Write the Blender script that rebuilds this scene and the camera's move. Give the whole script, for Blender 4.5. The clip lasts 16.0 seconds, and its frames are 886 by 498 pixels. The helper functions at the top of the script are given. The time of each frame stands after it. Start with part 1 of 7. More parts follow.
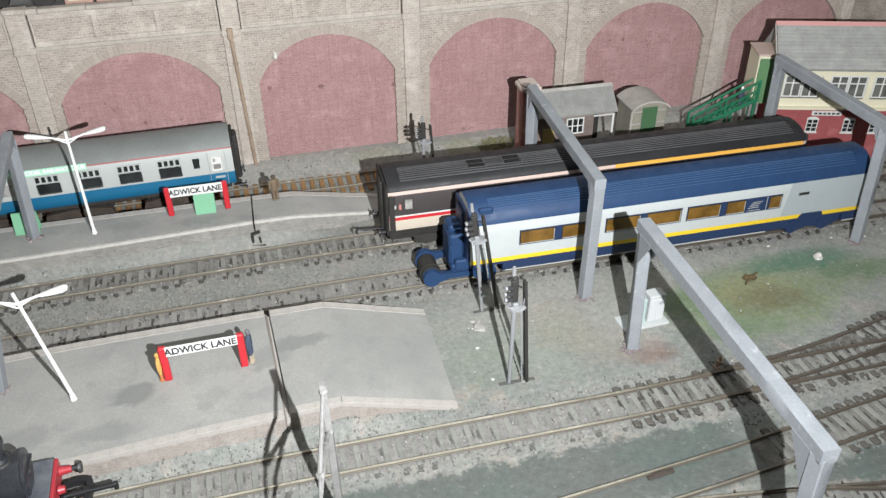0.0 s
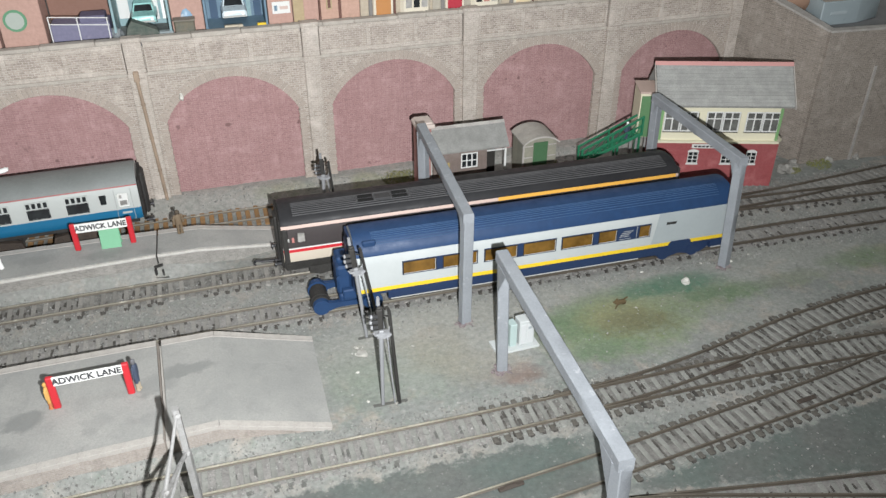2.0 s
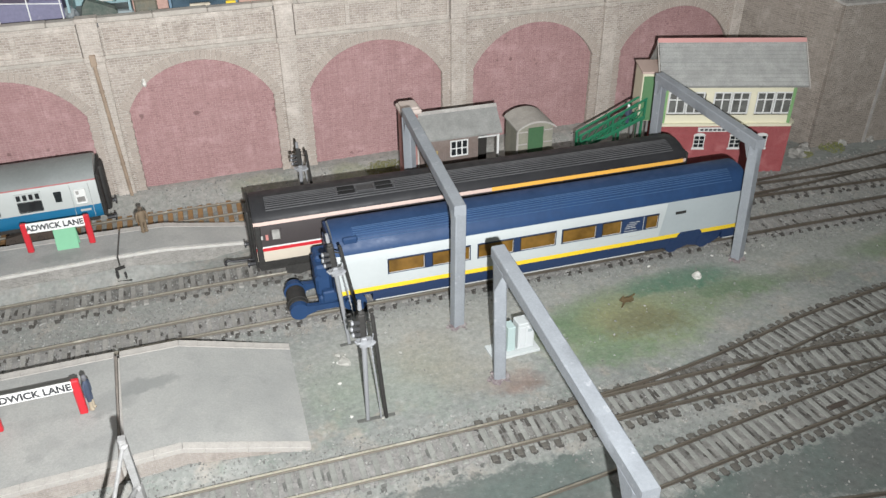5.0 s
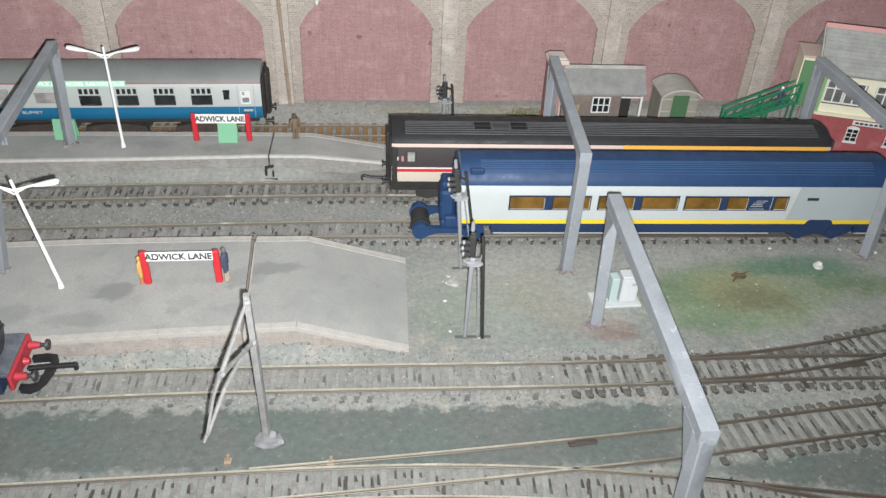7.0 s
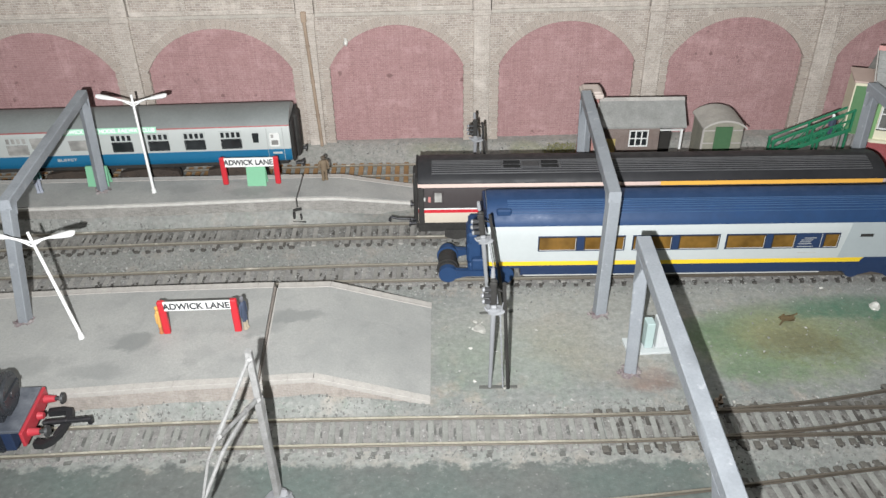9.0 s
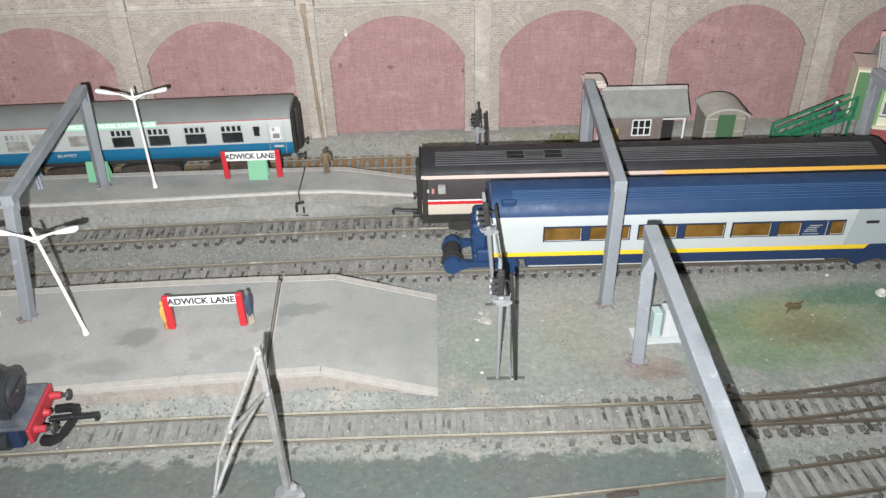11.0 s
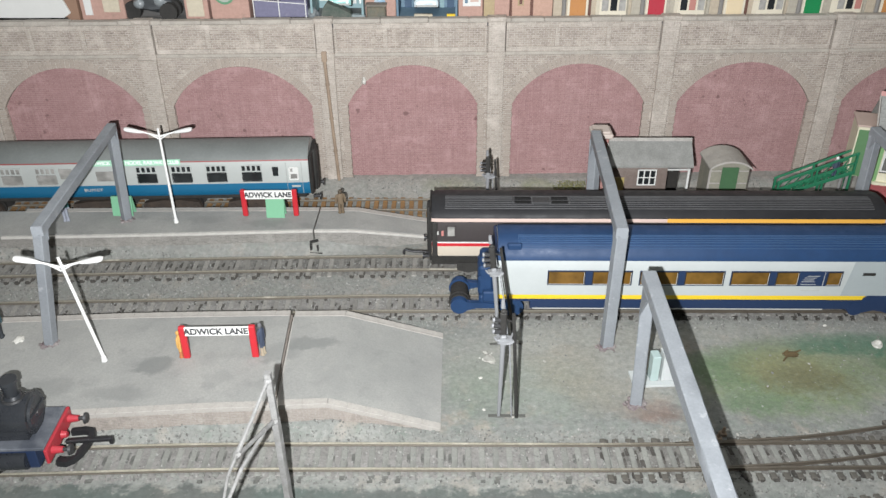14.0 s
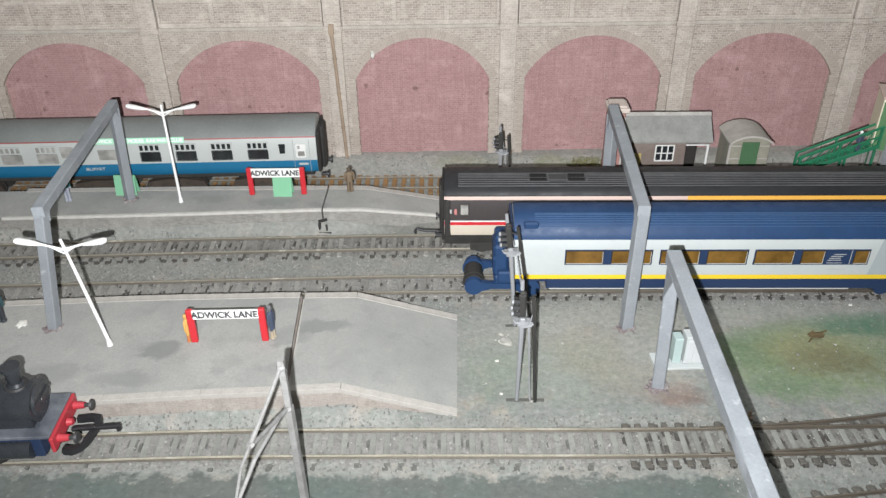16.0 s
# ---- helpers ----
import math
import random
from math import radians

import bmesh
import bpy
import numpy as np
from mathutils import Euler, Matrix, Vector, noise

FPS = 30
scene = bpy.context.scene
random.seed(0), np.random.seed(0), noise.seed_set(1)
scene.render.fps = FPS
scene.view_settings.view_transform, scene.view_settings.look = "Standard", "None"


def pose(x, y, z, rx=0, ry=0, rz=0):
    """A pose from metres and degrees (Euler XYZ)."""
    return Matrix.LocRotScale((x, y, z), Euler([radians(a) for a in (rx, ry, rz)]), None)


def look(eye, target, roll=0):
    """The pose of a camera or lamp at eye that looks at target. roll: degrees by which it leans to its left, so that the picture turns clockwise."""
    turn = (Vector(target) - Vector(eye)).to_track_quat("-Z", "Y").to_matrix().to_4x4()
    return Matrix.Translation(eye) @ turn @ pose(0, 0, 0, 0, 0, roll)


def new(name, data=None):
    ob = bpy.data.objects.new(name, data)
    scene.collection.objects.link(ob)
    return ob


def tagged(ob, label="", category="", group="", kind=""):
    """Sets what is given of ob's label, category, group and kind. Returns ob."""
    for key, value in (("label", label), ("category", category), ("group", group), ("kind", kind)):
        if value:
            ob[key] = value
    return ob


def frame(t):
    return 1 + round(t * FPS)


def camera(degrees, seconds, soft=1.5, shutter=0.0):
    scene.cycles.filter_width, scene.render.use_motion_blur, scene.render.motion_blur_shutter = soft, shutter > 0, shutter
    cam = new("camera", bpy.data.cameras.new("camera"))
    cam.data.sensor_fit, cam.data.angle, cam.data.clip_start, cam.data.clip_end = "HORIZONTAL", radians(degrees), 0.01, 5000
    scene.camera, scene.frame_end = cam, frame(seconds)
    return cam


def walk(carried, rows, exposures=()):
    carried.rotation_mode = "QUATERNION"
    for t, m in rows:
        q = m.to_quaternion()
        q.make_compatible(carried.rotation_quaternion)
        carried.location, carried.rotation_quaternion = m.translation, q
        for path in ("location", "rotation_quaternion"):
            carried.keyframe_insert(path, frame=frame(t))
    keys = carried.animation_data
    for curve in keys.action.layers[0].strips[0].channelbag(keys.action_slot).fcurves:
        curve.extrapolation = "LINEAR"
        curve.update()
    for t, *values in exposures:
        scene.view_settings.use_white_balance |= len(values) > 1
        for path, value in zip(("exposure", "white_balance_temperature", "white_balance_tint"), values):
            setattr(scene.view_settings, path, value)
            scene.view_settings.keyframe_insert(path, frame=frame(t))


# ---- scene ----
cam = camera(57.0, 16.0, soft=1.45, shutter=0.0)
PATH = [
    (0.0, (0.0276, 0.0333, 0.2743), (0.0653, 0.1948, 0.1624), -0.6),
    (0.5, (0.0425, 0.0216, 0.2751), (0.0856, 0.1814, 0.1627), 0.8),
    (1.0, (0.0704, 0.0123, 0.2821), (0.1157, 0.1711, 0.1693), 1.1),
    (1.5, (0.0719, 0.0089, 0.2909), (0.1167, 0.1695, 0.1804), 0.3),
    (2.0, (0.0699, -0.0010, 0.2953), (0.1151, 0.1614, 0.1878), -0.0),
    (2.5, (0.0721, -0.0014, 0.2924), (0.1227, 0.1600, 0.1858), 0.3),
    (3.0, (0.0686, 0.0028, 0.2902), (0.1219, 0.1634, 0.1834), 0.3),
    (3.5, (0.0669, 0.0158, 0.2853), (0.1170, 0.1769, 0.1779), -0.3),
    (3.7, (0.0651, 0.0190, 0.2880), (0.1146, 0.1802, 0.1804), -0.5),
    (5.8, (0.0875, 0.0392, 0.2649), (0.1316, 0.1993, 0.1535), 0.8),
    (6.0, (0.0740, 0.0340, 0.2711), (0.1184, 0.1935, 0.1589), 2.5),
    (6.5, (0.0701, 0.0229, 0.2665), (0.0923, 0.1843, 0.1505), 4.3),
    (7.0, (0.0843, 0.0067, 0.2706), (0.0986, 0.1688, 0.1543), 2.9),
    (7.5, (0.0942, 0.0100, 0.2759), (0.0990, 0.1749, 0.1628), 0.8),
    (8.0, (0.0993, 0.0205, 0.2691), (0.1000, 0.1874, 0.1590), -0.1),
    (10.5, (0.1054, 0.0244, 0.2683), (0.1052, 0.1901, 0.1563), -1.4),
    (11.0, (0.0999, 0.0246, 0.2670), (0.0999, 0.1902, 0.1549), -1.4),
    (11.5, (0.1043, 0.0213, 0.2654), (0.1044, 0.1866, 0.1528), -1.3),
    (12.0, (0.1078, 0.0126, 0.2713), (0.1075, 0.1777, 0.1584), -1.1),
    (12.5, (0.1148, -0.0004, 0.2748), (0.1152, 0.1652, 0.1626), -0.8),
    (13.0, (0.1059, -0.0011, 0.2794), (0.1040, 0.1667, 0.1705), -0.8),
    (13.5, (0.1013, 0.0050, 0.2768), (0.0979, 0.1753, 0.1720), -0.7),
    (14.0, (0.1035, 0.0104, 0.2739), (0.1001, 0.1818, 0.1709), -0.4),
    (14.5, (0.1058, 0.0114, 0.2770), (0.1035, 0.1821, 0.1728), -0.0),
    (15.0, (0.1042, 0.0150, 0.2757), (0.1015, 0.1851, 0.1706), -0.1),
    (15.5, (0.1044, 0.0221, 0.2697), (0.1014, 0.1917, 0.1636), -0.4),
    (16.0, (0.0971, 0.0227, 0.2678), (0.0931, 0.1912, 0.1600), -0.8),
]
# the phone's own exposure drifts a little as it pans
EXPOSURE = [(0.0, 0.05), (0.5, 0.02), (1.5, -0.04), (2.5, -0.06), (3.5, -0.03), (6.0, 0.06), (6.5, 0.04), (7.0, -0.05), (7.5, -0.03), (8.0, -0.01), (11.0, 0.04), (12.5, 0.0), (14.0, -0.06), (15.5, -0.02), (16.0, -0.02)]
walk(cam, [(t, look(eye, target, roll)) for t, eye, target, roll in PATH], EXPOSURE)

# ---- light ----
world = bpy.data.worlds.new("room_air")
world.use_nodes = True
world.node_tree.nodes["Background"].inputs[0].default_value = (0.80, 0.86, 1.0, 1)
world.node_tree.nodes["Background"].inputs[1].default_value = 0.02
scene.world = world

torch = new("torch_light", bpy.data.lights.new("torch_light", "SPOT"))
torch.data.energy, torch.data.shadow_soft_size = 19.3, 0.0018
torch.data.spot_size, torch.data.spot_blend = radians(170), 1.0
torch.data.color = (0.965, 0.985, 1.0)
torch.matrix_world = look((0.088, 0.008, 0.262), (0.085, 0.560, 0.320))

# unseen overhead panel, added to fill in the torch's shadows
room = new("ambient_fill_light", bpy.data.lights.new("ambient_fill_light", "AREA"))
room.data.shape, room.data.size, room.data.size_y, room.data.energy = "RECTANGLE", 1.2, 0.4, 5.0
room.data.color = (0.93, 0.97, 1.0)
room.matrix_world = look((0.2, 0.2, 1.5), (0.2, 0.4, 0.0))

# ---- helpers of this scene: every length below is in millimetres ----
K = 0.001


def thing(name, label, category, x=0, y=0, z=0, rz=0, group="", kind=""):
    ob = new(name)
    ob.empty_display_size = 0.01
    ob.matrix_world = pose(x * K, y * K, z * K, 0, 0, rz)
    return tagged(ob, label, category, group, kind)


def mesh_of(name, bm, material, smooth=35):
    bmesh.ops.recalc_face_normals(bm, faces=bm.faces)
    for v in bm.verts:
        v.co *= K
    me = bpy.data.meshes.new(name)
    bm.to_mesh(me)
    bm.free()
    for m in (material if isinstance(material, (list, tuple)) else [material]):
        me.materials.append(m)
    if smooth:
        me.shade_smooth()
        me.set_sharp_from_angle(angle=radians(smooth))
    return me


def part(name, bm, material, parent=None, label="", smooth=35):
    ob = new(name, mesh_of(name, bm, material, smooth))
    if parent:
        ob.parent = parent
    return tagged(ob, label) if label else ob


def solo(name, bm, material, label, category, x=0, y=0, z=0, rz=0, group="", kind="", smooth=35):
    ob = new(name, mesh_of(name, bm, material, smooth))
    ob.matrix_world = pose(x * K, y * K, z * K, 0, 0, rz)
    return tagged(ob, label, category, group, kind)


def B():
    return bmesh.new()


def box(bm, x0, y0, z0, x1, y1, z1, bev=0.0, m=None):
    vs = [bm.verts.new(c) for c in ((x0, y0, z0), (x1, y0, z0), (x1, y1, z0), (x0, y1, z0), (x0, y0, z1), (x1, y0, z1), (x1, y1, z1), (x0, y1, z1))]
    fs = [bm.faces.new([vs[i] for i in f]) for f in ((3, 2, 1, 0), (4, 5, 6, 7), (0, 1, 5, 4), (1, 2, 6, 5), (2, 3, 7, 6), (3, 0, 4, 7))]
    if bev:
        es = list({e for f in fs for e in f.edges})
        r = bmesh.ops.bevel(bm, geom=es, offset=bev, segments=1, affect="EDGES")
        vs = list({v for f in r["faces"] for v in f.verts} | {v for v in vs if v.is_valid})
    if m is not None:
        for v in vs:
            if v.is_valid:
                v.co = m @ v.co
    return bm


def beam(bm, a, b, w, h=None, bev=0.0):
    """A square bar from a to b."""
    a, b = Vector(a), Vector(b)
    d = b - a
    q = d.to_track_quat("X", "Z").to_matrix().to_4x4()
    return box(bm, 0, -w / 2, -(h or w) / 2, d.length, w / 2, (h or w) / 2, bev, Matrix.Translation(a) @ q)


def rod(bm, a, b, r0, r1=None, n=10, caps=True):
    a, b = Vector(a), Vector(b)
    d = b - a
    q = d.to_track_quat("Z", "Y").to_matrix()
    r1 = r0 if r1 is None else r1
    rings = []
    for p, r in ((a, r0), (b, r1)):
        rings.append([bm.verts.new(p + q @ Vector((r * math.cos(2 * math.pi * i / n), r * math.sin(2 * math.pi * i / n), 0))) for i in range(n)])
    for i in range(n):
        bm.faces.new((rings[0][i], rings[0][(i + 1) % n], rings[1][(i + 1) % n], rings[1][i]))
    if caps:
        bm.faces.new(rings[0][::-1])
        bm.faces.new(rings[1])
    return bm


def loft(bm, sections, closed=True, caps=True):
    """Skins a list of rings of points."""
    rings = [[bm.verts.new(p) for p in s] for s in sections]
    n = len(rings[0])
    for r0, r1 in zip(rings, rings[1:]):
        for i in range(n if closed else n - 1):
            bm.faces.new((r0[i], r0[(i + 1) % n], r1[(i + 1) % n], r1[i]))
    if caps and closed:
        bm.faces.new(rings[0][::-1])
        bm.faces.new(rings[-1])
    return bm


def prism(bm, pts, z0, z1):
    """An upright prism on a plan outline."""
    return loft(bm, [[(x, y, z0) for x, y in pts], [(x, y, z1) for x, y in pts]])


def slab_x(bm, prof, x0, x1):
    """A bar along x with the outline prof of (y, z)."""
    return loft(bm, [[(x0, y, z) for y, z in prof], [(x1, y, z) for y, z in prof]])


def slab_y(bm, prof, y0, y1):
    """A bar along y with the outline prof of (x, z)."""
    return loft(bm, [[(x, y0, z) for x, z in prof], [(x, y1, z) for x, z in prof]])


def ball(bm, c, rx, ry, rz, seed=0, rough=0.0, n=2):
    r = bmesh.ops.create_icosphere(bm, subdivisions=n, radius=1)
    for v in r["verts"]:
        k = 1 + rough * noise.noise(v.co * 1.7 + Vector((seed * 3.1, seed, 0)))
        v.co = Vector((c[0] + v.co.x * rx * k, c[1] + v.co.y * ry * k, c[2] + v.co.z * rz * k))
    return bm


# ---- materials ----
def nodes_of(name):
    m = bpy.data.materials.new(name)
    m.use_nodes = True
    return m, m.node_tree.nodes, m.node_tree.links


def noise_node(ns, ls, coord, size, detail=4, rough=0.6):
    """Noise whose patches are about size millimetres across."""
    n = ns.new("ShaderNodeTexNoise")
    n.inputs["Scale"].default_value = 1000.0 / size
    n.inputs["Detail"].default_value = detail
    n.inputs["Roughness"].default_value = rough
    ls.new(coord, n.inputs["Vector"])
    return n.outputs["Fac"]


def ramp(ns, ls, fac, lo, hi, a=0.0, b=1.0):
    n = ns.new("ShaderNodeMapRange")
    n.inputs["From Min"].default_value, n.inputs["From Max"].default_value = lo, hi
    n.inputs["To Min"].default_value, n.inputs["To Max"].default_value = a, b
    ls.new(fac, n.inputs["Value"])
    return n.outputs["Result"]


def mixc(ns, ls, fac, a, b, mode="MIX"):
    n = ns.new("ShaderNodeMix")
    n.data_type, n.blend_type = "RGBA", mode
    for i, v in ((0, fac), (6, a), (7, b)):
        if isinstance(v, (int, float)):
            n.inputs[i].default_value = v
        elif isinstance(v, tuple):
            n.inputs[i].default_value = (*v, 1)
        else:
            ls.new(v, n.inputs[i])
    return n.outputs[2]


def math_node(ns, ls, op, a, b=0.0):
    n = ns.new("ShaderNodeMath")
    n.operation = op
    for i, v in ((0, a), (1, b)):
        if isinstance(v, (int, float)):
            n.inputs[i].default_value = v
        else:
            ls.new(v, n.inputs[i])
    return n.outputs[0]


def bump(ns, ls, height, strength, dist, normal=None):
    n = ns.new("ShaderNodeBump")
    n.inputs["Strength"].default_value, n.inputs["Distance"].default_value = strength, dist * K
    ls.new(height, n.inputs["Height"])
    if normal:
        ls.new(normal, n.inputs["Normal"])
    return n.outputs["Normal"]


def surface(name, base, other=None, rough=0.6, coarse=18.0, fine=1.2, grain=0.25, relief=0.15, metal=0.0, dirt=None, dirt_at=0.6, spec=0.4, pieces=0.0):
    """A worn surface: two colours in coarse patches, fine grain, dirt in blots, and relief. pieces: how far alike pieces differ."""
    m, ns, ls = nodes_of(name)
    p = ns["Principled BSDF"]
    co = ns.new("ShaderNodeTexCoord").outputs["Object"]
    big, small = noise_node(ns, ls, co, coarse), noise_node(ns, ls, co, fine, 3, 0.7)
    other = other or tuple(c * 0.8 for c in base)
    col = mixc(ns, ls, ramp(ns, ls, big, 0.35, 0.65), base, other)
    col = mixc(ns, ls, ramp(ns, ls, small, 0.3, 0.7, 0.0, grain), col, tuple(c * 0.45 for c in base))
    if dirt:
        blot = noise_node(ns, ls, co, coarse * 0.45, 6, 0.7)
        col = mixc(ns, ls, ramp(ns, ls, blot, dirt_at, dirt_at + 0.12), col, dirt)
    if pieces:
        info = ns.new("ShaderNodeObjectInfo").outputs["Random"]
        col = mixc(ns, ls, ramp(ns, ls, info, 0, 1, 0, pieces), col, tuple(c * 0.35 for c in base))
    ls.new(col, p.inputs["Base Color"])
    ls.new(ramp(ns, ls, small, 0.3, 0.7, rough - 0.1, min(1.0, rough + 0.12)), p.inputs["Roughness"])
    p.inputs["Metallic"].default_value = metal
    p.inputs["Specular IOR Level"].default_value = spec
    if relief:
        ls.new(bump(ns, ls, small, 0.5, relief), p.inputs["Normal"])
    return m


def paint(name, base, rough=0.35, spec=0.5, grain=0.06, relief=0.02, dirt=None, dirt_at=0.66):
    return surface(name, base, tuple(c * 0.93 for c in base), rough, 30, 2.5, grain, relief, 0, dirt, dirt_at, spec)


def brickwork(name, brick, brick2, mortar, bw=3.0, bh=1.05, gap=0.16, stain=(0.16, 0.15, 0.13), relief=0.25, wash=0.5, weave=0.0):
    """Embossed courses of tiny bricks on an upright face along x."""
    m, ns, ls = nodes_of(name)
    p = ns["Principled BSDF"]
    co = ns.new("ShaderNodeTexCoord").outputs["Object"]
    sep, com = ns.new("ShaderNodeSeparateXYZ"), ns.new("ShaderNodeCombineXYZ")
    ls.new(co, sep.inputs[0])
    ls.new(math_node(ns, ls, "ADD", sep.outputs[0], sep.outputs[1]), com.inputs[0])
    ls.new(sep.outputs[2], com.inputs[1])
    wob = ns.new("ShaderNodeVectorMath")
    wob.operation = "ADD"
    warp = ns.new("ShaderNodeTexNoise")
    warp.inputs["Scale"].default_value = 90
    ls.new(co, warp.inputs["Vector"])
    wsc = ns.new("ShaderNodeVectorMath")
    wsc.operation = "SCALE"
    wsc.inputs["Scale"].default_value = 0.0011
    ls.new(warp.outputs["Color"], wsc.inputs[0])
    ls.new(com.outputs[0], wob.inputs[0])
    ls.new(wsc.outputs[0], wob.inputs[1])
    t = ns.new("ShaderNodeTexBrick")
    for key, v in (("Scale", 1.0), ("Mortar Size", gap * K), ("Mortar Smooth", 0.6), ("Brick Width", bw * K), ("Row Height", bh * K), ("Bias", 0.0)):
        t.inputs[key].default_value = v
    t.inputs["Color1"].default_value, t.inputs["Color2"].default_value, t.inputs["Mortar"].default_value = (*brick, 1), (*brick2, 1), (*mortar, 1)
    ls.new(wob.outputs[0], t.inputs["Vector"])
    big, small = noise_node(ns, ls, co, 40, 5, 0.65), noise_node(ns, ls, co, 1.0, 3, 0.7)
    mid = noise_node(ns, ls, co, 9, 5, 0.7)
    col = mixc(ns, ls, ramp(ns, ls, big, 0.38, 0.68, 0, wash), t.outputs["Color"], mortar)
    col = mixc(ns, ls, ramp(ns, ls, mid, 0.54, 0.76, 0, 0.6), col, stain)
    col = mixc(ns, ls, ramp(ns, ls, small, 0.3, 0.7, 0, 0.34), col, tuple(c * 0.4 for c in brick))
    st = ns.new("ShaderNodeMapping")
    st.inputs["Scale"].default_value = (1.0, 1.0, 0.08)
    ls.new(co, st.inputs["Vector"])
    streak = noise_node(ns, ls, st.outputs["Vector"], 2.2, 3, 0.6)
    col = mixc(ns, ls, ramp(ns, ls, streak, 0.48, 0.72, 0, 0.3), col, tuple(c * 0.6 for c in brick))
    blotch = noise_node(ns, ls, co, 14, 4, 0.7)
    col = mixc(ns, ls, ramp(ns, ls, blotch, 0.52, 0.7, 0, 0.4), col, tuple(min(1.0, c * 1.25 + 0.02) for c in mortar))
    if weave:
        # printed card: fine upright and level threads, dull damp patches and a few dark spots
        for sc, size, k in (((1.0, 1.0, 0.07), 1.3, 1.0), ((0.12, 0.12, 1.0), 1.6, 0.7)):
            mp = ns.new("ShaderNodeMapping")
            mp.inputs["Scale"].default_value = sc
            ls.new(co, mp.inputs["Vector"])
            line = noise_node(ns, ls, mp.outputs["Vector"], size, 2, 0.6)
            col = mixc(ns, ls, ramp(ns, ls, line, 0.5, 0.7, 0, weave * k), col, tuple(c * 0.55 for c in brick))
            col = mixc(ns, ls, ramp(ns, ls, line, 0.46, 0.3, 0, weave * k * 0.8), col, tuple(min(1.0, c * 1.2 + 0.05) for c in mortar))
        damp = noise_node(ns, ls, co, 26, 3, 0.5)
        col = mixc(ns, ls, ramp(ns, ls, damp, 0.5, 0.7, 0, 0.35), col, tuple(c * 0.8 for c in brick))
        spot = noise_node(ns, ls, co, 6.5, 1, 0.4)
        col = mixc(ns, ls, ramp(ns, ls, spot, 0.735, 0.80, 0, 0.55), col, (0.10, 0.05, 0.05))
    ls.new(col, p.inputs["Base Color"])
    p.inputs["Roughness"].default_value = 0.85
    p.inputs["Specular IOR Level"].default_value = 0.25
    inv = math_node(ns, ls, "SUBTRACT", 1.0, t.outputs["Fac"])
    ls.new(bump(ns, ls, small, 0.3, 0.2, bump(ns, ls, inv, 0.6, relief)), p.inputs["Normal"])
    return m


def glazing(name, tint, rough=0.12, spec=0.5):
    m, ns, ls = nodes_of(name)
    p = ns["Principled BSDF"]
    co = ns.new("ShaderNodeTexCoord").outputs["Object"]
    n = noise_node(ns, ls, co, 9, 2)
    ls.new(mixc(ns, ls, ramp(ns, ls, n, 0.35, 0.65), tint, tuple(c * 0.55 for c in tint)), p.inputs["Base Color"])
    p.inputs["Roughness"].default_value, p.inputs["Specular IOR Level"].default_value = rough, spec
    return m


GREY_PAINT = surface("grey_gantry_paint", (0.278, 0.296, 0.316), (0.238, 0.254, 0.274), 0.6, 14, 1.0, 0.25, 0.25, dirt=(0.38, 0.39, 0.41), dirt_at=0.60, spec=0.3)
WHITE = paint("white_paint", (0.66, 0.66, 0.64), 0.45)
CREAM = paint("cream_paint", (0.70, 0.66, 0.50), 0.55)
RED = paint("red_paint", (0.53, 0.025, 0.036), 0.4)
BEAM_RED = paint("dull_red_paint", (0.40, 0.035, 0.048), 0.4, dirt=(0.30, 0.05, 0.06))
BLACK = paint("black_plastic", (0.018, 0.018, 0.02), 0.45)
MATT_BLACK = surface("matt_black", (0.022, 0.021, 0.02), (0.04, 0.038, 0.035), 0.7)
DARK_METAL = surface("dark_metal", (0.10, 0.10, 0.105), (0.06, 0.06, 0.06), 0.5, metal=0.6)
GREEN_PAINT = paint("green_paint", (0.06, 0.14, 0.065), 0.6)
def rail_material():
    """Rail: worn bright where trains run, with painted glints, rusty towards the junction."""
    m, ns, ls = nodes_of("worn_rail")
    p = ns["Principled BSDF"]
    co = ns.new("ShaderNodeTexCoord").outputs["Object"]
    sep = ns.new("ShaderNodeSeparateXYZ")
    ls.new(co, sep.inputs[0])
    big, small = noise_node(ns, ls, co, 30, 4, 0.7), noise_node(ns, ls, co, 0.8, 3, 0.7)
    side = ramp(ns, ls, sep.outputs[2], 0.0017, 0.0021)
    top = mixc(ns, ls, ramp(ns, ls, big, 0.35, 0.65), (0.64, 0.60, 0.49), (0.46, 0.43, 0.345))
    top = mixc(ns, ls, ramp(ns, ls, sep.outputs[1], 0.32, 0.36, 0, 0.75), top, (0.30, 0.28, 0.235))
    # bright dashes painted on as glints along the rail tops
    glint = noise_node(ns, ls, co, 14, 3, 0.6)
    top = mixc(ns, ls, ramp(ns, ls, glint, 0.58, 0.68), top, (0.72, 0.68, 0.58))
    col = mixc(ns, ls, side, (0.185, 0.165, 0.135), top)
    rust = mixc(ns, ls, ramp(ns, ls, big, 0.35, 0.65), (0.088, 0.074, 0.06), (0.15, 0.126, 0.10))
    far = math_node(ns, ls, "ADD", sep.outputs[0], ramp(ns, ls, big, 0, 1, -0.05, 0.05))
    col = mixc(ns, ls, ramp(ns, ls, far, 0.13, 0.24, 0, 0.9), col, rust)
    col = mixc(ns, ls, ramp(ns, ls, small, 0.4, 0.75, 0, 0.4), col, (0.08, 0.065, 0.05))
    ls.new(col, p.inputs["Base Color"])
    p.inputs["Roughness"].default_value, p.inputs["Metallic"].default_value = 0.45, 0.35
    return m


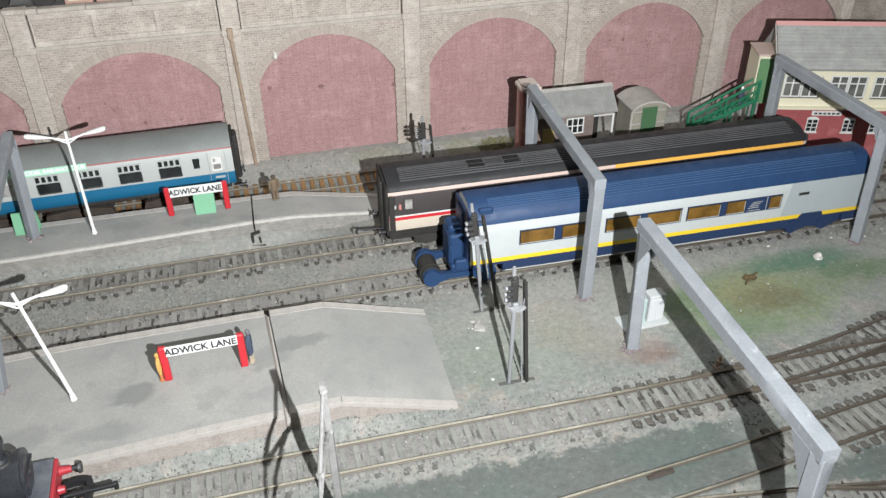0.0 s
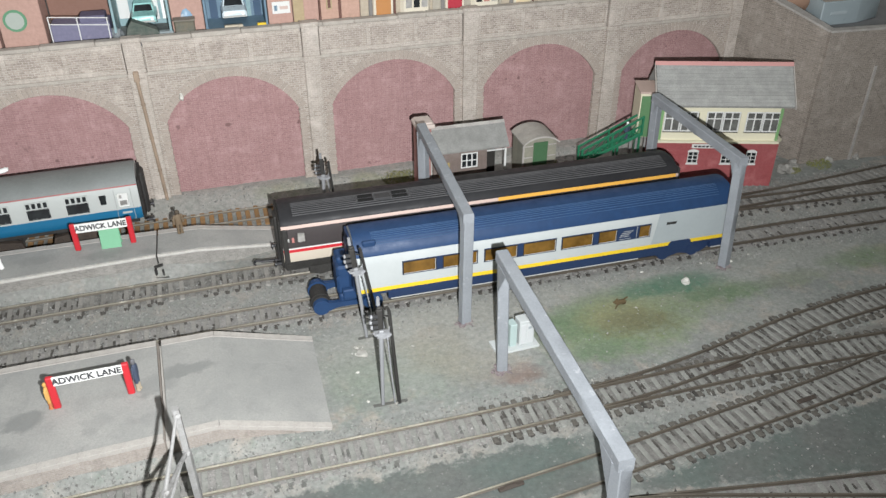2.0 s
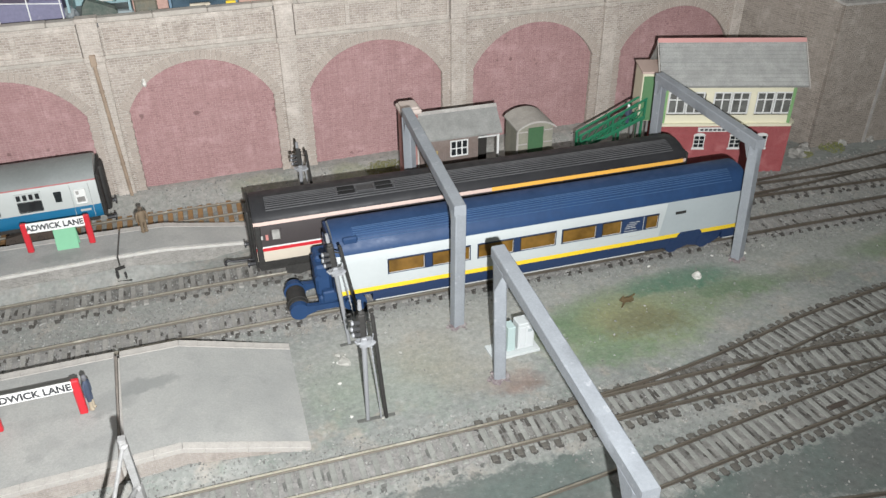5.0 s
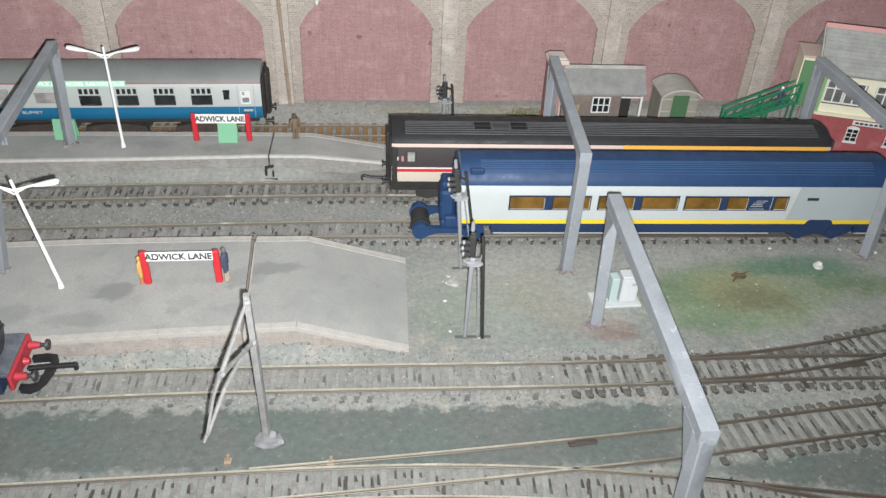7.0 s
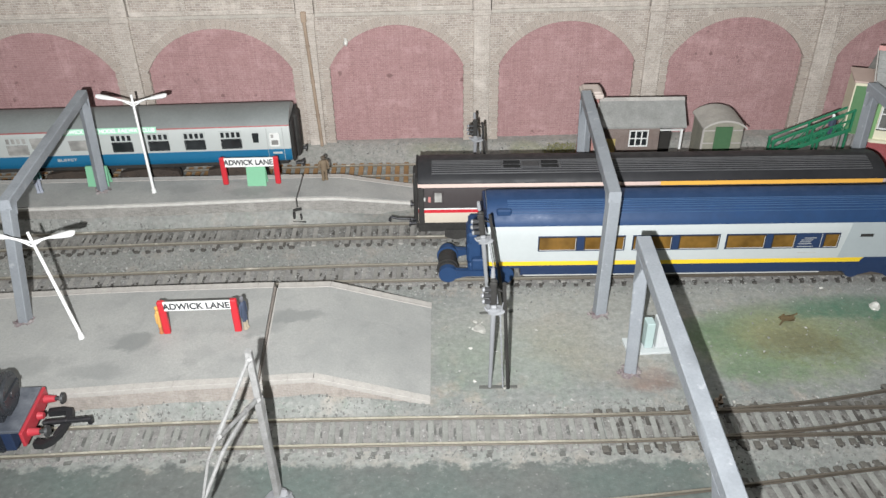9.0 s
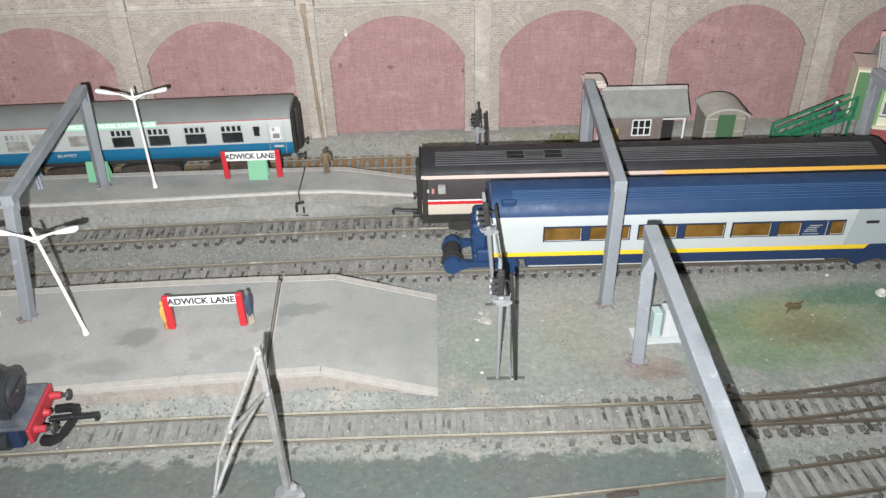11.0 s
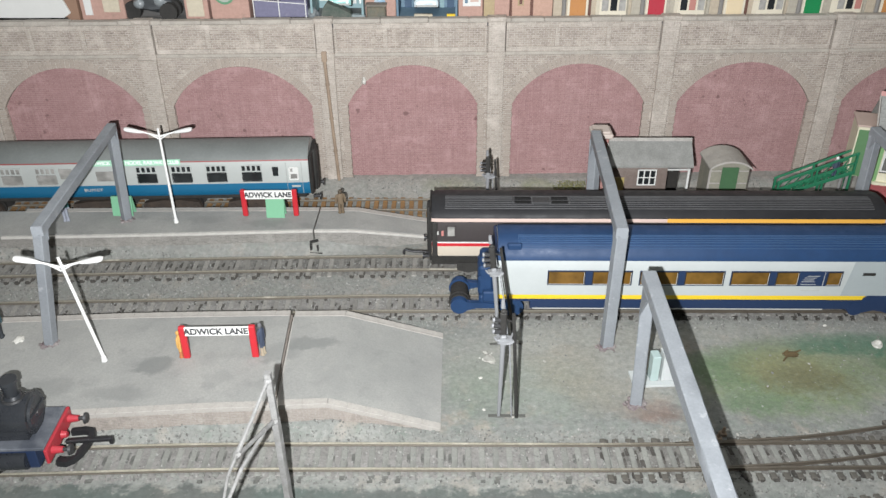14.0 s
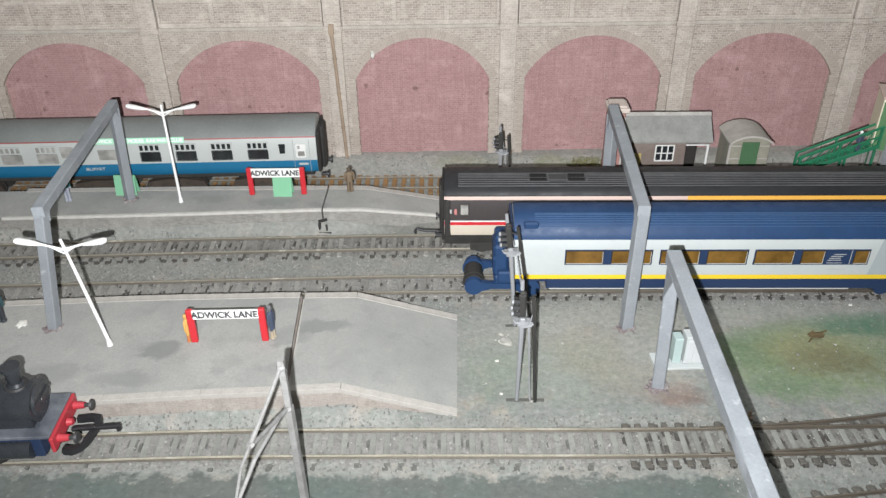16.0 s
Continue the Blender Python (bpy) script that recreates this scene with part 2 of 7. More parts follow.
RAIL_TOP = rail_material()
SLEEPER = surface("sleeper_brown", (0.325, 0.328, 0.302), (0.25, 0.25, 0.228), 0.85, 9, 1.0, 0.45, 0.3, pieces=0.38)
SLEEPER_DARK = surface("sleeper_dark", (0.34, 0.328, 0.302), (0.25, 0.24, 0.22), 0.85, 9, 1.0, 0.45, 0.3, pieces=0.5)
SLEEPER_RUST = surface("sleeper_rust", (0.36, 0.21, 0.09), (0.24, 0.15, 0.075), 0.85, 14, 1.0, 0.4, 0.15, pieces=0.4)


def platform_material():
    """Smooth grey card with darker worn patches."""
    m, ns, ls = nodes_of("platform_tarmac")
    p = ns["Principled BSDF"]
    co = ns.new("ShaderNodeTexCoord").outputs["Object"]
    sep = ns.new("ShaderNodeSeparateXYZ")
    ls.new(co, sep.inputs[0])
    big, mid, small = noise_node(ns, ls, co, 38, 4, 0.6), noise_node(ns, ls, co, 11, 5, 0.7), noise_node(ns, ls, co, 0.9, 3, 0.7)
    col = mixc(ns, ls, ramp(ns, ls, big, 0.35, 0.65), (0.365, 0.362, 0.342), (0.295, 0.296, 0.283))
    col = mixc(ns, ls, ramp(ns, ls, mid, 0.55, 0.75, 0, 0.6), col, (0.23, 0.232, 0.225))
    col = mixc(ns, ls, ramp(ns, ls, mid, 0.42, 0.28, 0, 0.5), col, (0.41, 0.395, 0.365))
    wob = ramp(ns, ls, mid, 0.2, 0.8, -0.006, 0.006)
    for cx, cy, rx, ry, k in ((-48, 327, 8, 7, 0.75), (28, 346, 13, 4.5, 0.65), (14, 338, 10, 7, 0.45), (-58, 306, 16, 5, 0.4), (-95, 310, 12, 7, 0.4), (-14, 318, 8, 4, 0.25), (62, 338, 38, 34, 0.22), (-20, 474, 14, 4, 0.4), (8, 470, 8, 4, 0.4), (-62, 478, 12, 5, 0.35)):
        dx = math_node(ns, ls, "DIVIDE", math_node(ns, ls, "ADD", math_node(ns, ls, "SUBTRACT", sep.outputs[0], cx * K), wob), rx * K)
        dy = math_node(ns, ls, "DIVIDE", math_node(ns, ls, "ADD", math_node(ns, ls, "SUBTRACT", sep.outputs[1], cy * K), wob), ry * K)
        r = math_node(ns, ls, "ADD", math_node(ns, ls, "MULTIPLY", dx, dx), math_node(ns, ls, "MULTIPLY", dy, dy))
        col = mixc(ns, ls, ramp(ns, ls, r, 1.6, 0.5, 0, k), col, (0.19, 0.196, 0.19))
    col = mixc(ns, ls, ramp(ns, ls, small, 0.35, 0.7, 0, 0.32), col, (0.17, 0.17, 0.163))
    ls.new(col, p.inputs["Base Color"])
    p.inputs["Roughness"].default_value, p.inputs["Specular IOR Level"].default_value = 0.85, 0.2
    ls.new(bump(ns, ls, small, 0.5, 0.15, bump(ns, ls, mid, 0.3, 0.5)), p.inputs["Normal"])
    return m


PLATFORM_TOP = platform_material()
PLATFORM_EDGE = surface("platform_edge_stone", (0.46, 0.435, 0.40), (0.37, 0.345, 0.32), 0.8, 9, 1.0, 0.3, 0.15)
ROOF_SLATE = surface("grey_card_roof", (0.28, 0.28, 0.265), (0.21, 0.21, 0.198), 0.8, 9, 1.0, 0.4, 0.15)
STONE_GREY = surface("grey_stone", (0.42, 0.40, 0.37), (0.32, 0.30, 0.28), 0.85, 8, 1.0, 0.3, 0.2)
WALL_BRICK = brickwork("grey_buff_brick", (0.46, 0.395, 0.342), (0.285, 0.24, 0.205), (0.54, 0.49, 0.44), 3.6, 1.55, 0.3, (0.25, 0.205, 0.165), 0.5, wash=0.3)
RED_BRICK = brickwork("dull_red_brick", (0.415, 0.245, 0.24), (0.33, 0.187, 0.187), (0.45, 0.295, 0.287), 3.2, 1.5, 0.22, (0.33, 0.195, 0.193), 0.35, 0.3, weave=0.15)
VOUSSOIR = surface("pale_arch_brick", (0.49, 0.425, 0.37), (0.37, 0.315, 0.27), 0.85, 5, 0.9, 0.45, 0.3, pieces=0.2)

# ---- setting ----
def ground_material():
    m, ns, ls = nodes_of("painted_scenic_ground")
    p = ns["Principled BSDF"]
    co = ns.new("ShaderNodeTexCoord").outputs["Object"]
    sep = ns.new("ShaderNodeSeparateXYZ")
    ls.new(co, sep.inputs[0])
    X, Y = sep.outputs[0], sep.outputs[1]
    big, mid, small = noise_node(ns, ls, co, 45, 5, 0.6), noise_node(ns, ls, co, 9, 6, 0.7), noise_node(ns, ls, co, 1.7, 4, 0.75)
    wob = ramp(ns, ls, mid, 0.2, 0.8, -0.007, 0.007)
    wob2 = ramp(ns, ls, big, 0.2, 0.8, -0.016, 0.016)
    yy = math_node(ns, ls, "ADD", Y, wob)

    def A(a, b):
        return math_node(ns, ls, "MULTIPLY", a, b)

    col = mixc(ns, ls, ramp(ns, ls, big, 0.36, 0.64), (0.262, 0.268, 0.252), (0.205, 0.215, 0.203))
    col = mixc(ns, ls, ramp(ns, ls, mid, 0.5, 0.68, 0, 0.55), col, (0.205, 0.245, 0.205))
    clay = noise_node(ns, ls, co, 21, 5, 0.7)
    col = mixc(ns, ls, ramp(ns, ls, clay, 0.52, 0.64, 0, 0.75), col, (0.335, 0.296, 0.255))
    col = mixc(ns, ls, ramp(ns, ls, clay, 0.43, 0.31, 0, 0.6), col, (0.135, 0.154, 0.14))
    patch = noise_node(ns, ls, co, 5, 5, 0.75)
    col = mixc(ns, ls, ramp(ns, ls, patch, 0.52, 0.66, 0, 0.6), col, (0.345, 0.343, 0.316))
    col = mixc(ns, ls, ramp(ns, ls, patch, 0.44, 0.32, 0, 0.65), col, (0.17, 0.175, 0.16))
    # pale ballast beside the near track
    pale = A(ramp(ns, ls, yy, 0.261, 0.265), ramp(ns, ls, yy, 0.300, 0.292))
    col = mixc(ns, ls, A(pale, 0.4), col, (0.285, 0.283, 0.265))
    # dark ballast in the back tracks
    back = A(ramp(ns, ls, yy, 0.380, 0.392), ramp(ns, ls, yy, 0.474, 0.464))
    col = mixc(ns, ls, A(back, ramp(ns, ls, patch, 0.35, 0.6, 0.75, 0.1)), col, (0.295, 0.284, 0.265))
    # dark cinder roads
    left = A(A(ramp(ns, ls, yy, 0.2635, 0.2605), ramp(ns, ls, yy, 0.226, 0.231)), ramp(ns, ls, X, 0.225, 0.205))
    edge = math_node(ns, ls, "SUBTRACT", yy, math_node(ns, ls, "MULTIPLY", X, 0.115))
    right = A(A(ramp(ns, ls, edge, 0.202, 0.199), ramp(ns, ls, math_node(ns, ls, "ADD", yy, A(X, 0.17)), 0.258, 0.262)), ramp(ns, ls, X, 0.205, 0.235))
    foot = A(ramp(ns, ls, yy, 0.528, 0.538), ramp(ns, ls, mid, 0.3, 0.6, 0.9, 0.35))
    col = mixc(ns, ls, foot, col, (0.36, 0.345, 0.315))
    road = math_node(ns, ls, "MAXIMUM", left, right)
    col = mixc(ns, ls, A(road, 0.92), col, mixc(ns, ls, ramp(ns, ls, big, 0.42, 0.62), mixc(ns, ls, ramp(ns, ls, mid, 0.4, 0.7), (0.105, 0.112, 0.107), (0.13, 0.14, 0.13)), (0.10, 0.125, 0.114)))

    def blot(cx, cy, rx, ry, soft=0.45):
        dx = math_node(ns, ls, "DIVIDE", math_node(ns, ls, "ADD", math_node(ns, ls, "SUBTRACT", X, cx * K), wob2), rx * K)
        dy = math_node(ns, ls, "DIVIDE", math_node(ns, ls, "ADD", math_node(ns, ls, "SUBTRACT", Y, cy * K), wob), ry * K)
        r = math_node(ns, ls, "ADD", A(dx, dx), A(dy, dy))
        return ramp(ns, ls, r, 1.0 + soft, 1.0 - soft)

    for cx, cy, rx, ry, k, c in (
            # first row: pale blots that paint torchlight into the ground farther back
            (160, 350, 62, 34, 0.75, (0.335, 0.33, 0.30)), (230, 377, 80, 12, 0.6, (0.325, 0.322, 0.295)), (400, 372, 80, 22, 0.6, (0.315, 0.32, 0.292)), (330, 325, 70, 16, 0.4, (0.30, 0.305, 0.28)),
            (270, 338, 44, 26, 0.95, (0.2, 0.255, 0.135)), (305, 352, 55, 20, 0.85, (0.195, 0.235, 0.14)), (248, 345, 22, 15, 0.8, (0.128, 0.19, 0.108)),
            (276, 347, 26, 13, 0.8, (0.26, 0.25, 0.135)), (284, 338, 22, 12, 0.85, (0.15, 0.145, 0.08)), (322, 367, 34, 10, 0.85, (0.075, 0.16, 0.11)), (470, 280, 60, 9, 0.7, (0.0715, 0.0585, 0.0455)), (420, 292, 50, 7, 0.5, (0.091, 0.078, 0.065)), (300, 287, 24, 4, 0.55, (0.104, 0.091, 0.078)),
            (256, 320, 20, 8, 0.8, (0.14, 0.2, 0.125)), (355, 350, 24, 8, 0.7, (0.12, 0.18, 0.095)), (340, 352, 14, 6, 0.6, (0.11, 0.165, 0.105)),
            (470, 360, 36, 12, 0.6, (0.104, 0.169, 0.065)), (400, 352, 24, 8, 0.45, (0.143, 0.169, 0.091)), (196, 312, 15, 7, 0.5, (0.195, 0.0975, 0.078)),
            (160, 545, 16, 10, 0.5, (0.208, 0.221, 0.078)), (105, 548, 22, 8, 0.35, (0.208, 0.221, 0.104)), (150, 330, 30, 22, 0.4, (0.2, 0.25, 0.2)),
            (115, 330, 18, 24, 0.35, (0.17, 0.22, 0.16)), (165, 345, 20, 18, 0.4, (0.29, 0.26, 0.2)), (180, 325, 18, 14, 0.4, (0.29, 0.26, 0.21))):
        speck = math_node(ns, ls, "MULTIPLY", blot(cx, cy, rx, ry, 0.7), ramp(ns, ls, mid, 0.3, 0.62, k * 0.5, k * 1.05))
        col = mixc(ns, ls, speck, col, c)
    col = mixc(ns, ls, ramp(ns, ls, small, 0.40, 0.72, 0, 0.36), col, (0.125, 0.13, 0.117))
    pebble = noise_node(ns, ls, co, 3.0, 3, 0.65)
    col = mixc(ns, ls, 1.0, col, ramp(ns, ls, pebble, 0.3, 0.7, 0.86, 1.14), "MULTIPLY")
    light = noise_node(ns, ls, co, 2.2, 2, 0.5)
    col = mixc(ns, ls, ramp(ns, ls, light, 0.64, 0.78, 0, 0.3), col, (0.45, 0.44, 0.415))
    ls.new(col, p.inputs["Base Color"])
    p.inputs["Roughness"].default_value, p.inputs["Specular IOR Level"].default_value = 0.9, 0.2
    ls.new(bump(ns, ls, small, 0.4, 0.5, bump(ns, ls, pebble, 0.3, 0.6, bump(ns, ls, mid, 0.4, 0.9))), p.inputs["Normal"])
    return m


def lift(x, y):
    """Height of the scenic ground."""
    t = min(1.0, max(0.0, (y - 528) / 30))
    rough = 0.0 if y < 262 and x < 210 else 0.45
    bank = 0.0
    near = 297.8 + 0.08 * (x - 12.8) if x < 12.8 else 298.5
    far = 463 + 0.055 * (x - 11)
    if x < 90 and near - 9 < y < near + 6:
        bank = 5.2 * min(1.0, (y - near + 9) / 10) ** 1.5 * min(1.0, (90 - x) / 45)
    if x < 60 and far - 7 < y < far + 6:
        bank = 8.0 * min(1.0, (y - far + 7) / 8) * min(1.0, (60 - x) / 40)
    return bank + 8 * t * t * (3 - 2 * t) + rough * noise.noise(Vector((x, y, 0)) / 3.0) + 0.35 * noise.noise(Vector((x, y, 9)) / 14.0) - 0.25


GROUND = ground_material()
x0, x1, y0, y1, step = -480, 900, -40, 600, 3.0
nx, ny = int((x1 - x0) / step), int((y1 - y0) / step)
verts = [((x0 + i * step) * K, (y0 + j * step) * K, lift(x0 + i * step, y0 + j * step) * K) for j in range(ny + 1) for i in range(nx + 1)]
faces = [(j * (nx + 1) + i, j * (nx + 1) + i + 1, (j + 1) * (nx + 1) + i + 1, (j + 1) * (nx + 1) + i) for j in range(ny) for i in range(nx)]
me = bpy.data.meshes.new("ground")
me.from_pydata(verts, [], faces)
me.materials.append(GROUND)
me.shade_smooth()
tagged(new("ground", me), "grey painted model railway baseboard with ballast and green scatter", "ground", kind="structure")

BOARD = surface("bare_plywood", (0.42, 0.31, 0.19), (0.34, 0.25, 0.15), 0.7, 60, 2, 0.2, 0.05)
b = B()
box(b, -480, -40, -30, 900, 600, -4)
solo("baseboard", b, BOARD, "plywood baseboard under the model railway", "baseboard", kind="structure")

# the room that holds the layout
PLASTER = surface("cream_plaster", (0.55, 0.53, 0.48), (0.48, 0.46, 0.42), 0.9, 300, 4, 0.1, 0.1)
FLOORING = surface("brown_carpet", (0.16, 0.13, 0.11), (0.12, 0.10, 0.09), 0.95, 200, 4, 0.3, 0.5)
for nm, c in (("wall_north", (-1200, 790, -780, 1600, 850, 1560)), ("wall_south", (-1200, -1160, -780, 1600, -1100, 1560)),
              ("wall_west", (-1260, -1160, -780, -1200, 850, 1560)), ("wall_east", (1600, -1160, -780, 1660, 850, 1560))):
    b = B()
    box(b, *c)
    solo(nm, b, PLASTER, "plain cream room wall", "wall", kind="structure")
b = B()
box(b, -1260, -1160, -840, 1660, 850, -780)
solo("floor", b, FLOORING, "brown carpeted room floor", "floor", kind="structure")
b = B()
box(b, -1260, -1160, 1560, 1660, 850, 1600)
solo("ceiling", b, PLASTER, "plain cream room ceiling", "ceiling", kind="structure")

legs = thing("trestle_table", "plain timber trestle carrying the baseboard", "table")
for x in (-420, 820):
    for y in (0, 540):
        b = B()
        box(b, x, y, -780, x + 45, y + 45, -30.2, 1.5)
        part("leg", b, BOARD, legs)
    b = B()
    box(b, x + 12, 45, -120, x + 34, 540, -60, 1.0)
    part("rail", b, BOARD, legs)

# ---- retaining wall with blind arches ----
COPING = surface("pale_coping", (0.47, 0.43, 0.38), (0.37, 0.335, 0.295), 0.85, 9, 1.0, 0.35, 0.2)
PALE_BRICK = brickwork("pale_buff_brick", (0.50, 0.44, 0.385), (0.38, 0.33, 0.285), (0.56, 0.51, 0.46), 3.6, 1.55, 0.26, (0.30, 0.25, 0.205), 0.4, wash=0.4)
ARCHES = [(-455, -357), (-335, -238), (-216, -119), (-97, 1), (26, 118), (142, 236), (259, 353), (376, 468)]
SPRING, CROWN, TOP, COURSE = 64.0, 93.0, 125.0, 100.0


def arch_points(a, b, n=18):
    h, w = CROWN - SPRING, (b - a) / 2
    r = (w * w + h * h) / (2 * h)
    c = (a + b) / 2
    ang = math.asin(w / r)
    return [(c + r * math.sin(-ang + 2 * ang * i / n), CROWN - r + r * math.cos(-ang + 2 * ang * i / n)) for i in range(n + 1)], (c, CROWN - r, r, ang)


def quad(bm, *pts):
    return bm.faces.new([bm.verts.new(p) for p in pts])


wall = thing("wall_arched", "grey-buff embossed brick retaining wall with blind red-brick arches", "wall", 50, 557, 0, 1.5, kind="structure")
OFF = 50  # wall's own x starts here
b = B()
D = 4.0
edges = [-480] + [v for ab in ARCHES for v in ab] + [480]
for i in range(0, len(edges), 2):
    quad(b, (edges[i] - OFF, 0, -6), (edges[i + 1] - OFF, 0, -6), (edges[i + 1] - OFF, 0, COURSE), (edges[i] - OFF, 0, COURSE))
for a, c in ARCHES:
    pts, _ = arch_points(a, c)
    for (xa, za), (xb, zb) in zip(pts, pts[1:]):
        quad(b, (xa - OFF, 0, za), (xb - OFF, 0, zb), (xb - OFF, 0, COURSE), (xa - OFF, 0, COURSE))
        quad(b, (xa - OFF, 0, za), (xa - OFF, D, za), (xb - OFF, D, zb), (xb - OFF, 0, zb))
    quad(b, (a - OFF, 0, -6), (a - OFF, D, -6), (a - OFF, D, SPRING), (a - OFF, 0, SPRING))
    quad(b, (c - OFF, 0, -6), (c - OFF, 0, SPRING), (c - OFF, D, SPRING), (c - OFF, D, -6))
box(b, -480 - OFF, D + 0.6, -6, 480 - OFF, D + 1.6, 118)
part("facing", b, WALL_BRICK, wall)
for a, c in ARCHES:
    b = B()
    pts, _ = arch_points(a - 0.5, c + 0.5)
    pts = [(a - 0.5, -6)] + [(x, z + 0.5) for x, z in pts] + [(c + 0.5, -6)]
    vs = [b.verts.new((x - OFF, D - 0.4, z)) for x, z in pts]
    b.faces.new(vs[::-1])
    bmesh.ops.triangulate(b, faces=b.faces)
    part("arch_infill", b, RED_BRICK, wall, "dull red embossed brick infill")
# parapet: panels sunk between raised frames, a string course under it and a coping on top
for i, (p0, p1) in enumerate(zip([-470] + [(ARCHES[k][1] + ARCHES[k + 1][0]) / 2 for k in range(len(ARCHES) - 1)], [(ARCHES[k][1] + ARCHES[k + 1][0]) / 2 for k in range(len(ARCHES) - 1)] + [479])):
    a, c = p0 + 6.5 - OFF, p1 - 6.5 - OFF
    w = (c - a) / 3
    b = B()
    box(b, a, 0.9, COURSE, c, D + 2, TOP - 3)
    part("parapet_panel", b, WALL_BRICK, wall)
    for z0, z1 in ((COURSE + 2, COURSE + 5.0), (TOP - 6.6, TOP - 3)):
        b = B()
        box(b, a, -0.3, z0, c, 0.9, z1, 0.25)
        part("parapet_rail", b, PALE_BRICK, wall)
    for k in range(4):
        xx = a + k * w
        b = B()
        box(b, max(a, xx - 1.6), -0.28, COURSE + 5.0, min(c, xx + 1.6), 0.9, TOP - 6.6, 0.25)
        part("parapet_stile", b, PALE_BRICK, wall)
b = B()
box(b, -480 - OFF, -0.8, COURSE - 0.4, 480 - OFF, 1.0, COURSE + 2, 0.3)
part("string_course", b, COPING, wall)
b = B()
x = -480.0
rc = random.Random(4)
while x < 478:
    w = rc.uniform(20, 34)
    box(b, x - OFF + 0.05, -0.9, TOP - 3, min(478, x + w) - OFF - 0.05, D + 1.5, TOP + rc.uniform(-0.4, 0.3), 0.5)
    x += w
part("coping", b, COPING, wall, "pale stone coping")
PIERS = [(ARCHES[k][1] + ARCHES[k + 1][0]) / 2 for k in range(len(ARCHES) - 1)] + [474]
for k, px in enumerate(PIERS):
    b = B()
    box(b, px - 5.5 - OFF, -2.2, -6, px + 5.5 - OFF, 0.2, COURSE - 1.5, 0.25)
    box(b, px - 6.3 - OFF, -2.8, COURSE - 1.5, px + 6.3 - OFF, 0.6, COURSE + 2.4, 0.4)
    box(b, px - 5.8 - OFF, -2.4, COURSE + 2.4, px + 5.8 - OFF, 1.0, TOP - 2, 0.25)
    box(b, px - 6.5 - OFF, -2.8, TOP - 2, px + 6.5 - OFF, D + 1, TOP + 0.9, 0.5)
    part("pilaster", b, PALE_BRICK, wall)
b = B()
RUST = surface("rusty_pipe", (0.37, 0.28, 0.205), (0.29, 0.22, 0.165), 0.6, 8, 1, 0.3, 0.1)
rod(b, (12.6 - OFF, -3.4, COURSE - 2), (16.4 - OFF, -3.4, 2), 1.15, 1.15, 8)
box(b, 10.8 - OFF, -4.6, COURSE - 3, 14.4 - OFF, 0.2, COURSE + 4, 0.4)
for z in (30, 55, 80):
    rod(b, (13.3 - OFF + (80 - z) * 0.038, -3.4, z), (13.3 - OFF + (80 - z) * 0.038, -3.4, z + 1.6), 1.5, 1.5, 8)
part("drain_pipe", b, RUST, wall, "brown rusty drain pipe")
# ring of pale bricks round each arch and toothed jamb stones below it
b = B()
box(b, -1.36, -0.2, 0, 1.36, D * 0.8, 6.2, 0.2)
stone = mesh_of("arch_stone", b, VOUSSOIR)
b = B()
box(b, -2.4, -0.16, 0, 2.4, D * 0.8, 2.5, 0.2)
jamb = mesh_of("jamb_stone", b, VOUSSOIR)
for n, (a, c) in enumerate(ARCHES):
    _, (cx, cz, r, ang) = arch_points(a, c)
    count = int(2 * ang * (r + 3) / 3.15)
    if a > -240:
        for i in range(count):
            t = -ang + 2 * ang * (i + 0.5) / count
            ob = new("arch_stone", stone)
            ob.parent = wall
            ob.matrix_local = Matrix.Translation(((cx - OFF + r * math.sin(t)) * K, 0, (cz + r * math.cos(t)) * K)) @ Euler((0, t, 0)).to_matrix().to_4x4()
        for side, xx in ((1, c), (-1, a)):
            for i in range(20):
                ob = new("jamb_stone", jamb)
                ob.parent = wall
                ob.matrix_local = pose((xx - OFF + side * (1.95 if i % 2 else 2.45)) * K, 0, (4 + i * 2.95) * K)

# plain wing wall beyond the arches
wing = thing("wall_wing", "plain grey-brown embossed brick wing wall", "wall", kind="structure")
WING_BRICK = brickwork("grey_brown_brick", (0.315, 0.272, 0.232), (0.205, 0.178, 0.152), (0.365, 0.325, 0.285), 3.4, 1.5, 0.28, (0.12, 0.105, 0.088), 0.5, wash=0.6)
b = B()
loft(b, [[(477, 566, -6), (486, 570, -6), (486, 570, TOP), (477, 566, TOP)], [(503, 494, -6), (508, 496.5, -6), (508, 496.5, 107), (503, 494, 107)]])
prism(b, [(503, 491), (640, 481.5), (900, 496), (900, 501), (640, 486.5), (503, 496)], -6, 107)
part("facing", b, WING_BRICK, wing)
b = B()
loft(b, [[(475.5, 565, TOP), (487, 571, TOP), (487, 571, TOP + 1.5), (475.5, 565, TOP + 1.5)], [(502.2, 492.5, 107), (508.5, 496.8, 107), (508.5, 496.8, 108.6), (502.2, 492.5, 108.6)]])
prism(b, [(502.2, 490.2), (640, 480.7), (900, 495.2), (900, 501.8), (640, 487.3), (502.2, 496.8)], 107.1, 108.7)
part("coping", b, STONE_GREY, wing)
b = B()
prism(b, [(547, 487.0), (549.2, 486.9), (549.2, 489), (547, 489)], -6, 79)
part("pilaster", b, STONE_GREY, wing)
b = B()
prism(b, [(594.5, 483.4), (598, 483.2), (598, 486), (594.5, 486)], -6, 36)
part("pilaster", b, STONE_GREY, wing)
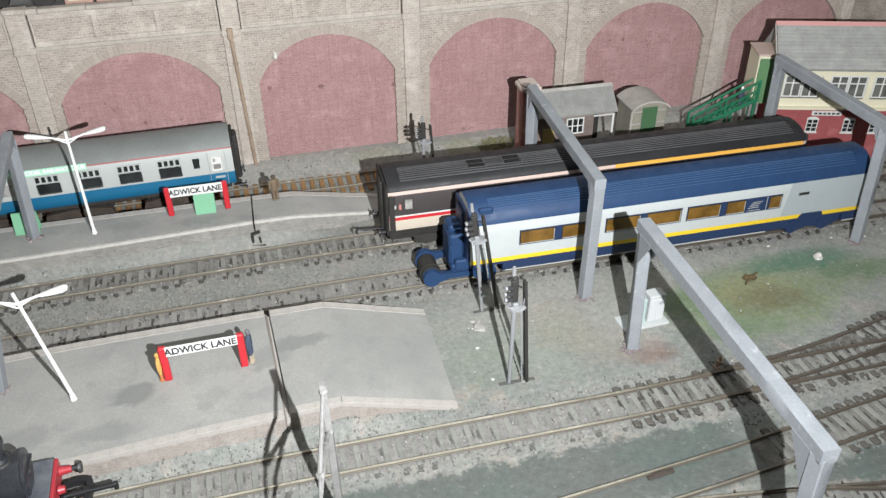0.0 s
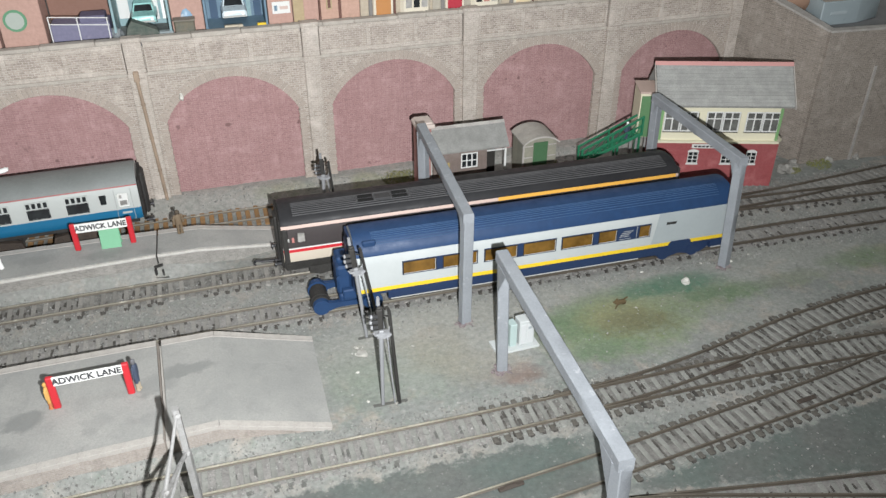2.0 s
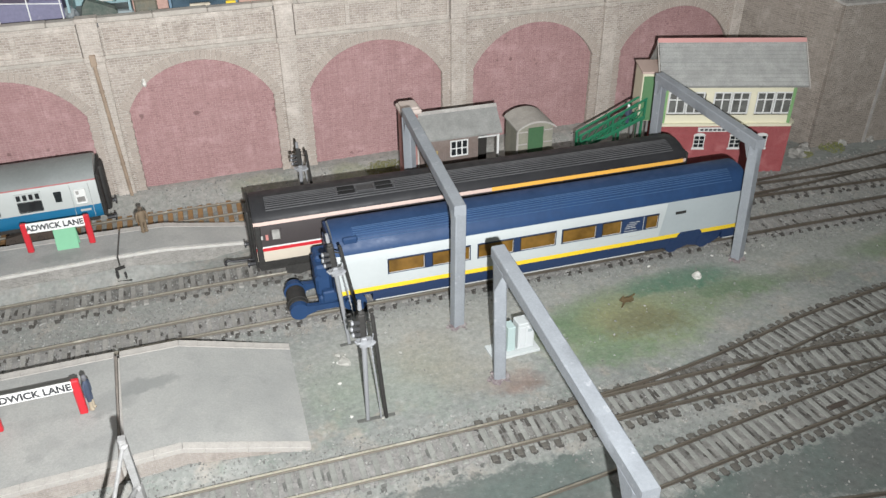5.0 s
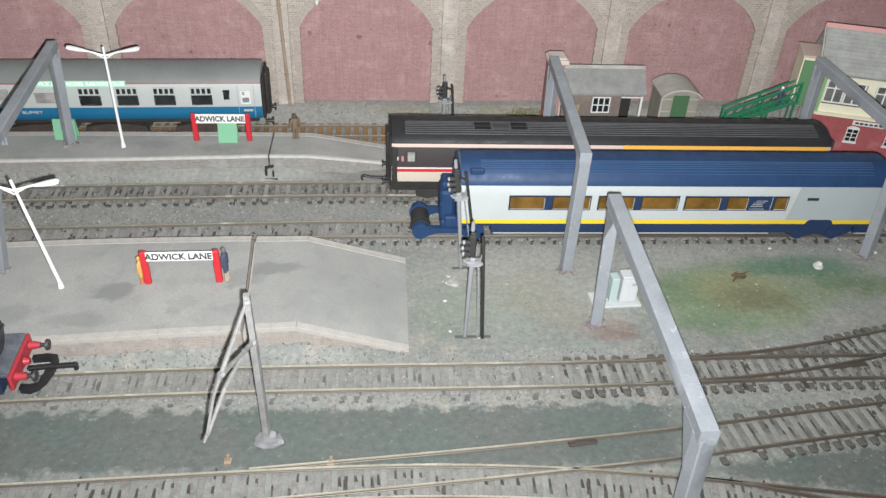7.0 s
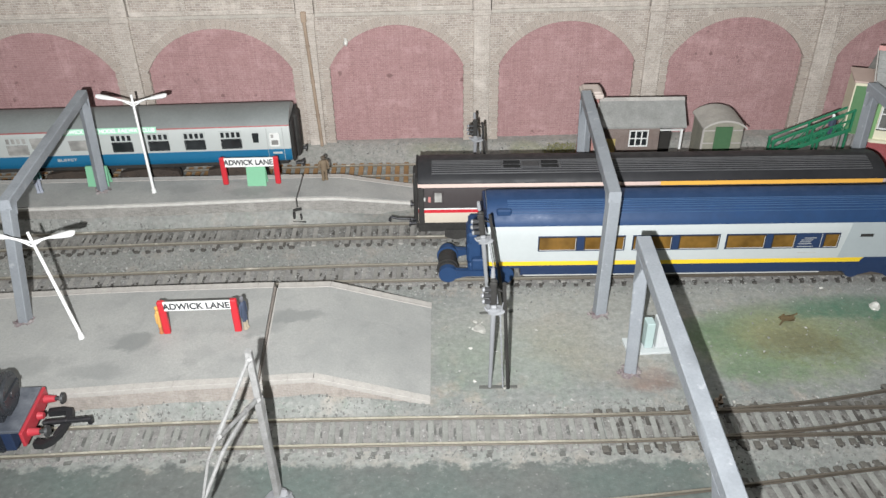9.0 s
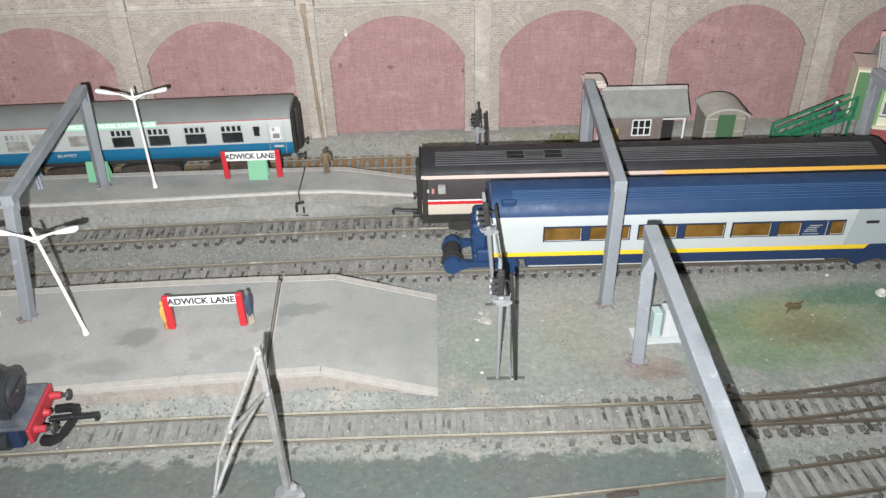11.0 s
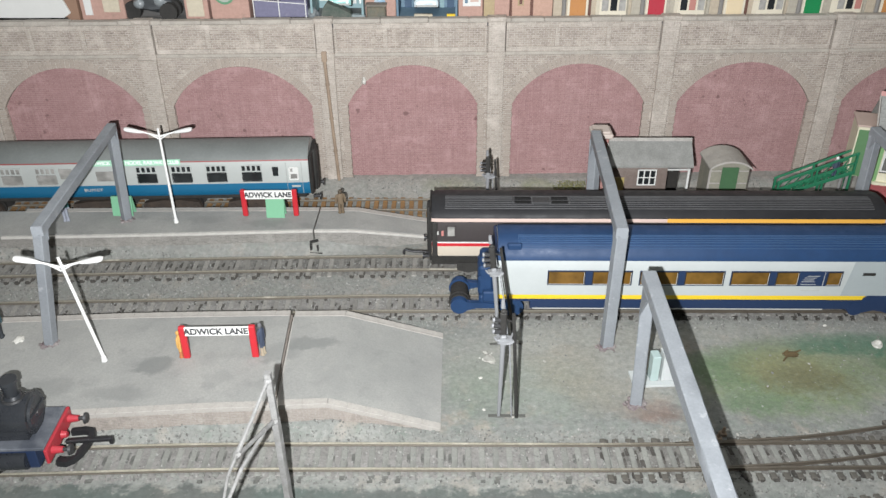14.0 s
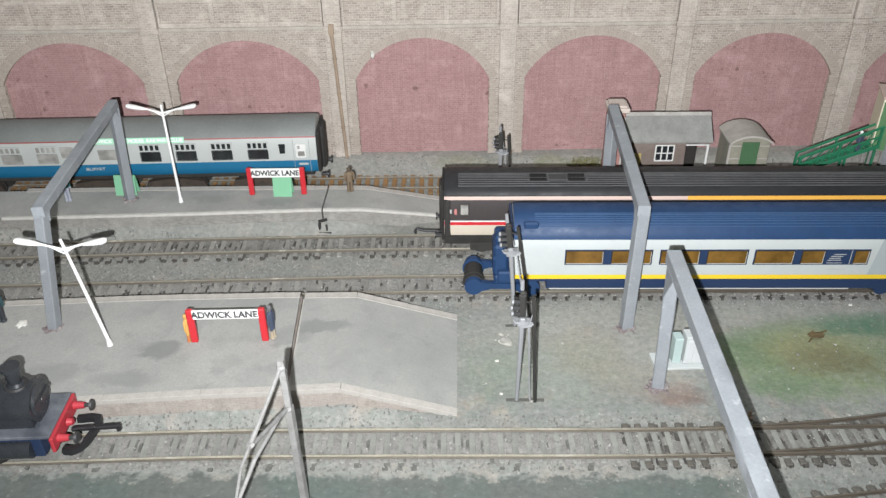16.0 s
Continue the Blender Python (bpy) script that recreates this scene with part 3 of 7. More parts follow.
for xa, za, xb, zb in ((560, 72, 588, 40), (556, 58, 574, 36)):
    b = B()
    beam(b, (xa, 490.4 - 0.07 * (xa - 503), za), (xb, 490.4 - 0.07 * (xb - 503), zb), 1.0, 1.6)
    part("raking_strip", b, WING_BRICK, wing)

# street behind the parapet
STREET = surface("street_tarmac", (0.20, 0.20, 0.20), (0.15, 0.15, 0.15), 0.9, 40, 1.5, 0.2, 0.1)
b = B()
prism(b, [(-480, 550), (478, 575), (478, 760), (-480, 760)], 112, 122.0)
solo("pavement_upper", b, STREET, "grey street level behind the parapet", "pavement", kind="structure")

# ---- tracks ----
GAUGE = 15.7


def smooth_line(pts, step=2.0):
    """A smooth curve y(x) through the points, at even steps of x."""
    n = len(pts)
    m = [(pts[min(i + 1, n - 1)][1] - pts[max(i - 1, 0)][1]) / (pts[min(i + 1, n - 1)][0] - pts[max(i - 1, 0)][0]) for i in range(n)]
    out = []
    for i in range(n - 1):
        (xa, ya), (xb, yb) = pts[i], pts[i + 1]
        h = xb - xa
        k = max(2, int(h / step))
        for q in range(k + (i == n - 2)):
            t = q / k
            y = (2 * t ** 3 - 3 * t * t + 1) * ya + (t ** 3 - 2 * t * t + t) * h * m[i] + (3 * t * t - 2 * t ** 3) * yb + (t ** 3 - t * t) * h * m[i + 1]
            out.append(Vector((xa + h * t, y, 0)))
    return out


def offset(line, d):
    out = []
    for i, p in enumerate(line):
        t = (line[min(i + 1, len(line) - 1)] - line[max(i - 1, 0)]).normalized()
        out.append(p + Vector((-t.y, t.x, 0)) * d)
    return out


def rail(bm, line, z=0.9):
    """A rail with foot, web and head, swept along a line."""
    prof = [(-0.45, -0.1), (0.45, 0), (0.45, 0.25), (0.2, 0.4), (0.2, 1.2), (0.36, 1.3), (0.36, 1.75), (-0.36, 1.75), (-0.36, 1.3), (-0.2, 1.2), (-0.2, 0.4), (-0.45, 0.25)]
    secs = []
    for i, p in enumerate(line):
        t = (line[min(i + 1, len(line) - 1)] - line[max(i - 1, 0)]).normalized()
        nrm = Vector((-t.y, t.x, 0))
        secs.append([(p.x + nrm.x * u, p.y + nrm.y * u, z + w) for u, w in prof])
    return loft(bm, secs)


def track(label, pts, sleeper_mat, spacing=6.3, length=29.0, first=-1e9, last=1e9, sink=0.0, skip=0.0, seed=1, width=3.3, bed=None, pocket=0):
    t = thing("railway_track", label, "railway track", kind="structure")
    line = smooth_line(pts)
    for side in (-1, 1):
        b = B()
        rail(b, offset(line, side * GAUGE / 2))
        part("rail", b, [RAIL_TOP], t, smooth=30)
    if bed:
        xa, xb, half, bed_mat = bed
        rb = random.Random(seed + 50)
        strip = [p for p in line if xa < p.x < xb]
        b = B()
        rows = []
        for k, d in ((0, -half), (1, -half * 0.5), (2, 0.0), (3, half * 0.5), (4, half)):
            off = offset(strip, d)
            rows.append([b.verts.new((p.x, p.y + (rb.uniform(-1.6, 1.6) if k in (0, 4) else 0), lift(p.x, p.y) * 0.5 + (0.32 if k not in (0, 4) else -0.5))) for p in off])
        for r0, r1 in zip(rows, rows[1:]):
            for i in range(len(r0) - 1):
                b.faces.new((r0[i], r0[i + 1], r1[i + 1], r1[i]))
        part("track_bed", b, bed_mat, t, "dark mottled ballast bed")
    b = B()
    box(b, -width / 2, -length / 2, -1.2, width / 2, length / 2, 0.95, 0.25)
    for s in (-1, 1):
        for k in (-1, 1):
            box(b, -1.0, s * GAUGE / 2 + k * 1.35 - 0.45, 0.9, 1.0, s * GAUGE / 2 + k * 1.35 + 0.45, 1.4)
    kinds = [mesh_of("sleeper", b, [sleeper_mat], 0)]
    rk = random.Random(seed + 90)
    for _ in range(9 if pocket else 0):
        # dark pieces stand in for the shade of hollows beside the sleeper
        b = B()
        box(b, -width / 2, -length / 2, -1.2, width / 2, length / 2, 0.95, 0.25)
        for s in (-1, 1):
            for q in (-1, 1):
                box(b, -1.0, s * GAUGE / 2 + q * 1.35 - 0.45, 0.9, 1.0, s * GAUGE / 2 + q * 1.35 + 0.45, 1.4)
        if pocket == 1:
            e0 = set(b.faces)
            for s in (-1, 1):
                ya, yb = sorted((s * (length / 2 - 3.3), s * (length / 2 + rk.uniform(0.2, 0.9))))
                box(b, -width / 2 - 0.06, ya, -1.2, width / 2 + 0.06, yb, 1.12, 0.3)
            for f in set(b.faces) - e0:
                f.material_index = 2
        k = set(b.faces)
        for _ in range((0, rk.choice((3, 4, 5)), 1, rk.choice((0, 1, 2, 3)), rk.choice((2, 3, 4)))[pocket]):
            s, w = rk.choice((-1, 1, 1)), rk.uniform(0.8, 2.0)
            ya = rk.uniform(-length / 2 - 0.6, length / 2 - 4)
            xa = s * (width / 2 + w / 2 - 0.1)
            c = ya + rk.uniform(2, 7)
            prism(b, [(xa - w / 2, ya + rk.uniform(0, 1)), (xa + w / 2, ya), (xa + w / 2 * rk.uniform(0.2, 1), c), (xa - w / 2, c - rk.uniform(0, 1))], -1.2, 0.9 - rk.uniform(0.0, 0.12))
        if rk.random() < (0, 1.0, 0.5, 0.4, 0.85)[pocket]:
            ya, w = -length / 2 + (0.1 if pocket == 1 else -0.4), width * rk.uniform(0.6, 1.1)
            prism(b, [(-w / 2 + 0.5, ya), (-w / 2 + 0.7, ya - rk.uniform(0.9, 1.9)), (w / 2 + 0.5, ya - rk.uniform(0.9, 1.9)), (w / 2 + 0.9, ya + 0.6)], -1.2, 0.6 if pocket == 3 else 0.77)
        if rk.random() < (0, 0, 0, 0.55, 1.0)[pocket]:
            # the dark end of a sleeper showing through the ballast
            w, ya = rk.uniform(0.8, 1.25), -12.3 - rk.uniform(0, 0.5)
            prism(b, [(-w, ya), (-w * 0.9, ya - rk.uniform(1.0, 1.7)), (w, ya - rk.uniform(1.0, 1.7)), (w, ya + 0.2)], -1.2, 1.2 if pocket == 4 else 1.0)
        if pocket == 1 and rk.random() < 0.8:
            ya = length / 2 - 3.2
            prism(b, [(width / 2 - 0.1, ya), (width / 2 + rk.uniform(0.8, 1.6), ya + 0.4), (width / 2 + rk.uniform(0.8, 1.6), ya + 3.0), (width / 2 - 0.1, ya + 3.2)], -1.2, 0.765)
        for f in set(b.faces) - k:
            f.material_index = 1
        kinds.append(mesh_of("sleeper", b, [sleeper_mat, SOFT_SHADE_AND_END if pocket == 3 else GAP_SHADE_AND_END, SLEEPER_END], 0))
    rs, d, want = random.Random(seed), 0.0, 0.0
    for p, q in zip(line, line[1:]):
        step = (q - p).length
        while want < d + step:
            c = p.lerp(q, (want - d) / step)
            want += spacing
            if not first < c.x < last or rs.random() < skip:
                continue
            ob = new("sleeper", kinds[rs.randrange(len(kinds))])
            ob.parent = t
            ob.matrix_local = pose(c.x * K, c.y * K, (rs.uniform(-0.25, 0.1) - sink) * K, 0, 0, math.degrees(math.atan2(q.y - p.y, q.x - p.x)) + rs.uniform(-1, 1))
        d += step
    return t


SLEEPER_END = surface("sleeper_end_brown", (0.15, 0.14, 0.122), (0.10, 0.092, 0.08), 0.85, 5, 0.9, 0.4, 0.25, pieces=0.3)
# dark colours for painted gap shade and for buried sleeper ends
SOFT_SHADE_AND_END = surface("soft_gap_shade_and_end", (0.10, 0.10, 0.092), (0.19, 0.19, 0.175), 0.9, 5, 1.0, 0.3, 0.2)
GAP_SHADE_AND_END = surface("gap_shade_and_sleeper_end", (0.05, 0.046, 0.041), (0.12, 0.112, 0.10), 0.85, 9, 1.0, 0.3, 0.2)
BED_DARK = surface("dark_mottled_bed", (0.12, 0.115, 0.106), (0.28, 0.272, 0.252), 0.9, 9, 1.0, 0.45, 0.5)
BED_MID = surface("mid_mottled_bed", (0.212, 0.204, 0.193), (0.312, 0.30, 0.284), 0.9, 5, 1.0, 0.45, 0.5)
NEAR = [(-470, 256), (-200, 270), (-88, 275), (-12, 278.3), (63, 279.5), (130, 279.9), (172, 280.2)]
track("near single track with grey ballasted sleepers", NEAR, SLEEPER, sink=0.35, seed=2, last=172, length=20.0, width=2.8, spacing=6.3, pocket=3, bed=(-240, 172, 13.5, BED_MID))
track("eastern end of the near track with dark gaps between sleepers", [(172, 280.2), (205, 281.0), (222, 281.5), (280, 283), (340, 283), (400, 281), (600, 270), (880, 240)], SLEEPER, spacing=6.0, width=2.6, seed=12, pocket=1, length=25.0, sink=0.1, bed=(172, 560, 10.5, BED_DARK))
track("curved track leaving the near track at a turnout", [(205, 281.2), (240, 283.6), (270, 286.8), (305, 293), (335, 300), (367, 307.5), (411, 314.5), (440, 317.5), (600, 327), (880, 330)], SLEEPER, first=310, seed=3, pocket=1, length=25.0, sink=0.1, spacing=6.0, width=2.6, bed=(240, 560, 10.5, BED_DARK))
track("third track curving away from the front turnout", [(30, 219.9), (60, 222.5), (110, 227), (160, 232), (210, 237.5), (240, 241.5), (268, 245.5), (300, 249.7), (333, 254), (370, 259.8), (450, 275), (600, 306), (880, 350)], SLEEPER, first=222, seed=4, pocket=1, length=25.0, sink=0.1, spacing=6.0, width=2.6, bed=(215, 560, 10.5, BED_DARK))
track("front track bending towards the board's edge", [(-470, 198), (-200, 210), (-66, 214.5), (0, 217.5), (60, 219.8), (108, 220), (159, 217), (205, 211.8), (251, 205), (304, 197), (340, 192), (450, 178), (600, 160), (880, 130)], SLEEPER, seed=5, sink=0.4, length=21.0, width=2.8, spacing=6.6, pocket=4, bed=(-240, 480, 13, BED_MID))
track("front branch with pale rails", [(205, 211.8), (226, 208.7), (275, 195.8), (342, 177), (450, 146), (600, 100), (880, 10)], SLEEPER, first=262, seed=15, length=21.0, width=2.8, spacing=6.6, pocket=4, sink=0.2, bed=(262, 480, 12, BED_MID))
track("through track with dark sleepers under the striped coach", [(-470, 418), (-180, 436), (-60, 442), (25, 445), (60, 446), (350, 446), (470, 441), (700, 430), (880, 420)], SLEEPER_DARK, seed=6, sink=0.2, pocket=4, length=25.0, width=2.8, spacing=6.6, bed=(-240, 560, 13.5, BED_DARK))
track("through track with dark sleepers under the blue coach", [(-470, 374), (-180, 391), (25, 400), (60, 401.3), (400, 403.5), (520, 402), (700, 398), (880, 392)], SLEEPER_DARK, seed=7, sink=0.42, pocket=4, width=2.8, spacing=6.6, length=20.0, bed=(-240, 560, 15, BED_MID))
track("rust-coloured siding along the foot of the wall", [(-470, 496), (-164, 516), (0, 522), (60, 524), (330, 526)], SLEEPER_RUST, seed=8, sink=-0.3)
track("dark track joining behind the signal gantry", [(365, 446), (420, 447), (467, 449.5), (523, 455), (600, 463), (880, 490)], SLEEPER_DARK, first=440, seed=9)

# ---- platforms ----
BRICK_SIDE = brickwork("platform_brick", (0.40, 0.35, 0.31), (0.34, 0.30, 0.27), (0.42, 0.39, 0.36))
SOOTY_SIDE = brickwork("sooty_platform_brick", (0.33, 0.315, 0.29), (0.22, 0.21, 0.195), (0.36, 0.345, 0.32), stain=(0.16, 0.155, 0.14))
ZP = 15.0


def platform(name, label, secs, side=None):
    """secs: stations (x, y front, y back, height of the top, lean), from one end to the other; the front corner lies lean further along x than the back one."""
    t = thing(name, label, "platform", kind="structure")
    b = B()
    loft(b, [[(x + s, f + 0.6, -1), (x + s, f + 0.6, h - 1.2), (x, k - 1.0, h - 1.2), (x, k - 1.0, -1)] for x, f, k, h, s in secs])
    part("brick_side", b, side or BRICK_SIDE, t)
    runs = [secs] if len(secs) > 3 else list(zip(secs, secs[1:]))
    for run in runs:
        b = B()
        loft(b, [[(x + s, f + 3.2, h - 1.2), (x + s, f + 3.2, h), (x, k - 3.2, h), (x, k - 3.2, h - 1.2)] for x, f, k, h, s in run])
        part("surfacing", b, PLATFORM_TOP, t)
    return t


def edging(t, secs, front, length=8.0, seed=0, mat=None, depth=4.0, drop=2.3):
    rs = random.Random(seed)
    for (xa, fa, ka, ha, sa), (xb, fb, kb, hb, sb) in zip(secs, secs[1:]):
        xa, xb = (xa + sa, xb + sb) if front else (xa, xb)
        ya, yb = (fa, fb) if front else (ka - 3.1, kb - 3.1)
        d = math.sqrt((xb - xa) ** 2 + (yb - ya) ** 2 + (hb - ha) ** 2)
        n = max(1, int(d / length))
        b = B()
        box(b, 0.01, 0 if front else -1.6, -drop, d / n - 0.005, depth if front else 3.1, 0.35, 0.12)
        sl = mesh_of("edging_slab", b, mat or PLATFORM_EDGE)
        for i in range(n):
            f = i / n
            ob = new("edging_slab", sl)
            ob.parent = t
            ob.matrix_local = pose((xa + (xb - xa) * f) * K, (ya + (yb - ya) * f) * K, (ha + (hb - ha) * f + rs.uniform(-0.08, 0.08)) * K, 0, -math.degrees(math.atan2(hb - ha, d)), math.degrees(math.atan2(yb - ya, xb - xa)))


NP1 = [(-470, 272, 350, ZP, 0), (-250, 281, 361, ZP, 0), (-145, 285.5, 367, ZP, 0), (-72, 290.8, 372, ZP, 0), (-20, 295.5, 374, ZP, 0), (12.8, 297.8, 375, ZP, 4.5)]
NP2 = [(15.4, 298.2, 374.5, ZP, 4.5), (43, 300.0, 375.3, ZP - 0.2, 0), (96, 298.5, 374, 0.7, 0)]
p1 = platform("platform_near", "grey tarmac island platform with pale stone edging", NP1)
p2 = platform("platform_near_ramp", "grey platform ramp sloping down to the ballast", NP2)
b = B()
prism(b, [(17.2, 299), (18.0, 299), (13.8, 373.6), (13.0, 373.6)], 2, 13.4)
part("end_board", b, surface("brown_card_end", (0.27, 0.235, 0.205), (0.20, 0.175, 0.155), 0.8, 8, 1.0, 0.3, 0.2), p1, "brown card end board")
b = B()
prism(b, [(18.1, 299), (19.7, 299), (15.2, 373.4), (14.0, 373.4)], 2, 12.2)
part("end_board", b, PLATFORM_EDGE, p2, "pale card end board")
FP1 = [(-470, 438, 482, ZP, 0), (-186, 453, 492, ZP, 0), (-82, 457.5, 494, ZP, 0), (11, 463, 495, ZP, 0)]
FP2 = [(12, 463, 495, ZP, 0), (37, 463.5, 495, ZP - 0.2, 0), (92, 476, 500, 2.5, 0)]
p3 = platform("platform_far", "grey tarmac platform with a broken pale edge", FP1, SOOTY_SIDE)
p4 = platform("platform_far_ramp", "grey platform ramp beside the rusty siding", FP2, SOOTY_SIDE)

# ---- steel portals over the tracks ----


GLUE = surface("dried_glue", (0.17, 0.13, 0.135), (0.32, 0.29, 0.28), 0.6, 2.5, 0.8, 0.35, 0.3)


def rough_bar(bm, a, b, w, h, seed):
    """A hand-cut square bar from a to b with chamfered, slightly uneven edges."""
    a, b = Vector(a), Vector(b)
    d = b - a
    q = d.to_track_quat("X", "Z").to_matrix()
    n = max(4, int(d.length / 6))
    secs = []
    for i in range(n + 1):
        c = a + d * (i / n)
        ring = []
        for k, (u, v) in enumerate(((-1, -0.86), (-0.86, -1), (0.86, -1), (1, -0.86), (1, 0.86), (0.86, 1), (-0.86, 1), (-1, 0.86))):
            j = 1 + 0.045 * noise.noise(Vector((i * 0.9, k * 1.7, seed * 3.3)))
            ring.append(c + q @ Vector((0, u * w / 2 * j, v * h / 2 * j)))
        secs.append(ring)
    return loft(bm, secs)


def portal(label, pts, w=6.2, g=13):
    """Two posts and a cross beam: foot, head, head, foot."""
    a, h0, h1, c = [Vector(p) for p in pts]
    t = thing("catenary_portal", label, "gantry", a.x, a.y, a.z, group="portals over the tracks")
    a, h0, h1, c = Vector((0, 0, 0)), h0 - a, h1 - a, c - a
    for foot, head in ((a, h0), (c, h1)):
        b = B()
        rough_bar(b, foot, head, w, w * 0.92, int(foot.length + 3))
        part("post", b, GREY_PAINT, t)
        b = B()
        ball(b, foot + Vector((0.5, -0.5, -0.4)), w * 0.8, w * 0.75, 1.3, int(foot.length), 0.8, 3)
        rg = random.Random(int(foot.length) + 5)
        for _ in range(14):
            u, v = rg.uniform(-1.0, 1.0) * w, rg.uniform(-0.95, 0.5) * w
            ball(b, foot + Vector((u, v, 0.2)), rg.uniform(0.5, 1.5), rg.uniform(0.5, 1.2), rg.uniform(0.4, 1.0), rg.randrange(50), 0.8, 1)
        part("glue_lump", b, GLUE, t, "dried glue at the post's foot")
    b = B()
    d = (h1 - h0).normalized()
    rough_bar(b, h0 - d * w * 0.5 + Vector((0, 0, w * 0.3)), h1 + d * w * 0.5 + Vector((0, 0, w * 0.3)), w, w, 5)
    part("cross_beam", b, GREY_PAINT, t)
    for head, s in ((h0, 1), (h1, -1)):
        b = B()
        q = head + d * s * g
        for e in (-1, 1):
            off = Vector((e * (w / 2 + 0.15), 0, 0))
            loft(b, [[head + off + d * s * w * 0.3 + Vector((0, 0, -1.3 * g)), head + off + d * s * w * 0.3, q + off], [head + off * 0.86 + d * s * w * 0.3 + Vector((0, 0, -1.3 * g)), head + off * 0.86 + d * s * w * 0.3, q + off * 0.86]])
        part("gusset", b, GREY_PAINT, t)
    return t


portal("grey painted card portal over the near tracks", [(192.6, 319.5, 0), (190.7, 320, 69.8), (188.9, 182.8, 69.4), (189.5, 180.5, 0)], 6.4)
portal("grey painted card portal over the coaches", [(185, 365, 0), (185.2, 364, 70.8), (188.8, 476.5, 72.6), (190.5, 478, 0)], 6.0, 7)
portal("grey painted card portal beside the signal box", [(365, 377, 0), (363.5, 380, 73), (359.5, 478, 74.5), (362, 479, 0)], 6.0, 6)
portal("grey painted card portal standing on both platforms", [(-107, 345, ZP), (-94.3, 343, 82.8), (-109, 474, 79.0), (-114, 478, ZP)], 5.3, 4)

# ---- rolling stock ----
NAVY = surface("navy_blue_plastic", (0.020, 0.050, 0.122), (0.017, 0.043, 0.105), 0.5, 14, 7.0, 0.12, 0.0, spec=0.25)
NAVY_RIB = paint("navy_rib", (0.048, 0.10, 0.20), 0.4)
NAVY_DARK = paint("dark_navy_plastic", (0.014, 0.032, 0.085), 0.5)
COACH_WHITE = paint("coach_white", (0.455, 0.482, 0.48), 0.45)
COACH_GREY = paint("coach_pale_grey", (0.34, 0.375, 0.385), 0.45)
YELLOW = paint("yellow_band", (0.78, 0.54, 0.03), 0.4)
GOLD = paint("gold_band", (0.72, 0.38, 0.07), 0.4)
PINKISH = paint("pale_pink_band", (0.54, 0.41, 0.36), 0.4)
CHARCOAL = paint("charcoal_brown_livery", (0.050, 0.042, 0.042), 0.45)
ROOF_BLACK = surface("black_ribbed_roof", (0.021, 0.021, 0.023), (0.03, 0.03, 0.032), 0.5, 20, 7.0, 0.2, 0.0, spec=0.2)
BEIGE = paint("beige_livery", (0.57, 0.50, 0.41), 0.45, dirt=(0.42, 0.37, 0.31))
RAIL_BLUE = paint("rail_blue_livery", (0.011, 0.13, 0.255), 0.4)
PEARL = paint("pearl_grey_livery", (0.43, 0.45, 0.435), 0.45)
MAROON = paint("maroon_line", (0.30, 0.07, 0.07), 0.5)
ROOF_GREY = surface("grey_coach_roof", (0.195, 0.209, 0.202), (0.158, 0.169, 0.163), 0.6, 40, 1.5, 0.15, 0.03)
BOGIE_RUST = surface("rusty_bogie", (0.075, 0.055, 0.042), (0.045, 0.036, 0.03), 0.8, 6, 1, 0.4, 0.1)
AMBER = glazing("amber_window", (0.18, 0.095, 0.02), 0.2)
DARK_GLASS = glazing("dark_window", (0.025, 0.028, 0.03), 0.15)
PALE_GLASS = glazing("pale_window", (0.36, 0.35, 0.33), 0.25)
SILVER = paint("silver_trim", (0.42, 0.42, 0.40), 0.4)
STEEL = surface("wheel_steel", (0.30, 0.28, 0.26), (0.2, 0.18, 0.17), 0.4, 8, 1, 0.2, 0.02, 0.8)


def shell(name, prof, x0, x1, bands, parent, label="", ends=0.0, n_end=1):
    """A coach skin: half outline of (half width, z) swept from x0 to x1; bands: (z below which, material)."""
    ring = [(-y, z) for y, z in prof] + [(y, z) for y, z in reversed(prof) if y > 0.01]
    b = B()
    zs = sorted({z for _, z in prof})
    stations = [(x0, ends), (x0 + ends * 1.6, 0.0), (x1 - ends * 1.6, 0.0), (x1, ends)] if ends else [(x0, 0.0), (x1, 0.0)]
    ztop, zmid = zs[-1], zs[0]
    secs = []
    for x, e in stations:
        secs.append([(x, y * (1 - e * 0.03), z - e * 0.35 * max(0.0, (z - zmid) / (ztop - zmid)) ** 3) for y, z in ring])
    loft(b, secs)
    mats = [m for _, m in bands]
    bmesh.ops.recalc_face_normals(b, faces=b.faces)
    for f in b.faces:
        zc = f.calc_center_median().z
        for i, (top, _) in enumerate(bands):
            if zc < top:
                f.material_index = i
                break
    return part(name, b, mats, parent, label, smooth=28)


def cut(prof, *levels):
    """Adds points to an outline at the given heights."""
    out = []
    for (ya, za), (yb, zb) in zip(prof, prof[1:]):
        out.append((ya, za))
        for v in sorted(levels):
            if za + 0.05 < v < zb - 0.05:
                out.append((ya + (yb - ya) * (v - za) / (zb - za), v))
    return out + [prof[-1]]


def panel(name, x0, z0, x1, z1, y, d, mat, parent, bev=0.15, label=""):
    b = B()
    box(b, x0, y - d, z0, x1, y + 0.6, z1, bev)
    return part(name, b, mat, parent, label)


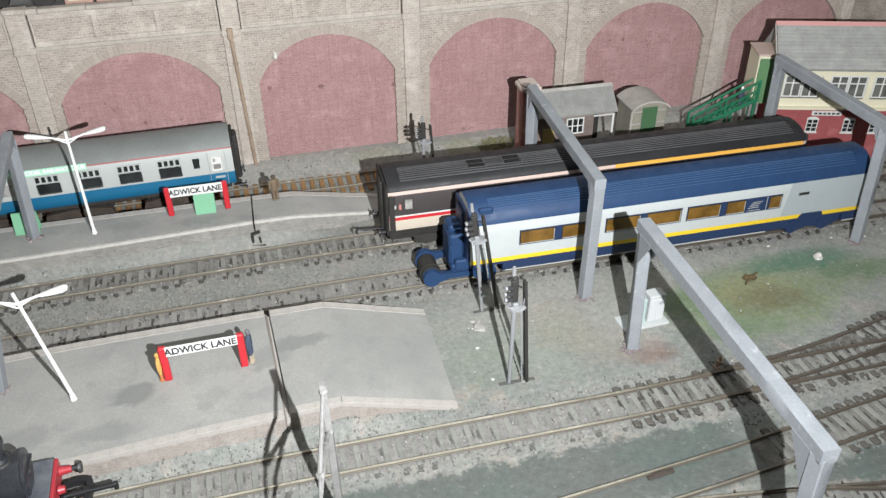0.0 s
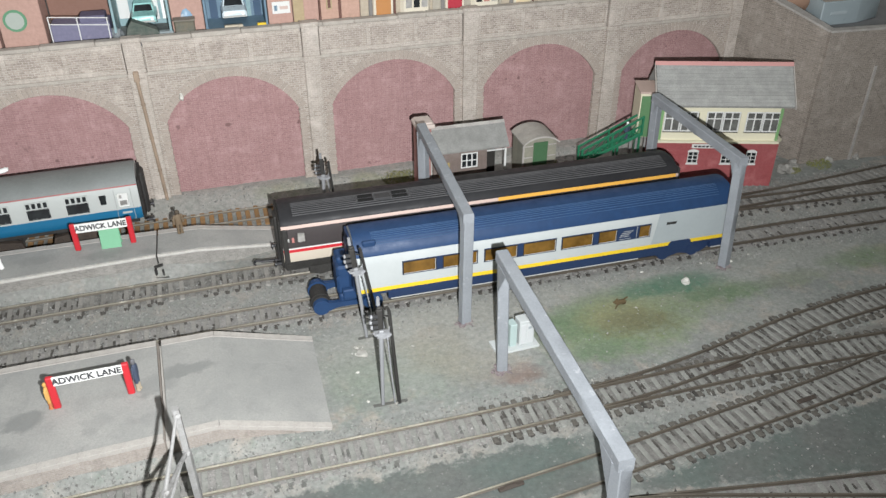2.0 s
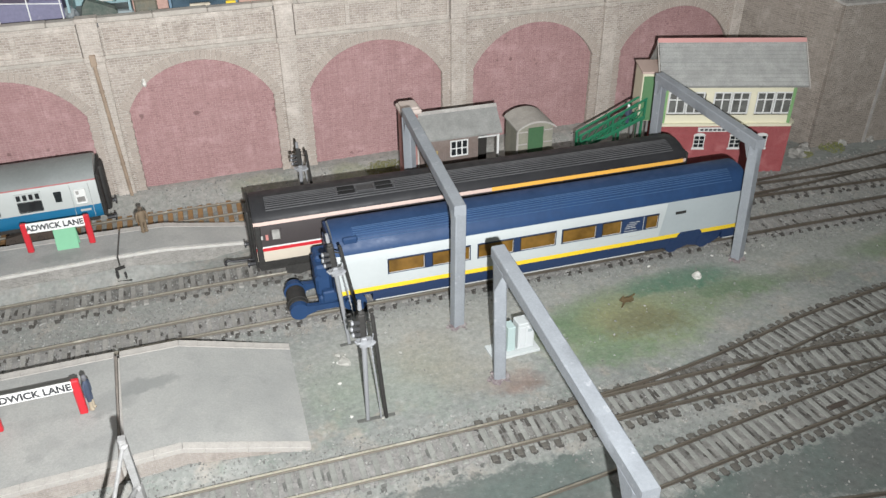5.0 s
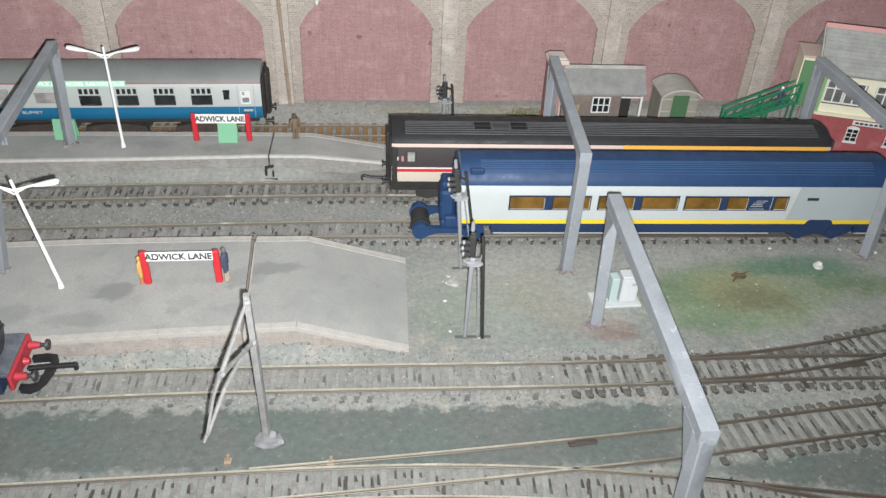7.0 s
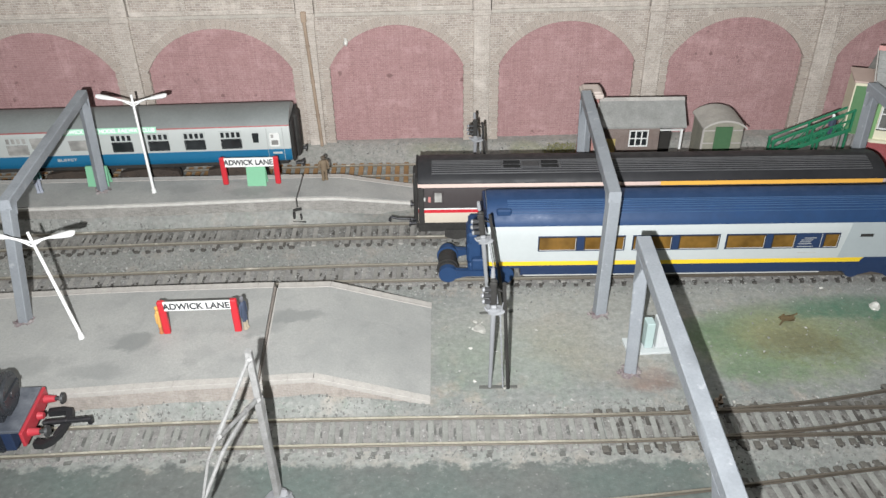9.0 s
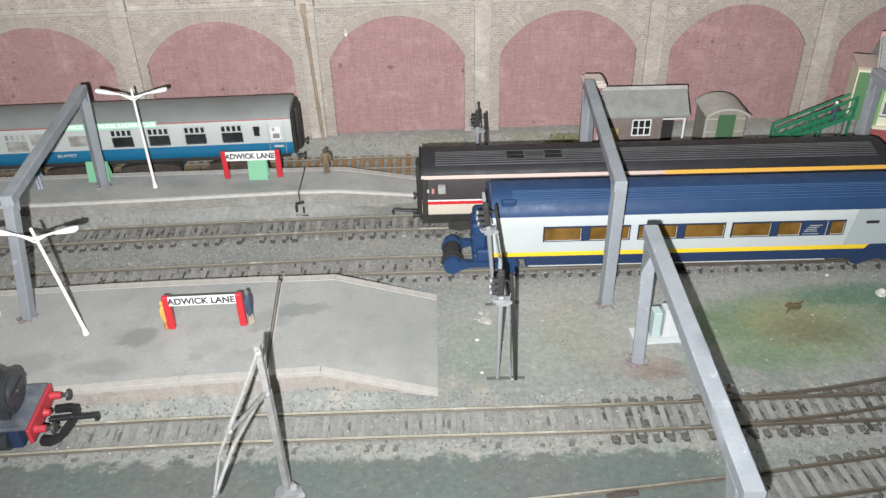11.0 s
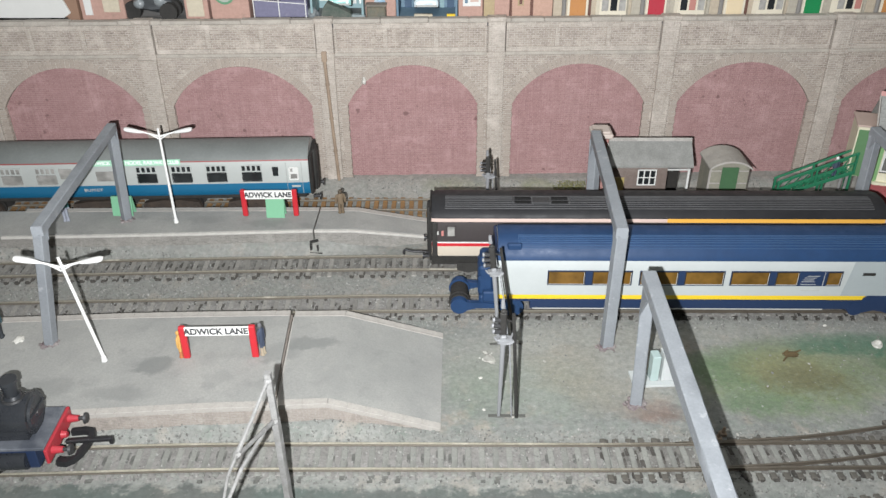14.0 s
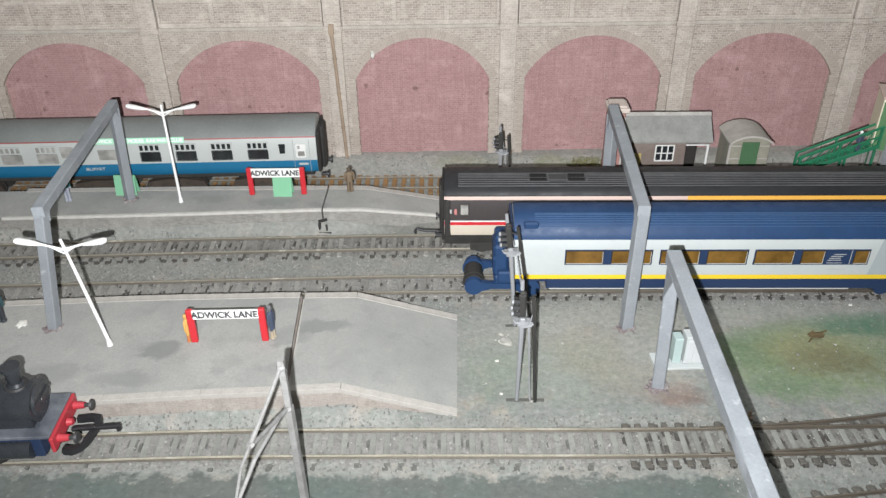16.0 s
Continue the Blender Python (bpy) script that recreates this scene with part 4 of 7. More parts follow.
def wheel(parent, x, y, z, r, mat=None, w=2.2):
    b = B()
    rod(b, (x, y - w / 2, z), (x, y + w / 2, z), r, r, 20)
    rod(b, (x, y - w / 2 - 0.3 * (1 if y < 0 else -1), z), (x, y - w / 2 + 0.2, z), r * 0.75, r * 0.6, 20)
    rod(b, (x, y + (0.9 if y < 0 else -0.9), z), (x, y + (1.7 if y < 0 else -1.7), z), r * 1.13, r * 1.13, 20)
    return part("wheel", b, mat or STEEL, parent)


# blue and white trailer, its end bogie bare
euro = thing("passenger_coach", "blue and white model coach with yellow band and bare bogie", "train coach", 125, 403, 0)
L = 246
prof = cut([(13.8, 9), (15.0, 11), (15.4, 13.4), (15.5, 17), (15.5, 34), (15.1, 39.8), (13.9, 43.0), (12.0, 45.8), (9.9, 48.2), (7.2, 50.0), (4, 50.7), (0, 50.9)], 13.4, 15.1, 17.8)
shell("body", prof[2:], 1, L, [(15.1, NAVY_DARK), (17.8, YELLOW), (39.8, COACH_WHITE), (99, NAVY)], euro, ends=1.0)
for xa, xb, lip in ((19.5, 198, 183), (234, L, L)):
    b = B()
    slab_x(b, [(-15.0, 8.6), (-15.3, 11.2), (-15.38, 13.4), (15.38, 13.4), (15.3, 11.2), (15.0, 8.6)], xa, xb)
    skirt = part("skirt", b, NAVY_DARK, euro)
    b = B()
    slab_x(b, [(-15.15, 8.0), (-15.35, 8.3), (-15.2, 8.75), (-14.0, 8.75), (-14.0, 8.0)], xa + 1.5, lip)
    part("lip", b, SILVER, skirt, "pale worn lower lip")
b = B()
slab_y(b, [(202.6, 13.4), (203.6, 16.6), (205.2, 18.1), (217.4, 18.1), (218.8, 17.2), (219.6, 15.2), (221, 13.4)], -15.66, -15.42)
part("bogie_opening", b, NAVY_DARK, euro)
b = B()
vs = [b.verts.new(c) for c in ((190.5, -15.56, 17.9), (L + 0.05, -15.56, 17.9), (L + 0.05, -15.56, 34), (L + 0.05, -15.15, 39.7), (194, -15.15, 39.7), (193, -15.56, 34))]
b.faces.new(vs)
r = bmesh.ops.extrude_face_region(b, geom=list(b.faces))
for v in r["geom"]:
    if isinstance(v, bmesh.types.BMVert):
        v.co.y += 0.3
part("grey_panel", b, COACH_GREY, euro, "pale grey end panel")
panel("vent", 199.5, 31, 206.5, 33, -15.5, 0.16, MATT_BLACK, euro)
for i, (a, c, panes) in enumerate(((28.3, 74.8, ((29.1, 48.5), (53.4, 74.0))), (78.6, 125.2, ((79.4, 99.3), (104, 124.4))), (128.3, 189, ((129.2, 149), (153.6, 165), (181.2, 188.2))))):
    w = panel("window_band", a, 24.2, c, 33.9, -15.5, 0.1, NAVY_DARK, euro, 0.09)
    for u, v in panes:
        fr = B()
        box(fr, u - 0.6, -15.72, 24.6, v + 0.6, -15.3, 33.5, 0.2)
        f = part("window_frame", fr, BLACK, w, "black window surround")
        pn = B()
        box(pn, u, -15.83, 25.25, v, -15.4, 32.85, 0.05)
        part("pane", pn, AMBER, w, "amber-tinted pane")
        tr = B()
        box(tr, u, -15.9, 25.0, v, -15.5, 25.4)
        box(tr, v - 0.3, -15.9, 25.4, v, -15.5, 32.6)
        part("pane_trim", tr, SILVER, w, "pale lower trim")
b = B()
for z, xa, xb in ((30.6, 170, 176.5), (29.4, 168.6, 175), (28.2, 168, 174), (27.0, 167.4, 174.5)):
    box(b, xa, -15.7, z, xb, -15.55, z + 0.35)
box(b, 168, -15.7, 21.3, 178, -15.45, 21.8)
box(b, 179.0, -15.72, 24.6, 179.3, -15.5, 33.5)
box(b, 167, -15.7, 25.3, 175.5, -15.55, 25.6)
part("marking", b, SILVER, euro, "small pale marking")
for k in range(7):
    yy = -11.9 + k * 1.05
    (ya, za), (yb, zb) = next((p, q) for p, q in zip(prof, prof[1:]) if p[0] >= -yy > q[0])
    zz = za + (zb - za) * (ya + yy) / (ya - yb) + 0.12
    b = B()
    beam(b, (12, yy, zz), (L - 10, yy, zz), 0.35, 0.3)
    part("roof_rib", b, NAVY_RIB, euro)
b = B()
box(b, 6, -12.6, 44.4, 14, -9.8, 48.5, 0.8)
part("roof_pocket", b, NAVY, euro)
b = B()
box(b, -0.6, -13.5, 16, 1.2, 13.5, 46, 0.6)
box(b, -2.2, -6, 16, -0.4, 6, 44, 0.6)
part("end_wall", b, NAVY_DARK, euro)
b = B()
box(b, L - 1.2, -13.5, 16, L + 0.8, 13.5, 46, 0.6)
part("end_wall", b, NAVY_DARK, euro)
bog = B()
for s in (-1, 1):
    slab_y(bog, [(-24, 5), (-21, 3.4), (-16, 4.2), (-10, 6), (2, 6), (6, 3.4), (13, 3), (16, 6), (14, 9), (-12, 9.5), (-21, 10.5), (-24, 9)], s * 10.6 - 1.5, s * 10.6 + 1.5)
    rod(bog, (-20, s * 9.2, 7.2), (-20, s * 12.2, 7.2), 5.2, 5.0, 20)
box(bog, -9, -11, 8, 1, 11, 13.5, 1.2)
box(bog, -9.5, -8, 12, -1, 8, 31, 1.4)
box(bog, -7, -12.2, 10, 4, -8, 17, 0.8)
box(bog, -8.5, -3, 24, 0.5, 9, 34, 1.2)
rod(bog, (-8, -8.5, 24), (-8, 8.5, 24), 1.6, 1.6, 10)
bogie = part("end_bogie", bog, NAVY, euro, "bare blue end bogie")
for x in (-21, 9.4):
    for s in (-1, 1):
        wheel(bogie, x + 1, s * 7.6, 7.8, 5.4, NAVY if s > 0 else MATT_BLACK, 3)
b = B()
rod(b, (-20, -7, 7.8), (-20, 5, 7.8), 5.3, 5.3, 18)
part("axle", b, MATT_BLACK, bogie)
b = B()
rod(b, (10.4, -14.2, 8.0), (10.4, -11.5, 8.0), 5.8, 5.6, 22)
part("wheel_cover", b, NAVY, bogie)
bog = B()
for s in (-1, 1):
    slab_y(bog, [(194, 9), (199, 6.5), (204, 5.2), (212, 7.5), (217, 6.5), (222, 4.6), (228, 6), (233, 9), (233, 13.6), (194, 13.6)], s * 13 - 1.4, s * 13 + 1.4)
    for x in (201.5, 222.5):
        rod(bog, (x, s * 11.5, 8.6), (x, s * 14.8, 8.6), 4.6, 4.4, 16)
    box(bog, 206, min(s * 12, s * 15.2), 12.6, 217, max(s * 12, s * 15.2), 16.4, 0.8)
box(bog, 202, -10, 8, 232, 10, 14)
bogie = part("bogie", bog, NAVY_DARK, euro)
for x in (201.5, 222.5):
    for s in (-1, 1):
        wheel(bogie, x, s * 7.8, 8.3, 5.7, MATT_BLACK, 2.4)

RIB_GREY = surface("pale_rib_grey", (0.11, 0.11, 0.113), (0.07, 0.07, 0.072), 0.5, 20, 1.2, 0.2, 0.03)
VENT_BLACK = surface("vent_black", (0.008, 0.008, 0.008), None, 0.9)
# charcoal coach with red and gold stripes
mk = thing("passenger_coach", "charcoal and beige model coach with red stripe and black ribbed roof", "train coach", 88.5, 446, 0)
L = 266.5
prof = cut([(15.6, 12), (16.6, 15), (17.2, 20), (17.3, 34), (16.8, 39), (16.2, 42.7), (15.1, 44.8), (13.2, 46.5), (10.0, 48.2), (6, 49.4), (0, 49.9)], 17.6, 24.4, 26.5, 27.5, 40.6)
shell("body", prof, 0, L, [(17.6, MATT_BLACK), (24.4, BEIGE), (26.5, RED), (27.5, WHITE), (40.6, CHARCOAL), (42.7, PINKISH), (99, ROOF_BLACK)], mk, ends=1.6)
b = B()
slab_x(b, [(-16.74, 40.6), (-16.36, 42.8), (-15.9, 42.8), (-16.3, 40.6)], 138, L - 2.5)
part("gold_band", b, GOLD, mk, "gold cantrail band")
for k in range(1, 9):
    yy = -13.6 + k * 1.5
    zz = 46.3 + 3.65 * (1 - ((yy) / 13.6) ** 2) ** 0.8
    b = B()
    beam(b, (8, yy, zz), (L - 8, yy, zz), 0.4, 0.6)
    part("roof_rib", b, RIB_GREY, mk)
for xa, xb in ((48.6, 59.2), (70.3, 80.9)):
    for ya in (-9.0, -5.2):
        b = B()
        box(b, xa + 0.5, ya, 46.6, xb - 0.5, ya + 3.0, 49.6 if ya < -7 else 50.2, 0.2)
        part("roof_vent", b, VENT_BLACK, mk)
b = B()
box(b, 60, -9.4, 46.6, 69.6, -2, 50.05, 0.3)
part("roof_hatch", b, surface("dark_grey_hatch", (0.055, 0.055, 0.057), None, 0.6), mk)
for xa in (47.8, 59.3, 69.5, 81.0):
    b = B()
    box(b, xa, -9.4, 46.6, xa + 0.7, -2, 50.25, 0.1)
    part("vent_rim", b, surface("grey_vent_rim", (0.085, 0.085, 0.087), None, 0.6), mk)
w = panel("window", 8.5, 30.6, 14.6, 38.6, -17.25, 0.12, CHARCOAL, mk)
pn = B()
box(pn, 9.2, -17.5, 31.3, 13.9, -17.0, 37.9, 0.4)
part("pane", pn, PALE_GLASS, w)
b = B()
box(b, 2.4, -17.42, 32.3, 4.2, -17.1, 34.6)
part("marking", b, SILVER, mk, "small pale marking")
b = B()
box(b, 5.8, -17.42, 31.6, 7.2, -17.1, 35)
part("marking", b, surface("pale_red_mark", (0.5, 0.2, 0.18)), mk, "small red and white marking")
b = B()
box(b, 0.2, -17.55, 17.4, 3.6, 17.55, 40.6, 0.5)
part("end_pillar", b, MATT_BLACK, mk, "black end pillars")
b = B()
box(b, 0.4, -15.6, 10.2, 15.5, 15.6, 17.3, 0.8)
part("buffer_beam", b, MATT_BLACK, mk)
for xa in (48, 80, 112, 144, 176, 208, 234):
    panel("window", xa, 29.8, xa + 20, 38.2, -17.25, 0.12, DARK_GLASS, mk)
for xe, s in ((0, -1), (L, 1)):
    b = B()
    box(b, min(xe, xe + s * 1.5), -15.5, 13, max(xe, xe + s * 1.5), 15.5, 46, 0.6)
    box(b, min(xe + s, xe + s * 3.2), -5.5, 13, max(xe + s, xe + s * 3.2), 5.5, 44, 0.8)
    part("gangway_end", b, MATT_BLACK, mk)
    b = B()
    for sy in (-1, 1):
        rod(b, (xe + s * 1, sy * 11, 14), (xe + s * 5, sy * 11, 14), 1.2, 1.2, 10)
        rod(b, (xe + s * 5, sy * 11, 14), (xe + s * 5.8, sy * 11, 14), 2.3, 2.3, 12)
    part("buffers", b, BLACK, mk)
b = B()
beam(b, (2, -2, 11), (-4, -2, 11), 3, 2.2, 0.3)
rod(b, (-3, -2, 11.2), (-13, -2.5, 12), 0.9, 0.8, 8)
rod(b, (-13, -2.5, 12), (-17, -2.5, 13.2), 0.8, 0.8, 8)
rod(b, (-17, -2.5, 13.2), (-18.4, -3.0, 11.6), 0.8, 0.7, 8)
rod(b, (-18.4, -3.0, 11.6), (-17.4, -3.4, 10.2), 0.7, 0.5, 8)
part("coupling", b, BLACK, mk, "black curled hook coupling")
for xc in (34, L - 34):
    bog = B()
    for s in (-1, 1):
        slab_y(bog, [(xc - 19, 5), (xc - 12, 3), (xc - 4, 5), (xc + 4, 5), (xc + 12, 3), (xc + 19, 5), (xc + 19, 10), (xc - 19, 10)], s * 11.5 - 1.5, s * 11.5 + 1.5)
    box(bog, xc - 12, -10, 7, xc + 12, 10, 13)
    bogie = part("bogie", bog, MATT_BLACK, mk)
    for x in (xc - 13, xc + 13):
        for s in (-1, 1):
            wheel(bogie, x, s * 7.8, 8.3, 5.7, STEEL, 2.4)
b = B()
box(b, 62, -13, 5, L - 62, 13, 13, 1.0)
part("underframe", b, MATT_BLACK, mk)

# blue and grey buffet coach on the rusty siding
buf = thing("passenger_coach", "blue and grey model buffet coach on the rusty siding", "train coach", 3, 522, 0.6, 2.4)
L = 266
prof = cut([(15.2, 19.2), (16.4, 21), (16.8, 25), (16.8, 36), (16.2, 41), (15.3, 44.6), (14.4, 46.4), (12.4, 48.6), (9, 50.6), (5, 51.8), (0, 52.2)], 28.3, 43.8)
shell("body", prof, -L, 0, [(28.3, RAIL_BLUE), (43.8, PEARL), (44.7, MAROON), (99, ROOF_GREY)], buf, ends=1.0)
for xr in (-40, -90, -140, -190, -235):
    b = B()
    slab_x(b, [(-14.9, 45.4), (-12.5, 48.7), (-9, 50.75), (-5, 51.95), (0, 52.35), (0, 52.0), (-5, 51.6), (-9, 50.3), (-12.5, 48.2), (-14.6, 45.2)], xr, xr + 0.7)
    part("roof_seam", b, ROOF_GREY, buf)


def big_window(u, frosted=False):
    w = panel("window", u - 0.6, 29.0, u + 13.4, 41.9, -16.75, 0.06, PEARL, buf, 0.05)
    glass = PALE_GLASS if frosted else DARK_GLASS
    b = B()
    box(b, u - 0.3, -16.95, 29.6, u + 13.1, -16.6, 36.7, 0.5)
    part("pane", b, glass, w)
    for k in range(4):
        b = B()
        box(b, u - 0.2 + k * 3.4, -16.9, 37.3, u - 0.2 + k * 3.4 + 2.7, -16.0, 41.4, 0.35)
        part("top_light", b, glass, w)


for u in (-114.3, -91.0, -67.8, -44.4):
    big_window(u)
for u in (-181, -204, -227):
    big_window(u, True)
panel("window", -24.4, 33.0, -20.0, 40.0, -16.7, 0.15, DARK_GLASS, buf, 0.4)
b = B()
box(b, -13.4, -17.0, 30.4, -6.6, -16.5, 39.9, 0.7)
w = part("door_window", b, WHITE, buf)
b = B()
box(b, -12.4, -17.12, 31.2, -7.6, -16.6, 35.0, 0.3)
box(b, -12.4, -17.12, 36.2, -10.4, -16.6, 39.0, 0.3)
part("pane", b, PALE_GLASS, w)
panel("window", -166, 33, -157, 41, -16.7, 0.12, PALE_GLASS, buf, 0.5)
panel("window", -142, 31.0, -127, 38.6, -16.75, 0.12, PALE_GLASS, buf, 0.5)
b = B()
box(b, -15, -16.95, 20.2, -14.7, -16.6, 43)
box(b, -4.7, -16.95, 20.2, -4.4, -16.6, 43)
part("door_seams", b, surface("door_shadow_grey", (0.35, 0.36, 0.35)), buf)


def lettering(name, text, size, parent, mat, x, y, z, depth=0.12, rx=90, rz=0, center=True, width=None, bold=0.012):
    cu = bpy.data.curves.new(name, "FONT")
    cu.body, cu.size, cu.extrude, cu.offset = text, size * K, depth * K, size * K * bold
    cu.align_x, cu.align_y = ("CENTER" if center else "LEFT"), "CENTER"
    tmp = bpy.data.objects.new("tmp", cu)
    scene.collection.objects.link(tmp)
    bpy.context.view_layer.update()
    me = bpy.data.meshes.new_from_object(tmp.evaluated_get(bpy.context.evaluated_depsgraph_get()))
    bpy.data.objects.remove(tmp)
    me.materials.clear()
    me.materials.append(mat)
    if width:
        xs = [v.co.x for v in me.vertices]
        k = width * K / (max(xs) - min(xs))
        for v in me.vertices:
            v.co.x *= k
    ob = new(name, me)
    ob.parent = parent
    ob.matrix_local = pose(x * K, y * K, z * K, rx, 0, rz)
    return ob


lettering("lettering", "BUFFET", 2.7, buf, SILVER, -145.5, -16.9, 25.0, width=12.5)
b = B()
box(b, -12, -16.98, 25.0, -6, -16.6, 26.4)
part("marking", b, SILVER, buf, "small pale marking")
LETTER_WHITE = paint("letter_white", (0.86, 0.88, 0.86), 0.5)
MINT = paint("mint_green_card", (0.36, 0.66, 0.48), 0.5)
b = B()
loft(b, [[(-145, -16.9, 42.6), (-145, -17.1, 42.6), (-145, -16.2, 46.4), (-145, -16.0, 46.4)], [(-84.5, -16.9, 42.6), (-84.5, -17.1, 42.6), (-84.5, -16.2, 46.4), (-84.5, -16.0, 46.4)]])
board = part("name_strip", b, MINT, buf, "mint green strip with white lettering")
ob = lettering("lettering", "ADWICK LANE MODEL RAILWAY CLUB", 3.3, board, LETTER_WHITE, -114.7, -16.72, 44.5, 0.2, 77, width=59, bold=0.03)
b = B()
box(b, -L + 3, -13.5, 15.5, -3, 13.5, 19.6, 0.6)
part("underframe", b, MATT_BLACK, buf)
for xe, s in ((0, 1), (-L, -1)):
    b = B()
    box(b, min(xe, xe + s * 2), -15, 18, max(xe, xe + s * 2), 15, 46.5, 0.8)
    box(b, min(xe + s, xe + s * 4.5), -6, 17, max(xe + s, xe + s * 4.5), 6, 47, 1.2)
    part("gangway_end", b, MATT_BLACK, buf)
    b = B()
    for sy in (-1, 1):
        rod(b, (xe + s * 1, sy * 11, 15), (xe + s * 5.5, sy * 11, 15), 1.2, 1.2, 10)
        rod(b, (xe + s * 5.5, sy * 11, 15), (xe + s * 6.4, sy * 11, 15), 2.6, 2.6, 12)
    part("buffers", b, BLACK, buf)
for xc in (-38, -96, -144, -L + 34):
    bog = B()
    for s in (-1, 1):
        slab_y(bog, [(xc - 21, 6), (xc - 13, 3.5), (xc - 5, 5), (xc + 5, 5), (xc + 13, 3.5), (xc + 21, 6), (xc + 19, 13), (xc + 6, 15), (xc - 6, 15), (xc - 19, 13)], s * 12.5 - 1.6, s * 12.5 + 1.6)
        for k in range(5):
            rod(bog, (xc - 16 + k * 8, s * 13.6, 10), (xc - 16 + k * 8, s * 14.8, 10), 2.0, 1.6, 10)
    bogie = part("bogie", bog, BOGIE_RUST, buf, "grimy dark brown bogie")
    for x in (xc - 13, xc + 13):
        for s in (-1, 1):
            wheel(bogie, x, s * 7.8, 7.9, 5.6, MATT_BLACK, 2.4)

# black tank engine nosing in with its red buffer beam
LOCO_BLACK = surface("engine_black", (0.022, 0.024, 0.028), (0.034, 0.037, 0.042), 0.3, 16, 5.0, 0.15, 0.0, dirt=(0.07, 0.07, 0.07), dirt_at=0.64, spec=0.6)
TANK_BLUE = surface("blue_black_tank", (0.026, 0.046, 0.075), (0.04, 0.062, 0.095), 0.2, 18, 5.0, 0.12, 0.0, spec=0.6)
GREYED_BLACK = surface("greyed_black_paint", (0.17, 0.18, 0.20), (0.06, 0.068, 0.085), 0.5, 12, 1.5, 0.3, 0.05)
loco = thing("steam_engine", "black model tank engine with red buffer beam beside the platform", "locomotive", -73, 276.5, 0, 3.2)
b = B()
box(b, -1.0, -14.8, 13.8, 0.6, 13.6, 21.5, 0.4)
part("buffer_beam", b, BEAM_RED, loco, "bright red buffer beam")
for s in (-1, 1):
    b = B()
    rod(b, (0.5, s * 9.8, 17.4), (5.2, s * 9.8, 17.4), 2.0, 1.4, 14)
    sh = part("buffer_shank", b, BEAM_RED, loco)
    b = B()
    rod(b, (5.1, s * 9.8, 17.4), (7.8, s * 9.8, 17.4), 0.9, 0.9, 10)
    rod(b, (7.8, s * 9.8, 17.4), (8.9, s * 9.8, 17.4), 2.6, 2.4, 16)
    part("buffer_head", b, DARK_METAL, sh)
b = B()
rod(b, (1, 0, 17), (3.4, 0, 17), 2.0, 1.4, 10)
part("draw_hook_plate", b, BEAM_RED, loco)
b = B()
arc = [(1, -11), (5, -11.6), (8, -10), (10.4, -6), (11.8, 0), (12.4, 5), (11.4, 8.6), (7, 9.6), (1, 9)]
loft(b, [[(x - (2.4 if abs(y) < 9 else 0), y * 0.80, 9.0), (x, y * 1.05, 9.0), (x, y * 1.05, 12.0), (x - (2.4 if abs(y) < 9 else 0), y * 0.80, 12.0)] for x, y in arc])
beam(b, (1, 1, 11.6), (12, 1, 12.4), 2.2, 2.2, 0.5)
beam(b, (11.4, 1, 12.2), (21.6, 1.0, 12.6), 2.2, 2.0, 0.4)
beam(b, (21.2, 1.0, 13.8), (21.2, 1.0, 9.8), 2.0, 1.8, 0.4)
part("coupling", b, BLACK, loco, "black loop coupling")
b = B()
box(b, -150, -13.4, 20.2, -1, 13.4, 21.8, 0.3)
part("running_plate", b, GREYED_BLACK, loco)
b = B()
box(b, -150, -12, 9, -6, 12, 20.2, 0.3)
part("frames", b, paint("navy_black_frames", (0.018, 0.032, 0.075), 0.45), loco)
b = B()
rod(b, (-110, 0, 31.5), (-27, 0, 31.5), 9.0, 9.0, 32)
part("boiler", b, LOCO_BLACK, loco)
b = B()
rod(b, (-28, 0, 30.6), (-8, 0, 30.6), 9.0, 9.0, 32)
rod(b, (-9, 0, 30.6), (-7.4, 0, 30.6), 9.5, 9.5, 32)
rod(b, (-7.4, 0, 30.6), (-6.4, 0, 30.6), 7.6, 6.8, 32)
rod(b, (-6.4, 0, 30.6), (-5.6, 0, 30.6), 2.0, 1.6, 12)
beam(b, (-6.2, -7.5, 32), (-6.2, 7.5, 32), 0.9, 1.2)
box(b, -26, -8, 21, -9, 8, 28)
part("smokebox", b, LOCO_BLACK, loco)
b = B()
rod(b, (-14.5, 0, 38.5), (-14.5, 0, 41.2), 4.6, 3.2, 20)
rod(b, (-14.5, 0, 41.2), (-14.5, 0, 47.6), 2.9, 3.3, 20)
rod(b, (-14.5, 0, 47.6), (-14.5, 0, 49.2), 4.0, 4.0, 20)
chim = part("chimney", b, LOCO_BLACK, loco)
b = B()
rod(b, (-14.5, 0, 39.0), (-14.5, 0, 39.9), 5.0, 4.6, 22)
part("base_ring", b, DARK_METAL, chim, "pale worn ring")
for s in (-1, 1):
    b = B()
    rod(b, (-28, s * 11.6, 14), (-10, s * 11.6, 14), 4.4, 4.4, 18)
    part("cylinder", b, LOCO_BLACK, loco)
b = B()
slab_x(b, [(-10.4, 29), (-10.4, 38), (-9.4, 41.2), (-6.5, 43.6), (-3, 44.3), (3, 44.3), (6.5, 43.6), (9.4, 41.2), (10.4, 38), (10.4, 29)], -106, -27)
part("saddle_tank", b, TANK_BLUE, loco, "glossy blue-black saddle tank")
b = B()
rod(b, (-60, 0, 44), (-60, 0, 50), 4.6, 4.2, 18)
